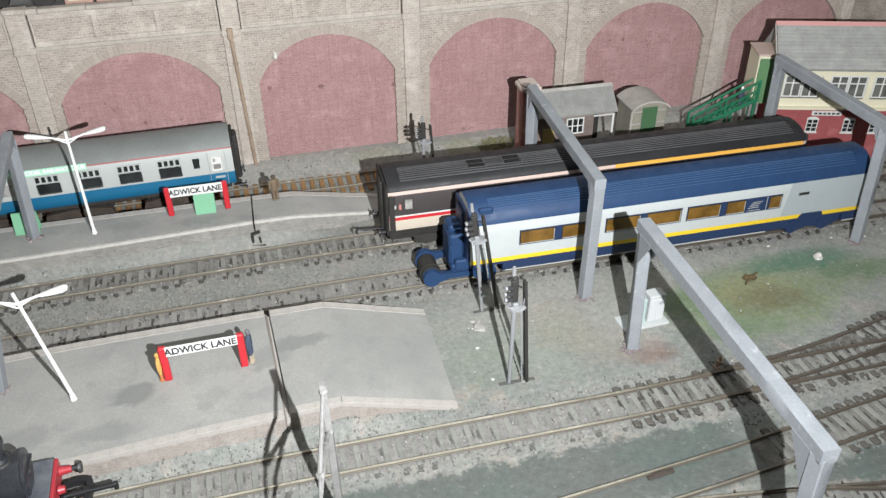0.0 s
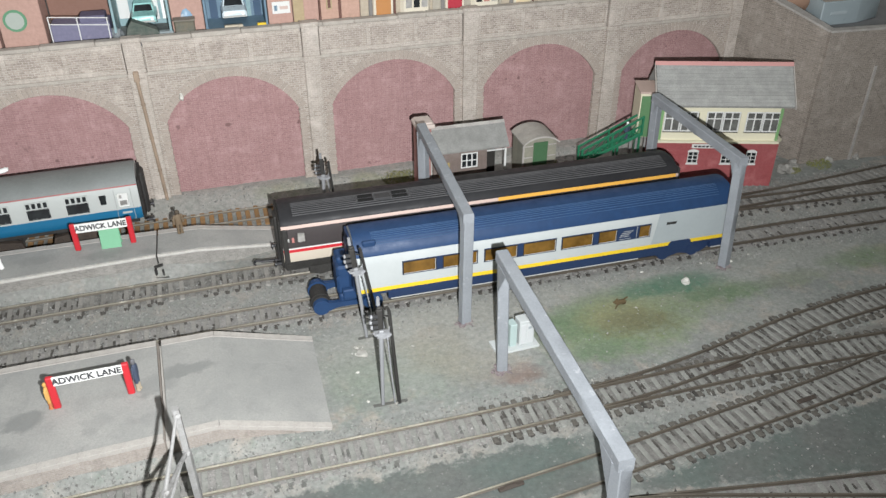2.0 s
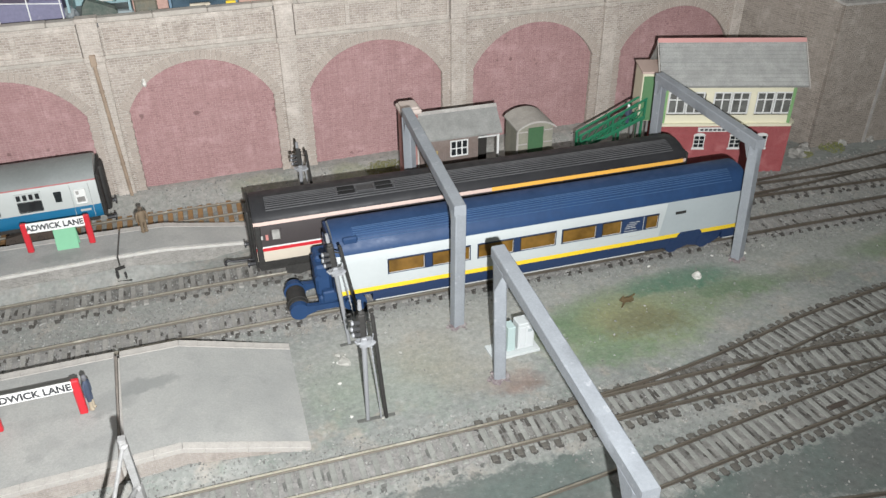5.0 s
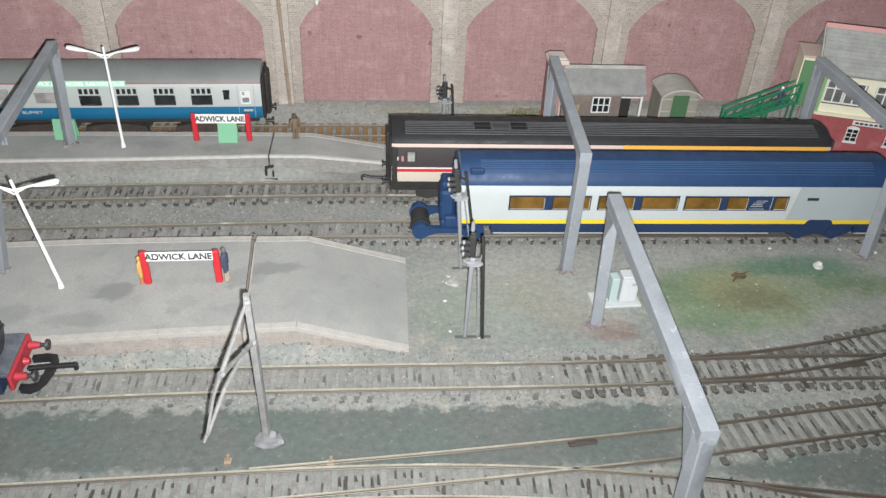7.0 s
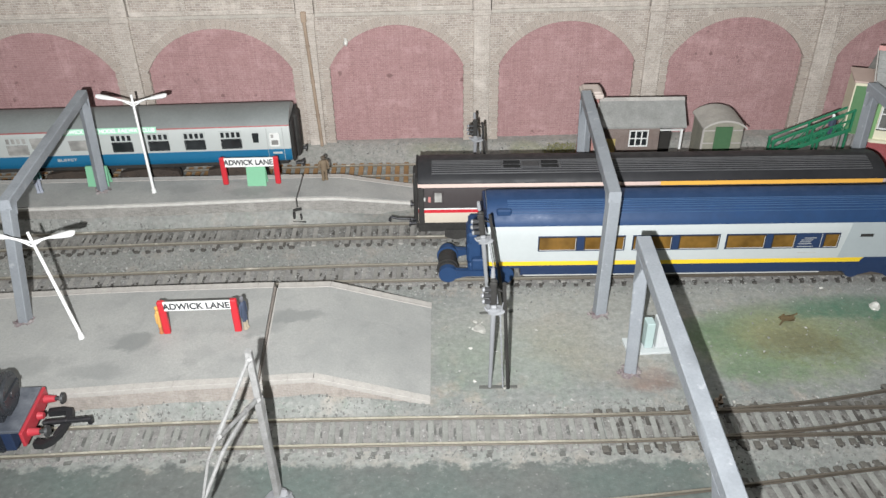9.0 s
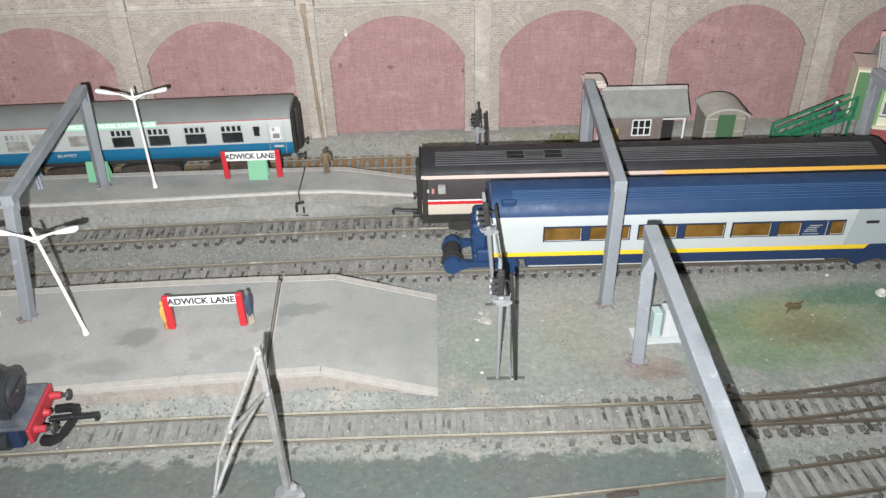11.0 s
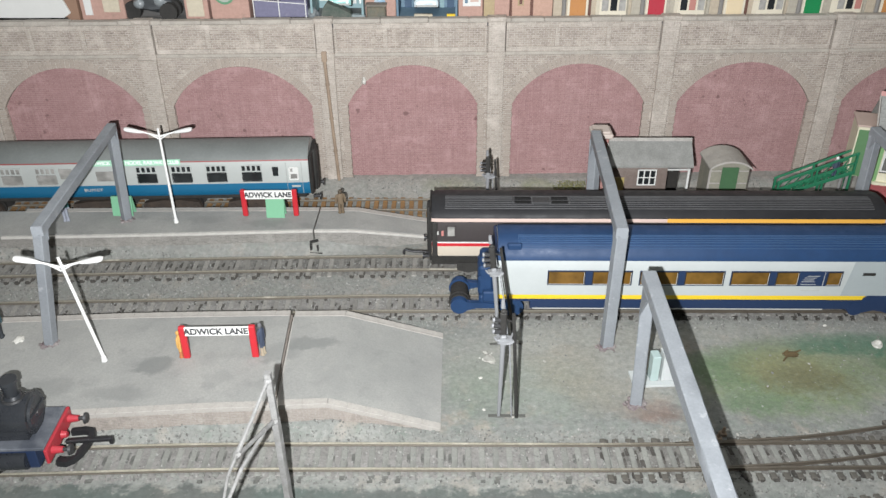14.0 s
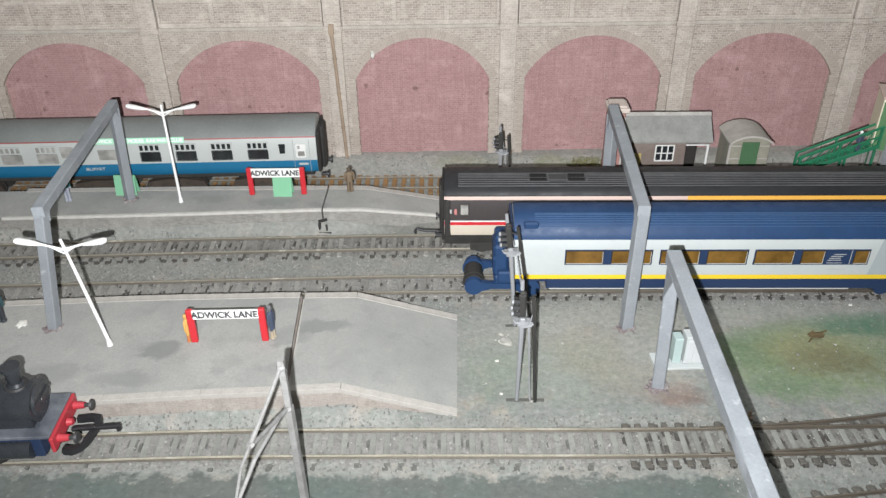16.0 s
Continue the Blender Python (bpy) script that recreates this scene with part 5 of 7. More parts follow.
ball(b, (-60, 0, 50), 4.3, 4.3, 2.4)
part("dome", b, LOCO_BLACK, loco)
b = B()
box(b, -148, -16, 22.8, -108, 16, 54, 1.0)
slab_x(b, [(-17, 54), (-14, 56.5), (0, 58), (14, 56.5), (17, 54)], -150, -104)
part("cab", b, LOCO_BLACK, loco)
for x in (-30, -62, -94, -128):
    for s in (-1, 1):
        wheel(loco, x, s * 7.8, 10.3, 8.0, MATT_BLACK, 2.6)

# ---- signals, lamps, signs and other lineside things ----
SIGNAL_GREY = paint("pale_grey_signal", (0.25, 0.255, 0.265), 0.5, dirt=(0.15, 0.15, 0.15))


def signal(x, y, label, ladder=True):
    t = thing("railway_signal", label, "railway signal", x, y, 0, group="colour-light signals")
    b = B()
    rod(b, (0, 0, 0), (0.8, 0, 47), 0.85, 1.25, 10)
    part("post", b, SIGNAL_GREY, t)
    b = B()
    box(b, -5, -1.0, -0.4, 13, 1.0, 0.3, 0.12)
    part("base_plate", b, surface("dark_putty_strip", (0.12, 0.12, 0.11), None, 0.8), t)
    b = B()
    box(b, -2.6, -2.0, 46.6, 4.6, 1.8, 47.5, 0.25)
    box(b, -0.6, -2.2, 45.0, 2.2, 0.5, 49.5, 0.5)
    rod(b, (4.2, -1.8, 47), (4.8, -1.8, 51.5), 0.3, 0.25, 6)
    rod(b, (-2.2, -1.8, 47), (-3.4, -1.6, 49), 0.5, 0.4, 6)
    ball(b, (1.4, -1.2, 46.4), 3.9, 2.2, 1.6, 7, 0.5, 2)
    part("maintenance_platform", b, SIGNAL_GREY, t, "pale grey platform bracket")
    b = B()
    box(b, -1.2, -1.0, 49, 2.2, 1.0, 61.5, 0.6)
    ball(b, (0.6, 0, 62), 1.5, 1.2, 1.2, 3, 0.3)
    head = part("signal_head", b, MATT_BLACK, t)
    b = B()
    rod(b, (0.8, 0.6, 47), (0.2, 0.8, 66.5), 0.6, 0.6, 8)
    rod(b, (0.2, 0.8, 63.5), (0.2, 0.8, 68), 1.0, 0.8, 8)
    rod(b, (2.6, 0.8, 49), (1.2, 0.8, 62), 0.35, 0.35, 6)
    part("head_bracket", b, SIGNAL_GREY, t)
    for k, z in enumerate((51.2, 54.4, 57.6)):
        b = B()
        rod(b, (-0.8, -0.6, z), (-3.6 - 0.4 * (k % 2), -1.0, z + 0.5), 1.0, 1.3, 10)
        part("lamp_hood", b, DARK_METAL, head)
        b = B()
        rod(b, (-3.5 - 0.4 * (k % 2), -1.0, z + 0.5), (-4.4 - 0.4 * (k % 2), -1.1, z + 0.6), 1.25, 0.95, 10)
        part("lens_rim", b, SIGNAL_GREY, head)
    if ladder:
        b = B()
        for yy in (-0.9, 0.9):
            rod(b, (8.6, yy, 0), (5.2, yy, 60), 0.95, 0.85, 6)
        for i in range(24):
            f = (i + 0.5) / 24
            rod(b, (8.6 - 3.4 * f, -0.9, 58 * f), (8.6 - 3.4 * f, 0.9, 58 * f), 0.28, 0.28, 5)
        beam(b, (5.3, 0, 56), (1.5, 0, 58), 0.6)
        part("ladder", b, MATT_BLACK, t, "black lattice ladder")
        b = B()
        rod(b, (6.2, -0.8, 0.2), (3.6, -0.8, 47), 0.3, 0.3, 6)
        for i in range(18):
            f = (i + 0.5) / 18
            ball(b, (6.2 - 2.6 * f, -0.8, 0.2 + 46.8 * f), 0.6, 0.5, 0.6, i, 0.4, 1)
        part("beaded_stay", b, SIGNAL_GREY, t, "pale stay with dried beads of glue")
    return t


signal(124, 309, "grey colour-light signal with black head and ladder on the ballast")
c = signal(126.5, 366, "grey leaning colour-light signal beside the blue coach's bare bogie")
c.matrix_world = pose(126.5 * K, 366 * K, 0, 0, -5.5, 0)
c = signal(123, 497, "grey colour-light signal behind the striped coach", True)
c.scale = (1.0, 0.95, 0.82)

LAMP_WHITE = paint("white_enamel", (0.82, 0.82, 0.80), 0.35)


def street_lamp(x, y, z, h, label, lean=0.0):
    t = thing("platform_lamp", label, "lamp", x, y, z, group="twin platform lamps")
    b = B()
    rod(b, (0, 0, 0), (0, 0, 2.6), 1.5, 1.2, 12)
    rod(b, (0, 0, 2.6), (lean, 0, h), 0.95, 0.7, 12)
    part("post", b, LAMP_WHITE, t)
    for s in (-1, 1):
        b = B()
        rod(b, (lean, 0, h - 5.5), (lean + s * 10, 0, h - 2.5), 0.6, 0.55, 8)
        rod(b, (lean, 0, h - 7.5), (lean + s * 6, 0, h - 3.8), 0.4, 0.4, 8)
        arm = part("arm", b, LAMP_WHITE, t)
        b = B()
        secs = []
        for k, r in ((0.0, 0.5), (0.15, 1.0), (0.5, 1.5), (0.85, 1.7), (0.97, 1.2), (1.0, 0.4)):
            xx, zz = lean + s * (9 + 12 * k), h - 2.8 + 2.2 * k
            secs.append([(xx, 1.35 * r * math.cos(a), zz + r * 0.8 * math.sin(a)) for a in [2 * math.pi * i / 12 for i in range(12)]])
        loft(b, secs)
        part("lamp_head", b, LAMP_WHITE, arm)
    return t


street_lamp(-73.8, 331, ZP, 61, "white twin-armed lamp on the near platform", -8.5)
street_lamp(-80, 474, ZP, 66, "white twin-armed lamp on the far platform")

SIGN_WHITE = paint("sign_white", (0.80, 0.80, 0.77), 0.5)
SIGN_BLACK = paint("sign_black", (0.05, 0.05, 0.055), 0.5)


def running_board(x, y, z, w, h, rz, label, deep):
    t = thing("station_sign", label, "sign", x, y, z, rz, group="station name signs")
    for xx in (-w / 2, w / 2):
        b = B()
        box(b, xx - 1.7, -1.0, 0, xx + 1.7, 1.6, h, 0.5)
        part("post", b, RED, t, "red post")
    b = B()
    box(b, -w / 2 + 0.4, -0.8, h - 0.2 - deep, w / 2 - 0.4, 0.2, h - 0.2, 0.15)
    brd = part("board", b, SIGN_WHITE, t, "white board with black lettering")
    lettering("lettering", "ADWICK LANE", 5.0, brd, SIGN_BLACK, -0.4, -0.86, h - 0.25 - deep / 2, 0.06, width=w - 2.4, bold=0.035)
    return t


running_board(-15.3, 334.2, ZP, 34.5, 19.4, 2, "white station sign on red posts on the near platform", 5.1)
running_board(-19.6, 483.5, ZP, 33.5, 19, 1, "white station sign on red posts on the far platform", 6.2)


def figurine(x, y, z, h, mats, label, rz=0, wide=1.0, cuts=()):
    """A painted model figure as one lofted peg; cuts: shares of the height where the next paint begins."""
    b = B()
    for side in (-1, 1):
        secs = []
        for f, rx, ry in ((0, 0.95, 1.3), (0.03, 1.0, 1.5), (0.06, 0.75, 0.9), (0.25, 0.8, 0.95), (0.45, 1.0, 1.2)):
            secs.append([(side * 0.85 * wide + rx * wide * math.cos(a), ry * wide * math.sin(a), f * h) for a in [2 * math.pi * i / 10 for i in range(10)]])
        loft(b, secs)
        secs = []
        for f, dx, r in ((0.44, 2.5, 0.5), (0.5, 2.55, 0.6), (0.62, 2.45, 0.65), (0.76, 2.05, 0.75), (0.81, 1.6, 0.5)):
            secs.append([(side * dx * wide + r * wide * math.cos(a), r * wide * math.sin(a), f * h) for a in [2 * math.pi * i / 8 for i in range(8)]])
        loft(b, secs)
    secs = []
    for f, rx, ry in ((0.42, 1.7, 1.25), (0.48, 1.75, 1.3), (0.6, 1.7, 1.3), (0.74, 2.1, 1.35), (0.81, 1.6, 1.1), (0.84, 0.7, 0.7), (0.87, 1.0, 1.0), (0.92, 1.25, 1.3), (0.97, 1.1, 1.15), (1.0, 0.5, 0.5)):
        secs.append([(rx * wide * math.cos(a), ry * wide * math.sin(a), f * h) for a in [2 * math.pi * i / 12 for i in range(12)]])
    loft(b, secs)
    for f in b.faces:
        f.material_index = sum(f.calc_center_median().z > c * h for c in cuts)
    return solo("figurine", b, mats, label, "figurine", x, y, z, rz, group="painted platform figurines")


SLATE_BLUE = paint("slate_blue_paint", (0.05, 0.065, 0.105), 0.7)
TAN_PAINT = paint("tan_paint", (0.36, 0.30, 0.22), 0.7)
CAP_GREY = paint("cap_grey_paint", (0.13, 0.13, 0.14), 0.7)
figurine(-35.4, 334.5, ZP, 16, [paint("rust_orange_paint", (0.45, 0.16, 0.06), 0.7), paint("mustard_paint", (0.58, 0.34, 0.10), 0.7)], "mustard-painted model figurine beside a sign post", 80, 0.85, (0.3,))
figurine(5.4, 337, ZP, 19.5, [TAN_PAINT, SLATE_BLUE, CAP_GREY], "slate-blue and tan model figurine beside a sign post", 70, 0.95, (0.26, 0.85))
figurine(26.5, 488, ZP, 17, [paint("olive_brown_paint", (0.17, 0.125, 0.08), 0.7), paint("dark_umber_paint", (0.09, 0.07, 0.05), 0.7)], "olive-brown model figurine on the far platform", 20, 1.2, (0.84,))
figurine(-153, 476, ZP, 20, [paint("pale_lilac_paint", (0.34, 0.36, 0.42), 0.6), paint("teal_coat_paint", (0.04, 0.12, 0.12), 0.6)], "teal and pale lilac model figurine on the far platform", 10, 1.15, (0.5,))
figurine(-136, 350, ZP, 22, [paint("black_trouser_paint", (0.03, 0.035, 0.04), 0.6), paint("dark_teal_paint", (0.025, 0.06, 0.07), 0.6), paint("pale_flesh_paint", (0.40, 0.33, 0.29), 0.6)], "dark teal model figurine on the near platform", 0, 1.25, (0.45, 0.86))

MINT_PANEL = paint("pale_green_panel", (0.19, 0.44, 0.27), 0.6)
for x, y, w in ((-16, 480.5, 12), (-118, 482.5, 13.5)):
    t = thing("platform_board", "pale green leaning board on the far platform", "board", x, y, ZP, group="green platform boards")
    b = B()
    slab_x(b, [(0, 0), (0.8, 0), (3.4, 13), (2.6, 13)], -w / 2, w / 2)
    part("front_panel", b, MINT_PANEL, t)
    b = B()
    slab_x(b, [(6.0, 0), (6.8, 0), (4.2, 12.8), (3.4, 12.8)], -w / 2, w / 2)
    part("rear_panel", b, MINT_PANEL, t)

# equipment cabinet on its slab
CAB_WHITE = paint("chalky_white", (0.50, 0.525, 0.52), 0.6, dirt=(0.40, 0.42, 0.41))
cab = thing("equipment_cabinet", "white model equipment cabinet with teal side on a white slab", "cabinet", 208, 337.5, 0, 4)
b = B()
box(b, -15, -6.5, -0.5, 11, 6, 1.1, 0.2)
part("slab", b, CAB_WHITE, cab)
b = B()
box(b, -0.6, -3.6, 1.1, 8.6, 3.6, 17.5, 0.35)
part("body", b, CAB_WHITE, cab)
b = B()
box(b, 0.2, -3.85, 2.2, 3.4, -3.5, 15.4, 0.1)
box(b, 3.7, -3.85, 2.2, 7.6, -3.5, 15.4, 0.1)
part("door", b, paint("off_white", (0.56, 0.58, 0.585)), cab)
b = B()
box(b, 4.6, -3.98, 12, 6.8, -3.8, 13.6)
part("label_plate", b, COACH_GREY, cab)
b = B()
box(b, -6.0, -3.0, 1.1, -1.8, 3.2, 16.2, 0.3)
part("side_box", b, paint("teal_card", (0.40, 0.50, 0.485), 0.5), cab, "pale teal side box")

# mast with a bracket reaching over the front track
OLD_WOOD = surface("weathered_grey_paint", (0.30, 0.298, 0.292), (0.20, 0.195, 0.188), 0.8, 6, 0.9, 0.35, 0.2)
po = thing("bracket_mast", "weathered pale grey mast with a bracket arm over the track", "mast", 35, 244, 0)
b = B()
rough_bar(b, (0, 0, 0), (-0.9, 0.2, 57), 3.1, 2.6, 3)
rough_bar(b, (-0.9, 0.2, 56.5), (-1.4, 0.2, 79.5), 2.6, 2.4, 4)
part("post", b, OLD_WOOD, po)
b = B()
rod(b, (-1.4, -0.8, 77), (-4.6, -20, 72.5), 0.7, 0.7, 8)
rod(b, (-4.6, -20, 72.5), (-6.5, -31.6, 70.5), 0.8, 0.9, 8)
rod(b, (-6.5, -31.6, 70.5), (-7.4, -41.5, 70.0), 0.6, 0.55, 8)
rod(b, (-7.4, -41.5, 70.0), (-10.6, -45, 56), 0.55, 0.5, 8)
part("tie_rod", b, OLD_WOOD, po)
b = B()
rod(b, (-1.2, -1, 57), (-3.0, -10, 60.5), 0.9, 1.0, 8)
rod(b, (-3.0, -10, 60.5), (-6.5, -31.6, 69.5), 0.8, 0.8, 8)
part("bracket_arm", b, OLD_WOOD, po)
b = B()
rod(b, (-2.6, -8, 59.5), (-6.6, -30, 61.5), 0.7, 0.7, 8)
rod(b, (-6.6, -30, 61.5), (-10.6, -45.2, 55), 0.75, 0.6, 8)
rod(b, (-10.6, -45.2, 55.6), (-11.6, -47, 53.5), 0.7, 0.4, 8)
part("steady_arm", b, OLD_WOOD, po)
for c in ((-6.5, -31.6, 70.2), (-1.1, -1.4, 57.2), (-1.4, -1.0, 76.8)):
    b = B()
    ball(b, c, 1.4, 1.4, 1.3, 2, 0.4, 2)
    part("joint", b, OLD_WOOD, po)
b = B()
ball(b, (0.5, -0.5, 0.6), 6.2, 4.6, 3.6, 3, 0.35, 3)
ball(b, (1.5, 0.5, 2.6), 3.4, 2.8, 3.0, 5, 0.3, 2)
part("putty_lump", b, surface("grey_putty", (0.25, 0.255, 0.26), (0.19, 0.19, 0.2), 0.5, 5, 0.8, 0.25, 0.2), po)

# ---- buildings along the wall ----
BOX_GLASS = glazing("grey_box_window", (0.15, 0.15, 0.14), 0.2)
HUT_BRICK = brickwork("hut_brown_brick", (0.20, 0.15, 0.13), (0.16, 0.125, 0.11), (0.23, 0.19, 0.17))
BOX_RED = brickwork("signal_box_red_brick", (0.38, 0.085, 0.09), (0.32, 0.07, 0.075), (0.40, 0.15, 0.15), 2.6, 0.95, 0.12, (0.28, 0.07, 0.07), 0.2, 0.3)
OLD_RED = brickwork("faded_red_brick", (0.42, 0.20, 0.18), (0.34, 0.15, 0.14), (0.46, 0.30, 0.27), 2.6, 0.95, 0.14)
DARK_VOID = surface("dark_interior", (0.03, 0.028, 0.025), None, 0.9)


def gable_roof(bm, x0, x1, y0, y1, ze, zr, over=2.5, t=1.2):
    ym = (y0 + y1) / 2
    k = (zr - ze) / (ym - y0)
    yo = over
    slab_x(bm, [(y0 - yo, ze - k * yo), (ym, zr), (y1 + yo, ze - k * yo), (y1 + yo, ze - k * yo + t), (ym, zr + t), (y0 - yo, ze - k * yo + t)], x0 - over, x1 + over)


def sash(parent, x0, z0, x1, z1, y, cols, rows, mat=None, glass=None, bars=None, t=0.55):
    b = B()
    box(b, x0, y - 0.35, z0, x1, y + 0.5, z0 + t)
    box(b, x0, y - 0.35, z1 - t, x1, y + 0.5, z1)
    for i in range(cols + 1):
        xx = x0 + (x1 - x0 - t) * i / cols
        box(b, xx, y - 0.3, z0, xx + t, y + 0.5, z1)
    for j in (bars or [k / rows for k in range(1, rows)]):
        zz = z0 + (z1 - z0 - t) * j
        box(b, x0, y - 0.25, zz, x1, y + 0.5, zz + t * 0.8)
    w = part("window_frame", b, mat or WHITE, parent)
    b = B()
    box(b, x0 + 0.2, y + 0.05, z0 + 0.2, x1 - 0.2, y + 0.3, z1 - 0.2)
    part("pane", b, glass or DARK_GLASS, w)
    return w


hut = thing("platelayers_hut", "brown brick model hut with grey roof, porch and red chimney", "hut", 203, 503, 3)
b = B()
box(b, 0, 0, 0, 40, 27, 38)
part("wall_block", b, HUT_BRICK, hut)
b = B()
gable_roof(b, -2.5, 55.6, 0, 27, 39.3, 52, 1.0)
part("roof", b, ROOF_SLATE, hut)
b = B()
slab_x(b, [(0, 38), (13.5, 51), (27, 38)], 0.2, 39.8)
part("gable", b, HUT_BRICK, hut)
b = B()
slab_x(b, [(11.6, 51.2), (13.5, 53.8), (15.4, 51.2)], -3.7, 56.9)
part("ridge", b, STONE_GREY, hut, "pale ridge strip")
sash(hut, 20.5, 25.4, 32.9, 37.0, -0.3, 3, 2, t=0.8)
b = B()
box(b, 53.5, 0, 0, 54.9, 1.4, 37)
part("porch_post", b, WHITE, hut)
b = B()
box(b, 40, -0.3, 36.3, 55, 0.9, 37.1)
part("porch_beam", b, WHITE, hut)
# near-black panel puts the porch's inner shade into its colour
b = B()
box(b, 40, 25, 0, 55, 27, 37)
part("porch_back", b, DARK_VOID, hut)
b = B()
box(b, 4, -0.5, 0, 12, 0.4, 31)
part("door", b, paint("ochre_door", (0.38, 0.30, 0.12)), hut)
ch = B()
box(ch, -10.5, 2, 0, -0.5, 15, 58, 0.3)
stack = part("chimney", ch, OLD_RED, hut, "faded red brick chimney")
b = B()
box(b, -11.8, 0.5, 58, 2.0, 16.5, 61.2, 0.7)
box(b, -10.4, 2.0, 61.0, 0.4, 15, 62.6, 0.5)
part("cap", b, paint("pinkish_cap", (0.55, 0.47, 0.42), 0.7), stack)
b = B()
box(b, -1.4, 1.4, 0, -0.3, 2.6, 55)
part("corner_strip", b, PLATFORM_EDGE, stack)

shed = thing("lamp_hut", "small grey model shed with curved roof and green door", "hut", 272, 506, 4)
PLANK = surface("grey_green_plank", (0.30, 0.29, 0.23), (0.24, 0.23, 0.19), 0.8, 6, 1, 0.3, 0.1)
b = B()
box(b, 0, 0, 0, 26, 22, 36)
arc = [(13 + 13 * math.sin(a), 36 + 5.5 * (math.cos(a) - math.cos(1.0)) / (1 - math.cos(1.0))) for a in [-1.0 + 2.0 * i / 10 for i in range(11)]]
slab_y(b, [(13 + (x - 13) / math.sin(1.0), z) for x, z in arc], 0.1, 21.9)
part("wall_block", b, PLANK, shed)
b = B()
arc2 = [(13 + 14.0 / math.sin(1.0) * math.sin(a), 35.2 + 5.4 * (math.cos(a) - math.cos(1.0)) / (1 - math.cos(1.0))) for a in [-1.0 + 2.0 * i / 12 for i in range(13)]]
slab_y(b, arc2 + [(x, z + 1.0) for x, z in reversed(arc2)], -3.0, 24)
sr = part("roof", b, surface("beige_felt_roof", (0.40, 0.375, 0.335), (0.33, 0.31, 0.28), 0.85, 8, 1, 0.25, 0.06), shed)
b = B()
slab_y(b, [(x, z + 0.05) for x, z in arc2] + [(x, z + 1.25) for x, z in reversed(arc2)], -3.5, -3.02)
part("verge", b, PLATFORM_EDGE, sr, "pale verge board")
b = B()
box(b, 8, -0.6, 0, 19, 0.4, 36, 0.15)
part("door", b, GREEN_PAINT, shed, "green door")
b = B()
for z in (12, 24, 33):
    box(b, 0.5, -0.4, z, 7.5, 0.3, z + 0.8)
    box(b, 19.5, -0.4, z, 25.5, 0.3, z + 0.8)
box(b, -0.4, -0.5, 0, 0.9, 0.8, 36)
part("trim", b, PLATFORM_EDGE, shed)

ang = math.degrees(math.atan2(-27.2, 89.6))
sb = thing("signal_box", "red brick and cream model signal box with grey roof", "signal box", 372.9, 491.5, 10.9, ang)
sb.scale = (0.963, 0.963, 0.963)
W, DP = 91.0, 44.0
b = B()
box(b, 0, 0, -14, W + 2.5, DP, 26)
part("brick_base", b, BOX_RED, sb)
for u in (25, 51, 70):
    w = sash(sb, u, 8, u + 8, 18, -0.3, 2, 3)
    b = B()
    box(b, u - 0.6, -0.6, 6.8, u + 8.6, 0.4, 8)
    part("sill", b, WHITE, w)
    b = B()
    slab_y(b, [(u + 4 + 4.4 * math.sin(a), 17.6 + 2.2 * math.cos(a)) for a in [-1.57 + 3.14 * i / 8 for i in range(9)]], -0.5, 0.3)
    part("arched_head", b, WHITE, w)
b = B()
box(b, 27, -0.7, 20.8, 48, 0.2, 24.2, 0.2)
pl = part("nameplate", b, WHITE, sb)
b = B()
for k in range(6):
    box(b, 28.6 + k * 3.1, -0.82, 21.8, 30.8 + k * 3.1, -0.6, 23.2)
part("writing_bars", b, BLACK, pl)
b = B()
prism(b, [(0, -2.6), (W + 1, -2.6), (W + 5, 2.5), (W + 5, DP + 1), (-2.5, DP + 1), (-2.5, 1.5)], 26, 27.6)
part("ledge", b, CREAM, sb)
for nm, c in (("sill_panel", (0.6, 0.4, 27.6, W - 0.6, 1.6, 33.5)), ("head_panel", (0.6, 0.4, 50, W - 0.6, 1.6, 54)), ("rear_panel", (0.6, DP - 1.6, 27.6, W - 0.6, DP - 0.4, 54)),
              ("end_panel", (0.4, 1.6, 27.6, 1.6, DP - 1.6, 54)), ("end_panel", (W - 1.6, 1.6, 27.6, W - 0.4, DP - 1.6, 54))):
    b = B()
    box(b, *c)
    part(nm, b, CREAM, sb, "cream painted timber panel")
for u, v in ((0.6, 2.4), (28.9, 34.3), (60.2, 64.5), (W - 1.6, W - 0.4)):
    b = B()
    box(b, u, 0.2, 33.5, v, 1.8, 50)
    part("mullion", b, CREAM, sb)
SAGE = paint("sage_green", (0.20, 0.36, 0.16))
for u, v in ((-0.4, -0.4), (W - 1.8, -0.4), (W - 1.8, DP - 1.8), (-0.4, DP - 1.8)):
    b = B()
    box(b, u, v, 27.6, u + 2.2, v + 2.2, 54, 0.2)
    part("corner_post", b, SAGE, sb, "sage green corner post")
for v in (10, 22, 34):
    b = B()
    box(b, W - 0.5, v, 27.6, W + 0.2, v + 1.4, 54)
    part("end_batten", b, SAGE, sb)
for u in (2.6, 34.5, 64.7):
    for k in range(2):
        sash(sb, u + k * 12.9, 34.6, u + k * 12.9 + 12.5, 51.0, 0.4, 2, 3, glass=BOX_GLASS, bars=[0.66], t=1.0)
b = B()
box(b, 2, 3, 27.6, W - 2, DP - 3, 29)
part("inner_floor", b, DARK_VOID, sb)
b = B()
for u, h in ((14, 13), (22, 11), (34, 14), (43, 12), (50, 14), (68, 12), (76, 13)):
    box(b, u, 8, 29, u + 3.2, 11, 29 + h, 0.8)
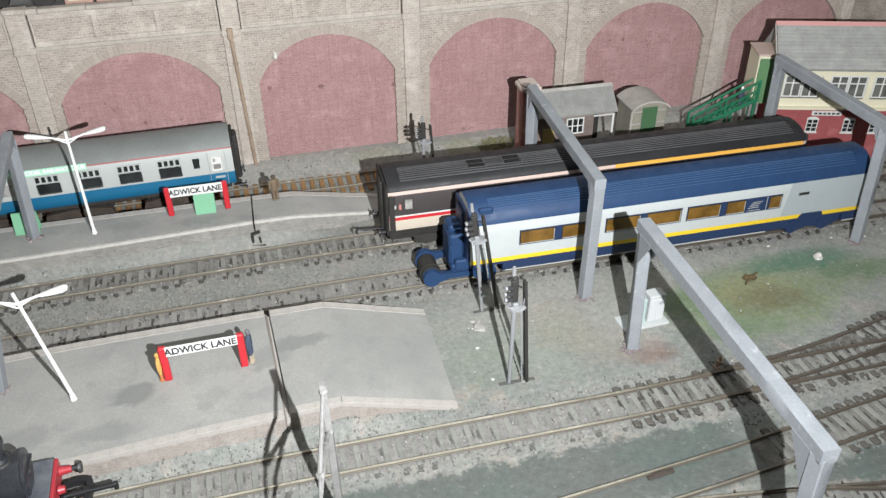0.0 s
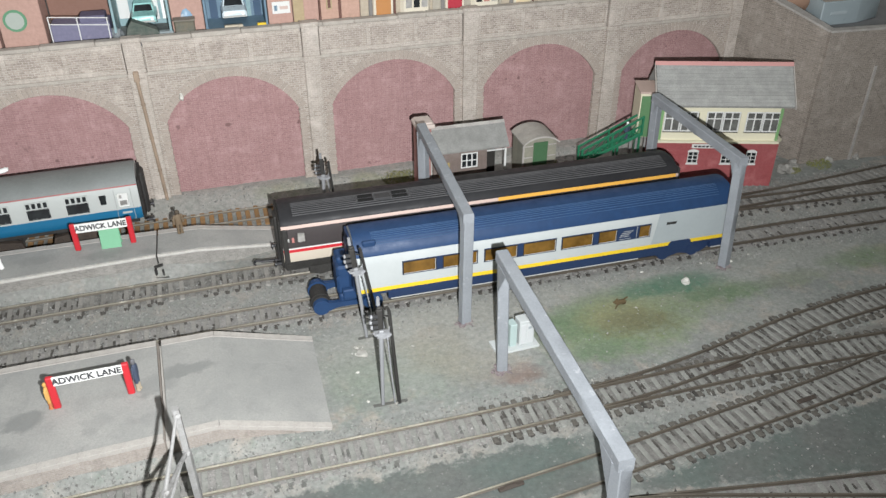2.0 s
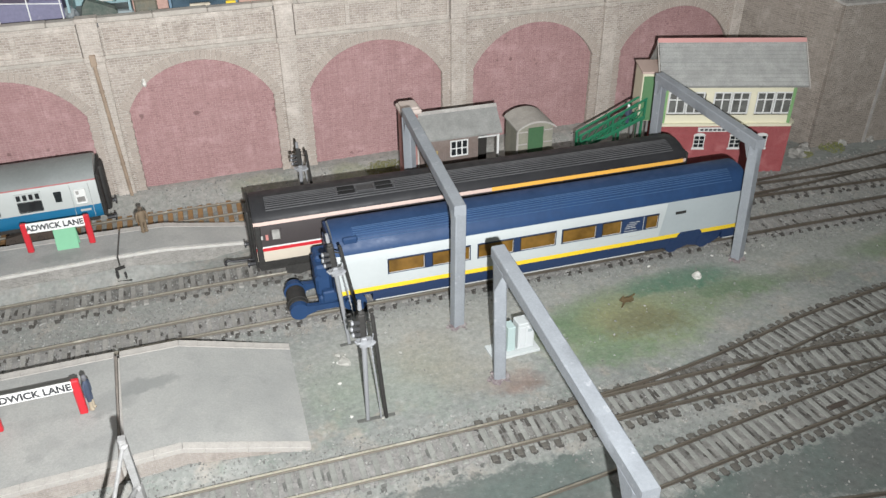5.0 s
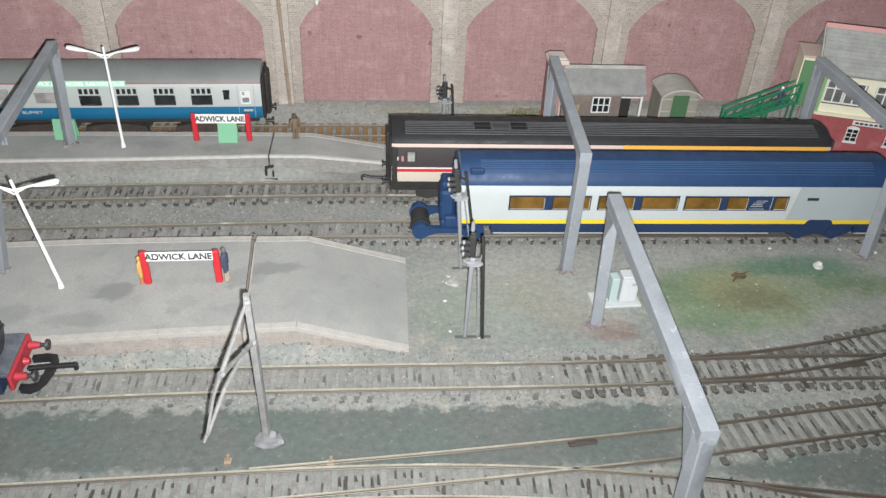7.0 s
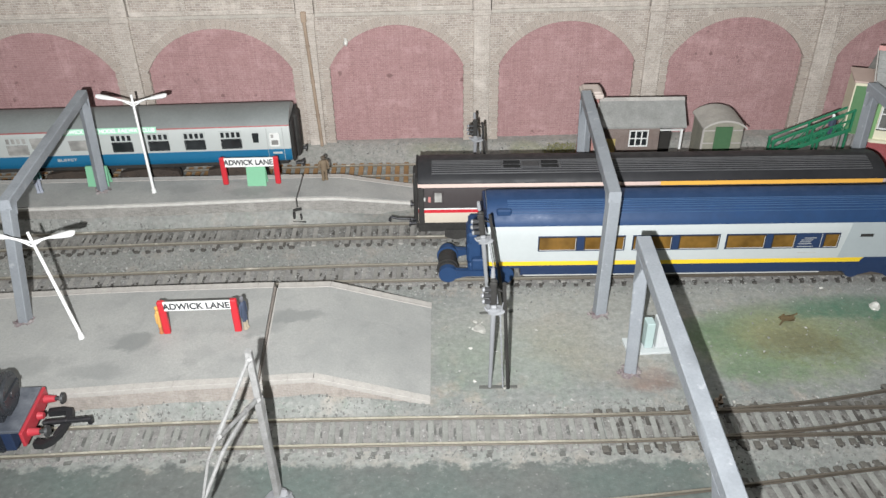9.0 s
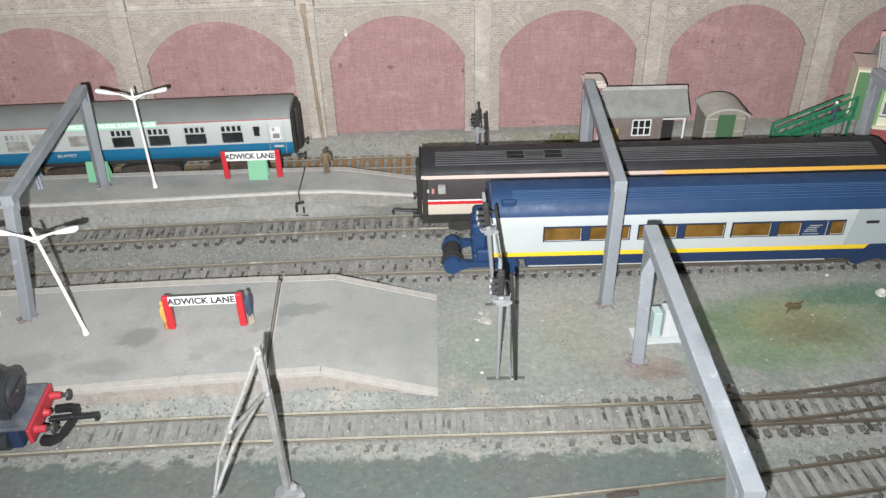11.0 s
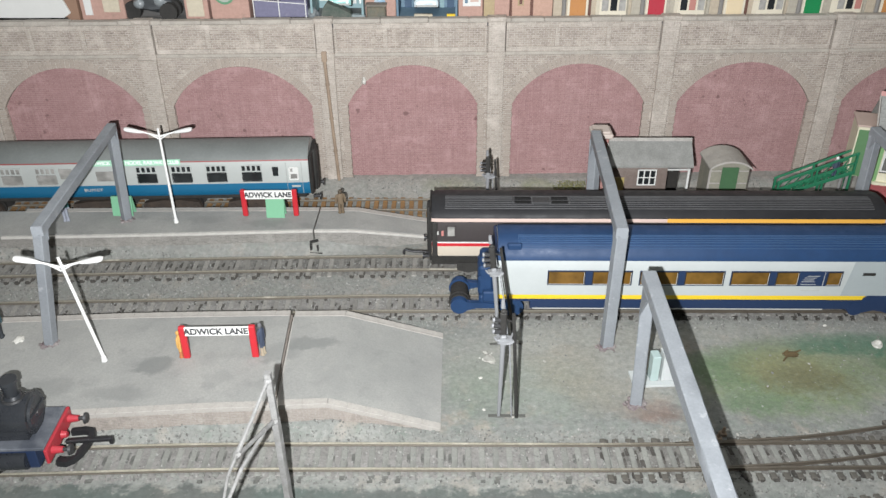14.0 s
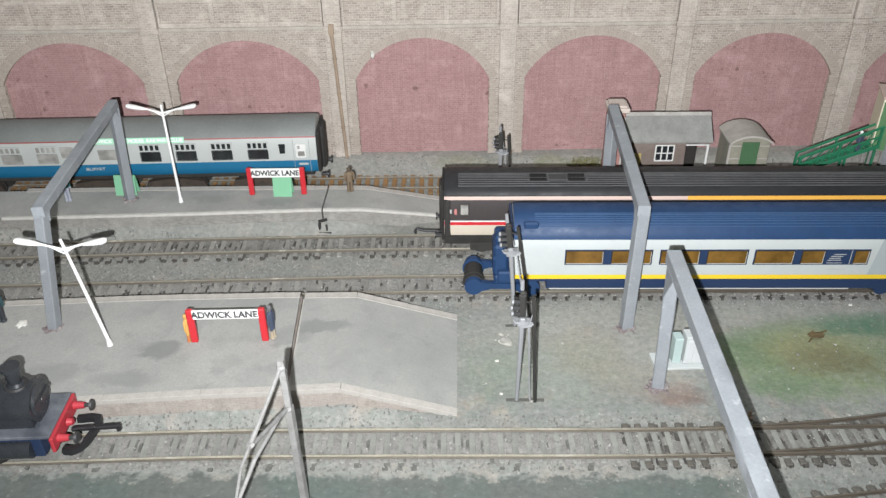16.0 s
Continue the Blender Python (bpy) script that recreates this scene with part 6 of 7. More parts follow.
part("lever_frame", b, DARK_METAL, sb)
b = B()
gable_roof(b, -3.3, W + 6.8, 0, DP, 55.5, 80, 0.8, 1.2)
rf = part("roof", b, ROOF_SLATE, sb)
COURSE_GREY = surface("worn_slate_course", (0.40, 0.40, 0.38), (0.31, 0.31, 0.295), 0.8, 7, 1.0, 0.4, 0.15, pieces=0.25)
for j in range(12):
    b = B()
    ya, yb = (-0.8 + (DP / 2 + 0.8) * f for f in (j / 12, (j + 1.15) / 12))
    za, zb = (56.7 + 24.5 / (DP / 2) * y for y in (ya, min(yb, DP / 2)))
    slab_x(b, [(ya, za - 0.2), (ya - 0.25, za + 0.5), (min(yb, DP / 2), zb + 0.12), (min(yb, DP / 2), zb - 0.2)], -4.3 + 0.15 * (j % 3), W + 7.7 - 0.2 * (j % 2))
    part("slate_course", b, COURSE_GREY, rf)
b = B()
slab_x(b, [(DP / 2 - 1.8, 80), (DP / 2, 82.6), (DP / 2 + 1.8, 80)], -5, W + 8.4)
part("ridge", b, paint("pink_ridge", (0.55, 0.28, 0.26), 0.7), rf, "pinkish ridge")
b = B()
slab_x(b, [(0.4, 54), (DP / 2, 79.6), (DP - 0.4, 54)], 0.5, 1.5)
slab_x(b, [(0.4, 54), (DP / 2, 79.6), (DP - 0.4, 54)], W - 1.5, W - 0.5)
part("gable", b, CREAM, sb)
for u in (-5.3, W + 8.2):
    b = B()
    slab_x(b, [(-1.2, 53.4), (-1.2, 55.6), (DP / 2, 81.2), (DP / 2, 79)], u, u + 0.7)
    part("bargeboard", b, PLATFORM_EDGE, sb)
b = B()
box(b, -15.0, 10, 25, -0.3, 34, 61, 0.2)
lob = part("entrance_lobby", b, CREAM, sb, "cream entrance lobby")
for u in (-14.6, -3):
    for v in (11, 31):
        b = B()
        box(b, u, v, -12, u + 1.8, v + 1.8, 25)
        part("lobby_leg", b, OLD_WOOD, lob, "weathered grey leg")
b = B()
box(b, -16.0, 9.0, 61, -0.3, 35.0, 62.4, 0.3)
part("lobby_roof", b, paint("dusty_pink_roof", (0.50, 0.38, 0.33), 0.8), lob)
b = B()
box(b, -14.2, 9.3, 25.5, -1, 10.3, 59, 0.2)
part("door", b, paint("faded_green_door", (0.10, 0.21, 0.095), 0.6), lob, "faded green door")

st = thing("staircase", "green model staircase with lattice handrails to the signal box", "stairs", 317.5, 505.4, 10.9)
st.scale = (0.963, 0.963, 0.963)
STAIR_GREEN = paint("stair_green", (0.02, 0.17, 0.085), 0.5)
for yy in (-3.4, 3.4):
    b = B()
    beam(b, (-0.5, yy, 9.5), (50, yy, 29), 1.0, 2.6, 0.15)
    part("stringer", b, STAIR_GREEN, st)
    b = B()
    beam(b, (-1, yy, 20.6), (50, yy, 43.0), 1.0, 1.5, 0.15)
    part("handrail", b, STAIR_GREEN, st)
    b = B()
    beam(b, (0, yy, 15.6), (50, yy, 36.4), 0.7, 0.9)
    part("mid_rail", b, STAIR_GREEN, st)
    for xx in (0, 24.5, 49):
        b = B()
        beam(b, (xx, yy, 9 + xx * 0.39), (xx, yy, 21 + xx * 0.44), 1.9 if xx != 24.5 else 1.3, 1.3, 0.1)
        part("baluster", b, STAIR_GREEN, st)
    for k in range(8):
        xa = k * 6.1
        b = B()
        beam(b, (xa, yy, 10 + xa * 0.39), (xa + 6.1, yy, 16 + (xa + 6.1) * 0.42), 0.5, 0.6)
        part("lattice_bar", b, STAIR_GREEN, st)
for k in range(13):
    b = B()
    box(b, k * 3.85, -3.3, k * 1.5 + 9.8, k * 3.85 + 3.6, 3.3, k * 1.5 + 10.5)
    part("tread", b, STAIR_GREEN, st)
for yy in (-2.8, 2.8):
    for xx in (1.5, 30, 48):
        b = B()
        box(b, xx - 0.7, yy - 0.7, -12, xx + 0.7, yy + 0.7, 8.6 + xx * 0.385)
        part("support_post", b, STAIR_GREEN, st)
figurine(354, 505.4, 34.6, 13.5, [SLATE_BLUE, LETTER_WHITE], "small blue and white figurine standing on the staircase", wide=0.8, cuts=(0.8,))

# ---- street above the wall ----
ZS = 122.0


def yw(x):
    """Line just behind the parapet."""
    return 563.5 + 0.026 * (x - 50)


CARD_PINK = paint("pink_card", (0.46, 0.29, 0.24), 0.8, grain=0.3, dirt=(0.30, 0.22, 0.18))
CARD_TAN = paint("tan_card", (0.42, 0.33, 0.20), 0.8, grain=0.3, dirt=(0.27, 0.2, 0.13))
CARD_BROWN = paint("brown_card", (0.26, 0.16, 0.11), 0.8)
CARD_CREAM = paint("cream_card", (0.55, 0.49, 0.38), 0.8, grain=0.25, dirt=(0.36, 0.31, 0.24))
CARD_BLUE = paint("steel_blue_card", (0.13, 0.21, 0.28), 0.6, grain=0.3, dirt=(0.08, 0.12, 0.16))


def block(name, label, cat, x0, x1, depth, h, mat, setback=0.0, extras=()):
    t = thing(name, label, cat, x0, yw(x0) + setback, ZS)
    b = B()
    box(b, 0, 0, 0, x1 - x0, depth, h, 0.4)
    part("wall_block", b, mat, t)
    for k, (nm, xa, za, xb, zb, m) in enumerate(extras):
        b = B()
        box(b, xa, -0.8 - 0.12 * k, za, xb, 0.3, zb, 0.1)
        part(nm, b, m, t)
    return t


van = thing("white_van", "white model van body parked above the wall", "vehicle", -215, yw(-215) + 4, ZS)
b = B()
slab_y(b, [(0, 3), (52, 3), (57, 6), (54, 14), (46, 24), (0, 26)], 0, 22)
part("body", b, WHITE, van)
b = B()
box(b, 1, 1, 1.2, 54, 21, 3.2)
part("sill", b, MATT_BLACK, van)
for xx in (10, 44):
    for yy in (1, 19):
        b = B()
        rod(b, (xx, yy, 4), (xx, yy + 2.5, 4), 4, 4, 16)
        part("wheel", b, MATT_BLACK, van)

block("card_box", "dark brown card box above the wall", "box", -164, -153, 20, 30, CARD_BROWN, 4)
block("card_building", "pink and cream card building above the wall", "building", -152, -122, 26, 45, CARD_PINK, 6,
      (("panel", 3, 4, 8, 26, WHITE), ("panel", 16, 6, 27, 30, CARD_CREAM)))
tr = thing("motor_tricycle", "black and grey model tricycle parked above the wall", "vehicle", -104, yw(-104) + 5, ZS)
for xx, yy in ((-14, 4), (12, 0), (12, 10)):
    b = B()
    rod(b, (xx, yy - 2.4, 6), (xx, yy + 2.4, 6), 6, 6, 18)
    part("wheel", b, MATT_BLACK, tr)
b = B()
ball(b, (0, 5, 11), 13, 6, 6, 7, 0.3, 3)
part("body", b, paint("dark_slate", (0.06, 0.065, 0.07)), tr)
b = B()
ball(b, (-8, 1, 11), 4, 2.5, 3.5, 2, 0.2)
ball(b, (6, 0.5, 13), 4, 2.5, 4, 3, 0.2)
part("mudguard", b, paint("slate_grey", (0.22, 0.24, 0.25)), tr)
block("card_building", "pale pink card building above the wall", "building", -81, -65, 24, 42, CARD_PINK, 4, (("panel", 2, 3, 13, 24, CARD_CREAM),))
bb = block("card_building", "salmon card building with a round green sign", "building", -63, -37, 24, 46, CARD_PINK, 3)
b = B()
rod(b, (10, -0.4, 18), (10, 0.3, 18), 7, 7, 24)
sg = part("round_sign", b, paint("sign_green", (0.12, 0.27, 0.16)), bb, "round green sign")
b = B()
rod(b, (10, -0.7, 18), (10, 0.2, 18), 5.4, 5.4, 24)
box(b, 5.6, -0.9, 16.8, 14.4, -0.2, 19.2)
part("sign_face", b, paint("pale_sign_face", (0.36, 0.40, 0.36), 0.6), sg)
block("card_building", "large reddish-brown card building above the wall", "building", -36, 3, 22, 70, paint("red_brown_card", (0.22, 0.12, 0.09), 0.8), 24)
ld = thing("crate_trailer", "purple-blue crates on a white railed trailer", "trailer", -34, yw(-34) + 3, ZS)
b = B()
box(b, 0, 0, 2, 36, 16, 13, 0.6)
part("crate", b, paint("violet_blue", (0.17, 0.165, 0.25), 0.6, grain=0.3, dirt=(0.26, 0.25, 0.31)), ld)
b = B()
box(b, 18, 1, 2, 34, 14, 17, 0.6)
part("crate", b, paint("dark_violet", (0.12, 0.115, 0.19), 0.6, grain=0.3, dirt=(0.2, 0.19, 0.25)), ld)
b = B()
for xx in (0, 17, 35):
    beam(b, (xx, -0.6, 2), (xx, -0.6, 19 - 0.1 * xx), 0.6)
for z in (14, 18.6):
    beam(b, (0, -0.6, z), (36, -0.6, z - 3), 0.5)
part("rail", b, WHITE, ld)
b = B()
box(b, -0.5, -0.5, 0, 36, 16, 2.2, 0.3)
part("deck", b, MATT_BLACK, ld)
RUBBLE = surface("mixed_rubble", (0.28, 0.30, 0.30), (0.10, 0.12, 0.14), 0.7, 3, 1, 0.5, 0.4)
b = B()
ball(b, (0, 0, 3.4), 5.5, 4.5, 4.2, 9, 0.5, 3)
solo("rubble_heap", b, RUBBLE, "heap of grey and teal scraps above the wall", "heap", 3, yw(3) + 7, ZS)


def garage(label, x0, x1, depth, h, mat, floor_mat):
    """An open-fronted bay: back, two sides, lintel and floor."""
    t = thing("card_garage", label, "building", x0, yw(x0) + 3, ZS)
    w = x1 - x0
    for nm, c, m in (("back_wall", (0, depth - 1.5, 0, w, depth, h), mat), ("side_wall", (0, 0, 0, 1.5, depth - 1.5, h), mat), ("side_wall", (w - 1.5, 0, 0, w, depth - 1.5, h), mat),
                     ("lintel", (1.5, 0, h - 8, w - 1.5, 1.5, h), mat), ("floor_slab", (1.5, 0.2, 0, w - 1.5, depth - 1.5, 0.8), floor_mat)):
        b = B()
        box(b, *c, 0.1)
        part(nm, b, m, t)
    return t


def toy_car(x, y, z, w, mat, label):
    """A small saloon seen nose first."""
    t = thing("toy_car", label, "model car", x, y, z, group="model cars above the wall")
    h = w * 0.74
    b = B()
    secs = []
    for yy, zz, k in ((0, 0.42, 0.88), (0.6, 0.5, 0.97), (w * 0.55, 0.6, 1.0), (w * 1.6, 0.6, 1.0), (w * 1.7, 0.5, 0.92)):
        r = w / 2 * k
        secs.append([(-r, yy, h * 0.14), (-r, yy, h * zz * 0.8), (-r * 0.86, yy, h * zz), (r * 0.86, yy, h * zz), (r, yy, h * zz * 0.8), (r, yy, h * 0.14)])
    loft(b, secs)
    part("body", b, mat, t)
    b = B()
    loft(b, [[(-w * 0.43 * k, yy, h * 0.58), (-w * 0.36 * k, yy + d, h), (w * 0.36 * k, yy + d, h), (w * 0.43 * k, yy, h * 0.58)] for yy, d, k in ((w * 0.5, w * 0.18, 1.0), (w * 1.45, -w * 0.12, 1.0))])
    part("cabin", b, mat, t)
    b = B()
    loft(b, [[(-w * 0.38, w * 0.5, h * 0.62), (w * 0.38, w * 0.5, h * 0.62), (w * 0.32, w * 0.64, h * 0.93), (-w * 0.32, w * 0.64, h * 0.93)],
             [(-w * 0.38, w * 0.47, h * 0.62), (w * 0.38, w * 0.47, h * 0.62), (w * 0.32, w * 0.61, h * 0.93), (-w * 0.32, w * 0.61, h * 0.93)]])
    part("windscreen", b, DARK_GLASS, t)
    for sx in (-1, 1):
        b = B()
        rod(b, (sx * w * 0.33, -0.25, h * 0.33), (sx * w * 0.33, 0.4, h * 0.33), w * 0.065, w * 0.065, 10)
        part("headlight", b, LETTER_WHITE, t)
        for yy in (w * 0.3, w * 1.35):
            b = B()
            rod(b, (sx * w * 0.5, yy, w * 0.16), (sx * w * 0.38, yy, w * 0.16), w * 0.16, w * 0.16, 14)
            part("wheel", b, MATT_BLACK, t)
    b = B()
    box(b, -w * 0.44, -0.5, h * 0.15, w * 0.44, 0.2, h * 0.25, 0.15)
    part("bumper", b, SILVER, t)
    return t


FADED_TEAL = paint("faded_teal_card", (0.26, 0.38, 0.40), 0.8, grain=0.3, dirt=(0.40, 0.46, 0.45), dirt_at=0.55)
DIRTY_FLOOR = surface("grimy_card_floor", (0.20, 0.21, 0.20), (0.12, 0.13, 0.13), 0.8, 6, 1, 0.4, 0.2)
gs = garage("teal and white card garage bay with a car inside", 4, 40, 30, 46, FADED_TEAL, DIRTY_FLOOR)
for xa, xb, za, zb, m in ((2, 9, 6, 40, WHITE), (25, 28, 4, 42, WHITE), (30, 33.5, 4, 42, LETTER_WHITE), (10, 24, 22, 38, DARK_GLASS)):
    b = B()
    box(b, xa, 27.4, za, xb, 28.4, zb, 0.1)
    part("wall_panel", b, m, gs)
toy_car(23, yw(23) + 9, ZS + 6.5, 16, paint("pale_turquoise", (0.30, 0.58, 0.55), 0.3), "turquoise model car parked on a ramp in the teal garage")
b = B()
slab_y(b, [(0, 0), (23, 0), (20, 5.5), (5, 12), (2, 8)], 0, 7.5)
solo("grass_bank", b, surface("olive_bank", (0.075, 0.10, 0.085), (0.14, 0.15, 0.13), 0.9, 5, 1, 0.4, 0.3), "dark green banked card offcut above the wall", "bank", 10.5, yw(24) + 0.6, ZS)
b = B()
box(b, 0, 0, 0, 11, 6, 3.4, 0.8)
solo("grey_tray", b, paint("grey_tray_plastic", (0.26, 0.30, 0.31), 0.5), "shallow grey plastic tray above the wall", "tray", 30, yw(30) + 0.8, ZS)
block("card_building", "salmon card wall between the two garages", "building", 40.4, 61.4, 24, 48, CARD_PINK, 9)
bn = thing("brown_bin", "brown model bin with a blue and white bag above the wall", "bin", 42, yw(42) - 0.5, ZS)
b = B()
box(b, 0, 0, 0, 13, 7.5, 9.5, 0.8)
part("body", b, surface("muddy_brown_bin", (0.17, 0.15, 0.11), (0.11, 0.12, 0.10), 0.7, 5, 1, 0.4, 0.2), bn)
b = B()
box(b, -0.6, -0.5, 9.5, 13.6, 8, 10.6, 0.4)
part("lid", b, surface("bin_lid", (0.24, 0.22, 0.18), (0.16, 0.15, 0.13), 0.7), bn)
b = B()
ball(b, (8, 10.5, 9), 4.6, 2.4, 7, 4, 0.3, 2)
part("bag", b, paint("pale_blue_bag", (0.22, 0.34, 0.46), 0.4, dirt=(0.7, 0.72, 0.74), dirt_at=0.56), bn, "crumpled blue and white bag")
NAVY_CARD = paint("navy_card", (0.04, 0.08, 0.14))
gb = garage("steel-blue card garage bay with a white car inside", 62, 103.4, 30, 48, CARD_BLUE, paint("blue_floor_card", (0.16, 0.25, 0.32), 0.6, dirt=(0.28, 0.36, 0.42)))
for xa, xb, za, zb, m in ((4, 9, 0.8, 38, NAVY_CARD), (29, 32, 0.8, 40, FADED_TEAL), (34, 39, 0.8, 40, NAVY_CARD), (11, 27, 24, 38, FADED_TEAL)):
    b = B()
    box(b, xa, 27.4, za, xb, 28.4, zb, 0.1)
    part("wall_panel", b, m, gb)
for xa, xb, m in ((12, 24.5, CARD_CREAM), (34, 40, YELLOW)):
    b = B()
    box(b, xa, -1.6, 0, xb, 1.2, 3.6, 0.3)
    part("kerb_block", b, m, gb)
toy_car(82, yw(82) + 10, ZS + 4.5, 17, paint("pale_sky_white", (0.58, 0.66, 0.70), 0.3), "pale white model car parked in the blue garage")
block("card_shop", "pink card shop with a white notice", "building", 104, 120.5, 26, 46, CARD_PINK, 1.5, (("notice", 3, 9, 15, 17, WHITE), ("notice_bar", 4.3, 11, 6.4, 14.6, CARD_BLUE), ("notice_bar", 8, 11.8, 13.6, 14, PINKISH)))
block("card_shop", "tan and pink card shop", "building", 121, 138.6, 26, 46, CARD_PINK, 1.8, (("panel", 0.2, 0, 7.4, 36, CARD_TAN), ("ledge", 0, 20, 7.8, 21.2, WHITE)))
SALMON = paint("salmon_brick_card", (0.50, 0.32, 0.25), 0.8, grain=0.3, dirt=(0.36, 0.25, 0.19))
UMBER = paint("umber_frame", (0.13, 0.06, 0.045), 0.7)
block("card_shop", "salmon card shop with dark red frames", "building", 139, 167.6, 26, 46, SALMON, 1.8,
      (("frame_bar", 0, 0, 1.2, 40, UMBER), ("frame_bar", 13.4, 0, 15.4, 40, UMBER), ("frame_bar", 1.2, 0, 13.4, 0.8, UMBER), ("window_panel", 5, 9, 9, 26, CARD_TAN), ("pane", 6, 10, 8, 25, UMBER)))
DOORS = [paint("orange_door", (0.47, 0.22, 0.08)), paint("crimson_door", (0.42, 0.04, 0.06)), paint("butter_door", (0.68, 0.56, 0.38)), paint("emerald_door", (0.015, 0.22, 0.075))]
STONES = [paint("buff_stone_card", (0.47, 0.40, 0.31), 0.8, grain=0.35, dirt=(0.33, 0.28, 0.21)), paint("grey_stone_card", (0.42, 0.385, 0.32), 0.8, grain=0.35, dirt=(0.30, 0.27, 0.22))]
FRAME_CREAM = paint("cream_window_frame", (0.64, 0.59, 0.48), 0.7)
ROSE = paint("rose_curtain", (0.45, 0.20, 0.17), 0.7)
for k, xa in enumerate((168, 221, 274, 327, 380, 433)):
    xb = min(xa + 53, 474)
    t = thing("terraced_house", ("buff", "grey")[k % 2] + " stone card terraced house with bay window above the wall", "house", xa, yw(xa) + 1.5, ZS, 1.5, group="card terrace above the wall")
    w = xb - xa
    b = B()
    box(b, 0, 0, 0, w, 30, 56, 0.3)
    part("wall_block", b, STONES[k % 2], t)
    b = B()
    slab_x(b, [(-2, 55), (15, 72), (32, 55), (32, 56.5), (15, 73.5), (-2, 56.5)], -0.3, w + 0.3)
    part("roof", b, ROOF_SLATE, t)
    b = B()
    rod(b, (7.2, -0.8, 0), (7.2, -0.8, 54), 1.5, 1.5, 10)
    part("downpipe", b, paint("slate_pipe", (0.22, 0.21, 0.20)), t)
    b = B()
    box(b, 9.6, -0.5, 0, 23.6, 0.3, 26, 0.2)
    dc = part("door_case", b, FRAME_CREAM, t)
    b = B()
    box(b, 11.2, -0.9, 0, 22.0, -0.2, 24, 0.2)
    dr = part("door", b, DOORS[k % 4], dc, "painted front door")
    b = B()
    box(b, 23.8, -0.7, 0, 25.6, 0.2, 24, 0.2)
    part("side_strip", b, UMBER if k % 2 == 0 else STONES[1], t)
    for u in (12.2, 17.2):
        b = B()
        box(b, u, -1.1, 13, u + 3.8, -0.7, 21, 0.1)
        part("door_light", b, (CARD_CREAM, YELLOW, SALMON, CARD_CREAM)[k % 4], dc)
    b = B()
    prism(b, [(29, 0), (31, -2.5), (w - 4, -2.5), (w - 2, 0)], 0, 27)
    bay = part("bay_window", b, FRAME_CREAM, t)
    n = 3
    pw = (w - 4 - 31.6) / n
    for q in range(n):
        b = B()
        box(b, 31.6 + q * pw + 0.8, -2.75, 5.5, 31.6 + (q + 1) * pw - 0.6, -2.3, 22, 0.15)
        part("pane", b, (PALE_GLASS, DARK_GLASS, ROSE)[(q + k) % 3 if k % 2 else (q % 2)], bay)
    for u in (0.12, 0.6):
        b = B()
        box(b, w * u, -0.5, 33, w * (u + 0.22), 0.3, 48, 0.2)
        fr = part("window_frame", b, WHITE, t)
        b = B()
        box(b, w * u + 1, -0.8, 34, w * (u + 0.22) - 1, -0.4, 47)
        part("pane", b, DARK_GLASS, fr)

# things on the bank behind the wing wall
b = B()
prism(b, [(487, 570), (512, 498), (640, 489), (900, 503), (900, 700), (487, 700)], 96, 105)
solo("pavement_bank", b, STREET, "grey ground behind the wing wall", "pavement", kind="structure")
TUB_GREY = paint("grey_blue_plastic", (0.30, 0.355, 0.375), 0.5, dirt=(0.22, 0.27, 0.29))
tub = thing("storage_tub", "grey-blue faceted plastic tub with a brown lid behind the wing wall", "tub", 508, 512, 105)
b = B()
prism(b, [(0, 0), (33, 0), (58, 8), (63, 34), (4, 34), (2, 16)], 0, 18)
bmesh.ops.bevel(b, geom=list(b.edges), offset=0.7, segments=1, affect="EDGES")
part("body", b, TUB_GREY, tub)
b = B()
prism(b, [(2, 1.4), (32.5, 1.4), (56, 9), (61, 32), (6, 32), (4, 16)], 18, 19)
part("lid", b, surface("brown_lid", (0.30, 0.26, 0.215), (0.24, 0.21, 0.18), 0.8), tub, "dull brown lid")
b = B()
box(b, 8, -0.35, 8.2, 22, 0.2, 10.4, 0.15)
part("label_bar", b, paint("tub_label", (0.36, 0.41, 0.43)), tub)
hull = thing("toy_hull", "dark green upturned model hull behind the wing wall", "model boat", 604, 532, 105)
b = B()
loft(b, [[(x, 8 + w * math.cos(a), 1 + h * math.sin(a)) for a in [math.pi * i / 8 for i in range(9)]] for x, w, h in ((0, 1.5, 2), (5, 6, 6), (18, 8, 8), (36, 8, 8), (46, 5, 5))])
part("body", b, paint("bottle_green", (0.02, 0.09, 0.055), 0.4), hull)
b = B()
box(b, -1, -1.2, 0, 46, 17, 1.4, 0.3)
part("rim", b, MATT_BLACK, hull)
b = B()
ball(b, (0, 0, 13), 14, 14, 13, 4, 0.15, 3)
solo("brown_bag", b, CARD_BROWN, "round brown cloth bundle behind the wing wall", "bundle", 507, 545, 105)

b = B()
rod(b, (0, 0, 0), (6.5, 3, 26), 1.5, 1.8, 10)
solo("paint_stick", b, surface("pinkish_stick", (0.45, 0.30, 0.24), (0.20, 0.36, 0.28), 0.6, 25, 1, 0.2, 0.05), "pinkish and green mixing stick leaning behind the wing wall", "stick", 592, 518, 105)

# ---- loose bits on the ground ----
CHALK = surface("white_plaster_chip", (0.66, 0.645, 0.60), (0.52, 0.505, 0.46), 0.8, 3, 0.7, 0.2, 0.2)

DULL_CHIP = surface("dull_plaster_chip", (0.45, 0.44, 0.40), (0.34, 0.33, 0.30), 0.85, 3, 0.7, 0.3, 0.3)


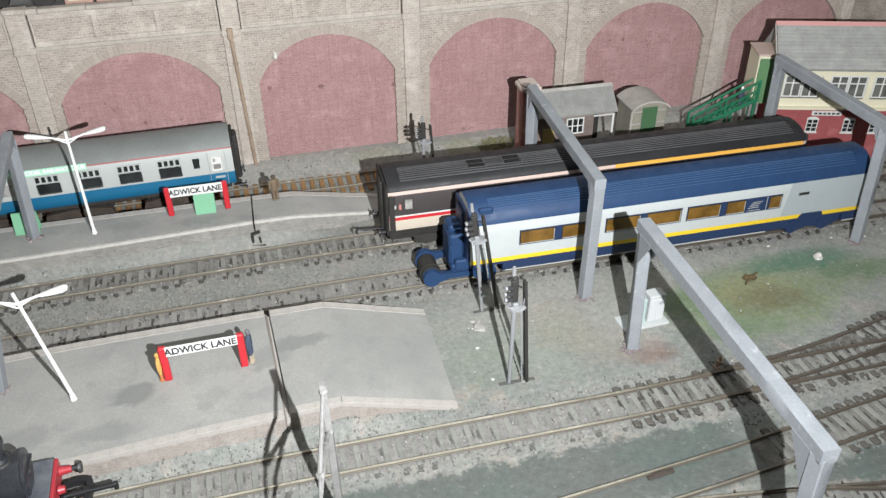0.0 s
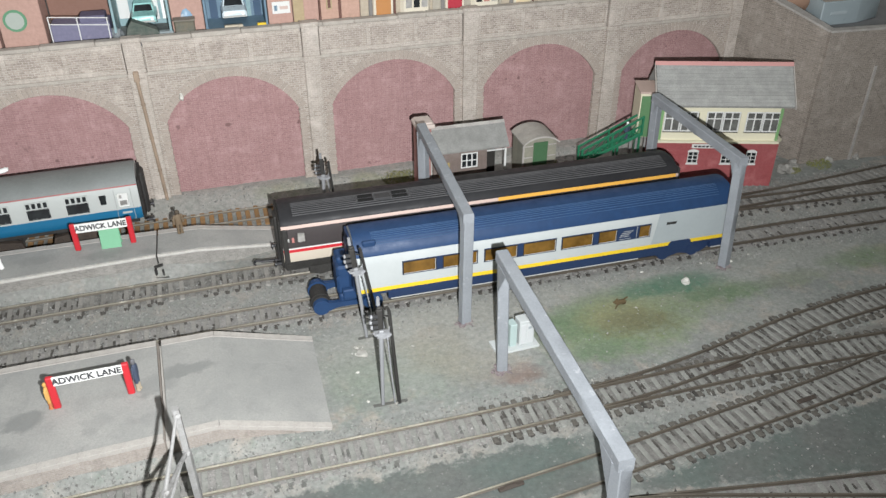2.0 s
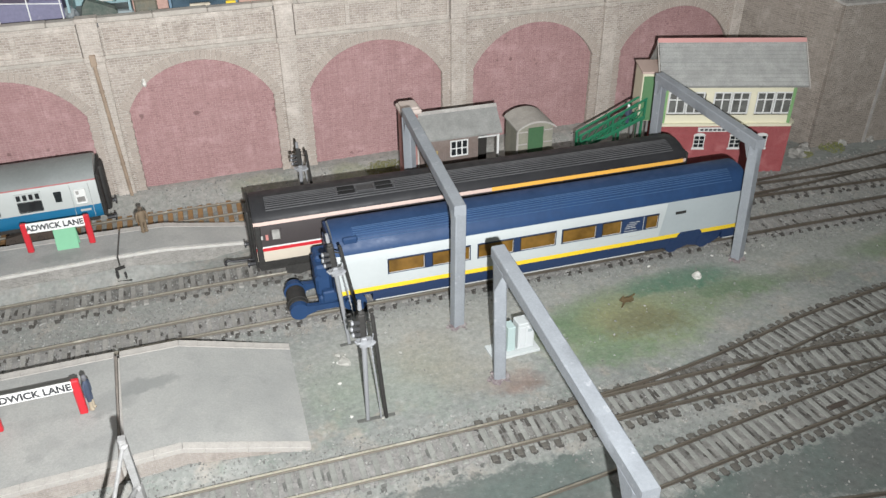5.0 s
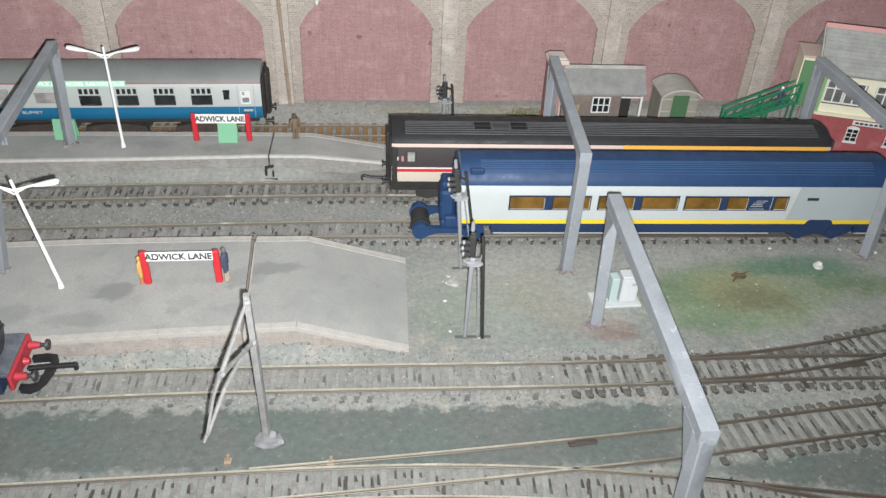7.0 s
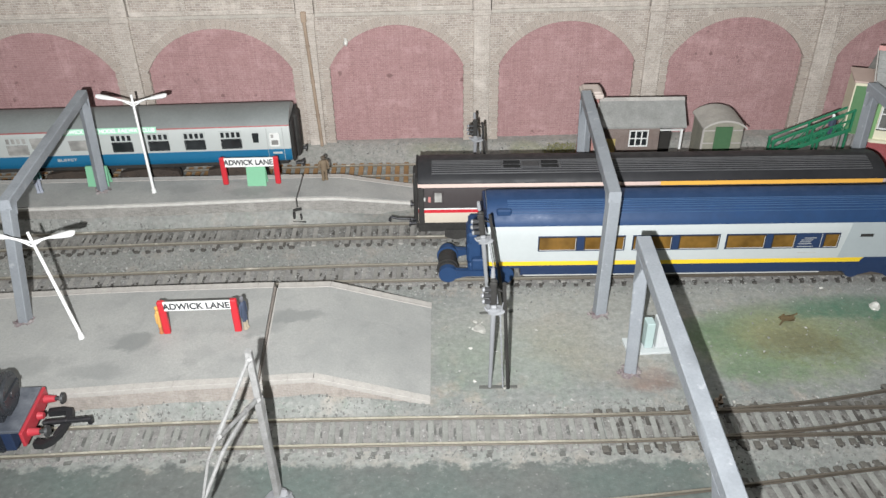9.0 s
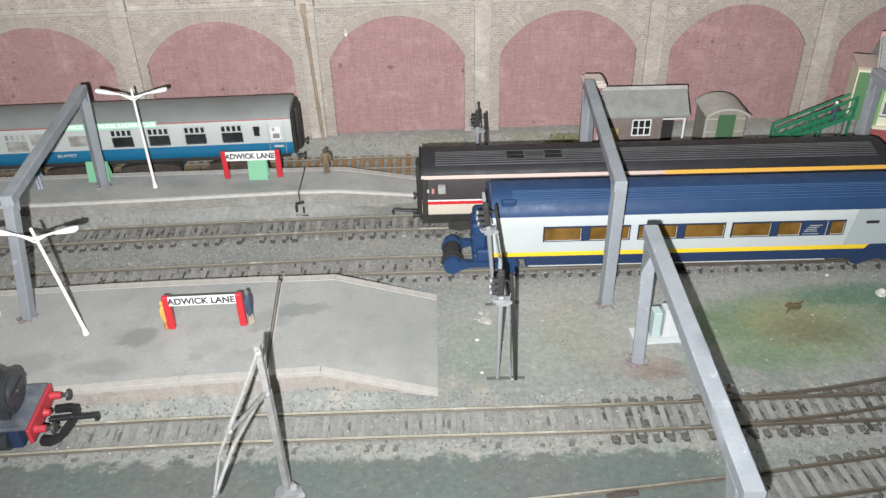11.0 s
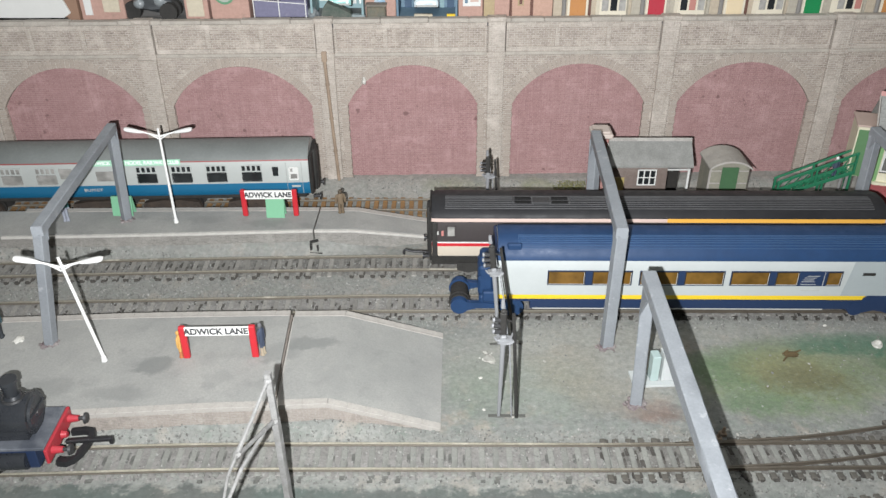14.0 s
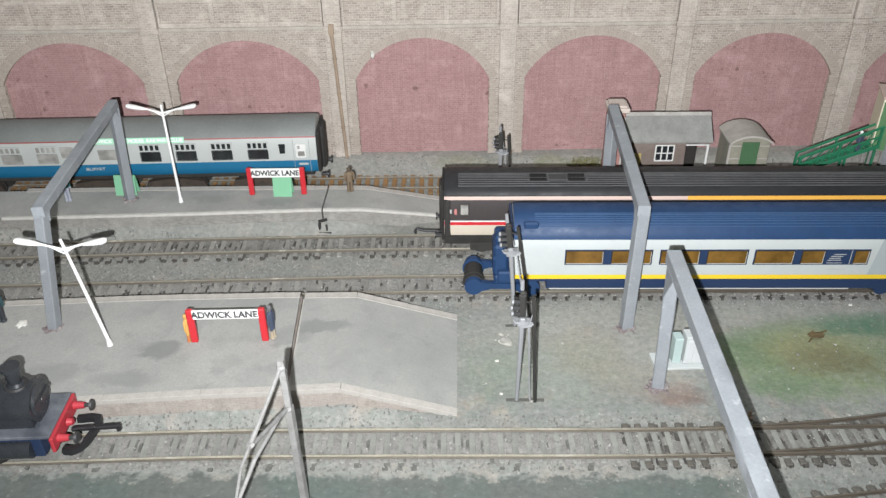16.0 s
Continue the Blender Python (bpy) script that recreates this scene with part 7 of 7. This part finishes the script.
def chip(x, y, r, label, seed, mat=CHALK, flat=0.7, z=0.0):
    b = B()
    ball(b, (0, 0, r * flat * 0.3), r * 0.75, r * 0.55, r * flat * 0.6, seed, 0.7, 2)
    return solo("plaster_chip", b, mat, label, "stone", x, y, z, seed * 47 % 360, group="pale plaster chips")


chip(-124.5, 347, 4.2, "crumpled white scrap at the figurine's feet on the platform", 17, CHALK, 0.5, ZP)
chip(121, 352, 5.0, "flat smear of pale plaster crumbs on the ballast", 41, DULL_CHIP, 0.28)
chip(331, 366, 4.2, "large white plaster chip on green scatter", 1, flat=0.8)
chip(35, 470, 3.6, "white plaster chip beside the far platform", 2, flat=1.5)
for i, (x, y, r) in enumerate(((119, 358, 2.0), (116, 337, 1.4), (131, 308, 1.2), (117, 313, 1.3), (150, 351, 1.3), (310, 384, 1.5), (388, 384, 1.5), (372, 380, 1.8), (289, 350, 1.0), (232, 300, 1.6), (236, 297, 1.2), (352, 383, 1.2))):
    chip(x, y, r, "small pale plaster chip on the ballast", i + 3, CHALK if i % 2 else DULL_CHIP, 0.5)
rp = random.Random(77)
for i in range(9):
    chip(121 + rp.gauss(0, 4.0), 355 + rp.gauss(0, 3.2), rp.uniform(0.5, 1.3), "small white plaster crumb beside the leaning signal", i + 60, CHALK, 0.5)
chip(38.6, 555.8, 2.6, "white plaster chip stuck on the arch ring", 33, flat=1.6, z=81)
b = B()
ball(b, (0.5, 0, 1.4), 4.2, 1.7, 1.3, 5, 0.9, 2)
rod(b, (-2, -1, 1.5), (-5, -4, 0.4), 0.5, 0.4, 6)
rod(b, (2, 1, 2), (6, 2.5, 2.6), 0.6, 0.4, 6)
rod(b, (-4, 1, 1), (-1, 2, 2.8), 0.5, 0.5, 6)
solo("dead_twig", b, surface("brown_twig", (0.12, 0.085, 0.04), (0.07, 0.05, 0.025), 0.9), "curled brown twig lying on the green scatter", "twig", 281, 356, 0)
b = B()
rod(b, (-2.4, 0, 0), (-2.4, 1, 7), 0.9, 0.9, 8)
rod(b, (2.4, -1, 0), (1.8, 1, 6), 0.7, 0.7, 8)
beam(b, (-3, 1.5, 8), (2.4, 2, 9), 1.4)
beam(b, (-3, -1, 1.5), (5, -1.5, 1.2), 1.2)
solo("broken_bracket", b, MATT_BLACK, "broken black bracket at the far platform edge", "bracket", 12, 459.5, 0)
for x, y, w in ((163, 238.5, 13), (300, 283.5, 20), (331, 252, 12)):
    b = B()
    box(b, 0, -1.3, 0.3, w, 1.3, 1.7, 0.5)
    box(b, w * 0.2, -0.8, 1.6, w * 0.7, 0.8, 2.3, 0.3)
    solo("point_lever", b, surface("rusty_black", (0.07, 0.055, 0.045), None, 0.7), "rusty point lever cover beside the rails", "point lever", x, y, 0, 7)
for x, y in ((20, 233), (62, 231), (229, 297), (226, 294)):
    b = B()
    box(b, -1.6, -1.6, 0, 1.6, 1.6, 1.6, 0.3)
    rod(b, (0, 0, 1.4), (0.3, 0.2, 4.6), 0.9, 0.7, 8)
    solo("point_motor_pin", b, RUST, "small dark point motor pin beside the rails", "pin", x, y, 0)

# tufts and rocks at the foot of the walls


def tuft(x, y, r, h, cols, label, n, seed):
    rr = random.Random(seed)
    verts, faces = [], []
    for i in range(n):
        a, d = rr.uniform(0, 6.283), r * math.sqrt(rr.random())
        px, py = d * math.cos(a), d * math.sin(a)
        hh = h * (1 - 0.7 * (d / r) ** 2) * rr.random()
        s = rr.uniform(0.35, 0.9)
        c = Vector((px, py, hh))
        u = Vector((rr.uniform(-1, 1), rr.uniform(-1, 1), rr.uniform(-1, 1))).normalized() * s
        v = u.orthogonal().normalized() * s
        k = len(verts)
        verts += [tuple((c + q) * K) for q in (u, v, -u * 0.6 - v * 0.6, u.cross(v).normalized() * s)]
        faces += [(k, k + 1, k + 2), (k, k + 1, k + 3), (k + 1, k + 2, k + 3), (k, k + 2, k + 3)]
    me = bpy.data.meshes.new("foliage_tuft")
    me.from_pydata(verts, [], faces)
    me.materials.append(cols)
    ob = new("foliage_tuft", me)
    ob.matrix_world = pose(x * K, y * K, lift(x, y) * K)
    return tagged(ob, label, "foliage", kind="stuff")


LIME = surface("lime_flock", (0.25, 0.255, 0.09), (0.18, 0.195, 0.09), 0.95, 4, 0.8, 0.4, 0.2)
OLIVE = surface("olive_flock", (0.27, 0.255, 0.12), (0.19, 0.20, 0.10), 0.95, 4, 0.8, 0.4, 0.2)
tuft(519, 487, 10, 4, LIME, "lime green flock tuft at the wall's foot", 420, 1)
for i, (x, y, r, h) in enumerate(((193, 541, 9, 20), (184, 545, 8, 12), (199, 530, 6, 8), (492, 485, 6, 4), (308, 540, 7, 7))):
    tuft(x, y, r * 1.3, h * 0.42, OLIVE, "olive flock tuft at the wall's foot", 600, i + 2)
ROCK = surface("grey_plaster_rock", (0.38, 0.37, 0.34), (0.26, 0.25, 0.23), 0.9, 6, 0.9, 0.3, 0.3)
for i, (x, y, r) in enumerate(((486, 483, 6), (496, 489, 5), (312, 528, 7), (303, 520, 6), (318, 536, 6), (554, 488, 4), (530, 490, 4), (260, 524, 6), (268, 515, 4))):
    b = B()
    ball(b, (0, 0, r * 0.4), r, r * 0.8, r * 0.75, i, 0.7, 3)
    solo("rock", b, ROCK, "grey plaster rock at the wall's foot", "rock", x, y, lift(x, y) - 0.4, i * 50, group="plaster rocks")

# loose ballast
rr = random.Random(31)
verts, faces = [], []
for i in range(46000):
    x = rr.uniform(-230, 560)
    k = rr.random()
    if k < 0.55:
        y = rr.uniform(380, 475)
    elif k < 0.74:
        y = rr.uniform(264 if x < 205 else 255, 300)
    elif k < 0.82:
        y = rr.uniform(300, 380)
        if x < 98 or y < 382 and rr.random() < 0.8:
            continue
    elif k < 0.9:
        y = rr.uniform(185, 255)
        if x < 225 or rr.random() < 0.6:
            continue
    else:
        y = rr.uniform(500, 556)
    if 300 < y < 375 and x < 97 or 455 < y < 495 and x < 85:
        continue
    s = rr.choice((0.35, 0.45, 0.55, 0.75)) * rr.uniform(0.8, 1.3)
    c = Vector((x, y, lift(x, y) + s * 0.35 + (0.25 if abs(y - 280) < 14 or abs(y - 402) < 14 or abs(y - 446) < 14 else 0)))
    q = Euler((rr.uniform(0, 6), rr.uniform(0, 6), rr.uniform(0, 6))).to_matrix()
    n = len(verts)
    for v in ((1, 0, 0), (-1, 0, 0), (0, 0.8, 0), (0, -0.9, 0), (0, 0, 0.7), (0, 0, -0.7)):
        verts.append(tuple((c + q @ Vector(v) * s) * K))
    faces += [(n + a, n + bq, n + d) for a, bq, d in ((0, 2, 4), (2, 1, 4), (1, 3, 4), (3, 0, 4), (2, 0, 5), (1, 2, 5), (3, 1, 5), (0, 3, 5))]
me = bpy.data.meshes.new("ballast")
me.from_pydata(verts, [], faces)


def ballast_material():
    m, ns, ls = nodes_of("mixed_ballast")
    p = ns["Principled BSDF"]
    rnd = ns.new("ShaderNodeNewGeometry").outputs["Random Per Island"]
    r = ns.new("ShaderNodeValToRGB")
    r.color_ramp.elements[0].color, r.color_ramp.elements[1].color = (0.15, 0.148, 0.138, 1), (0.345, 0.34, 0.32, 1)
    e = r.color_ramp.elements.new(0.72)
    e.color = (0.22, 0.222, 0.208, 1)
    ls.new(rnd, r.inputs[0])
    ls.new(r.outputs[0], p.inputs["Base Color"])
    p.inputs["Roughness"].default_value = 0.9
    return m


me.materials.append(ballast_material())
tagged(new("ballast", me), "loose grey ballast chips over the board", "ballast", kind="stuff")
FAR_EDGE = surface("whitened_edge", (0.62, 0.60, 0.56), (0.46, 0.44, 0.41), 0.8, 9, 1.0, 0.3, 0.15)
for t, secs, s in ((p1, NP1[1:], 1), (p2, NP2, 2), (p3, FP1[1:], 3), (p4, FP2, 4)):
    edging(t, secs, True, 8.0, s, FAR_EDGE if s > 2 else None, 1.8 if s > 2 else 4.0, 1.2 if s > 2 else 2.3)
    edging(t, secs, False, 8.0, s + 9)
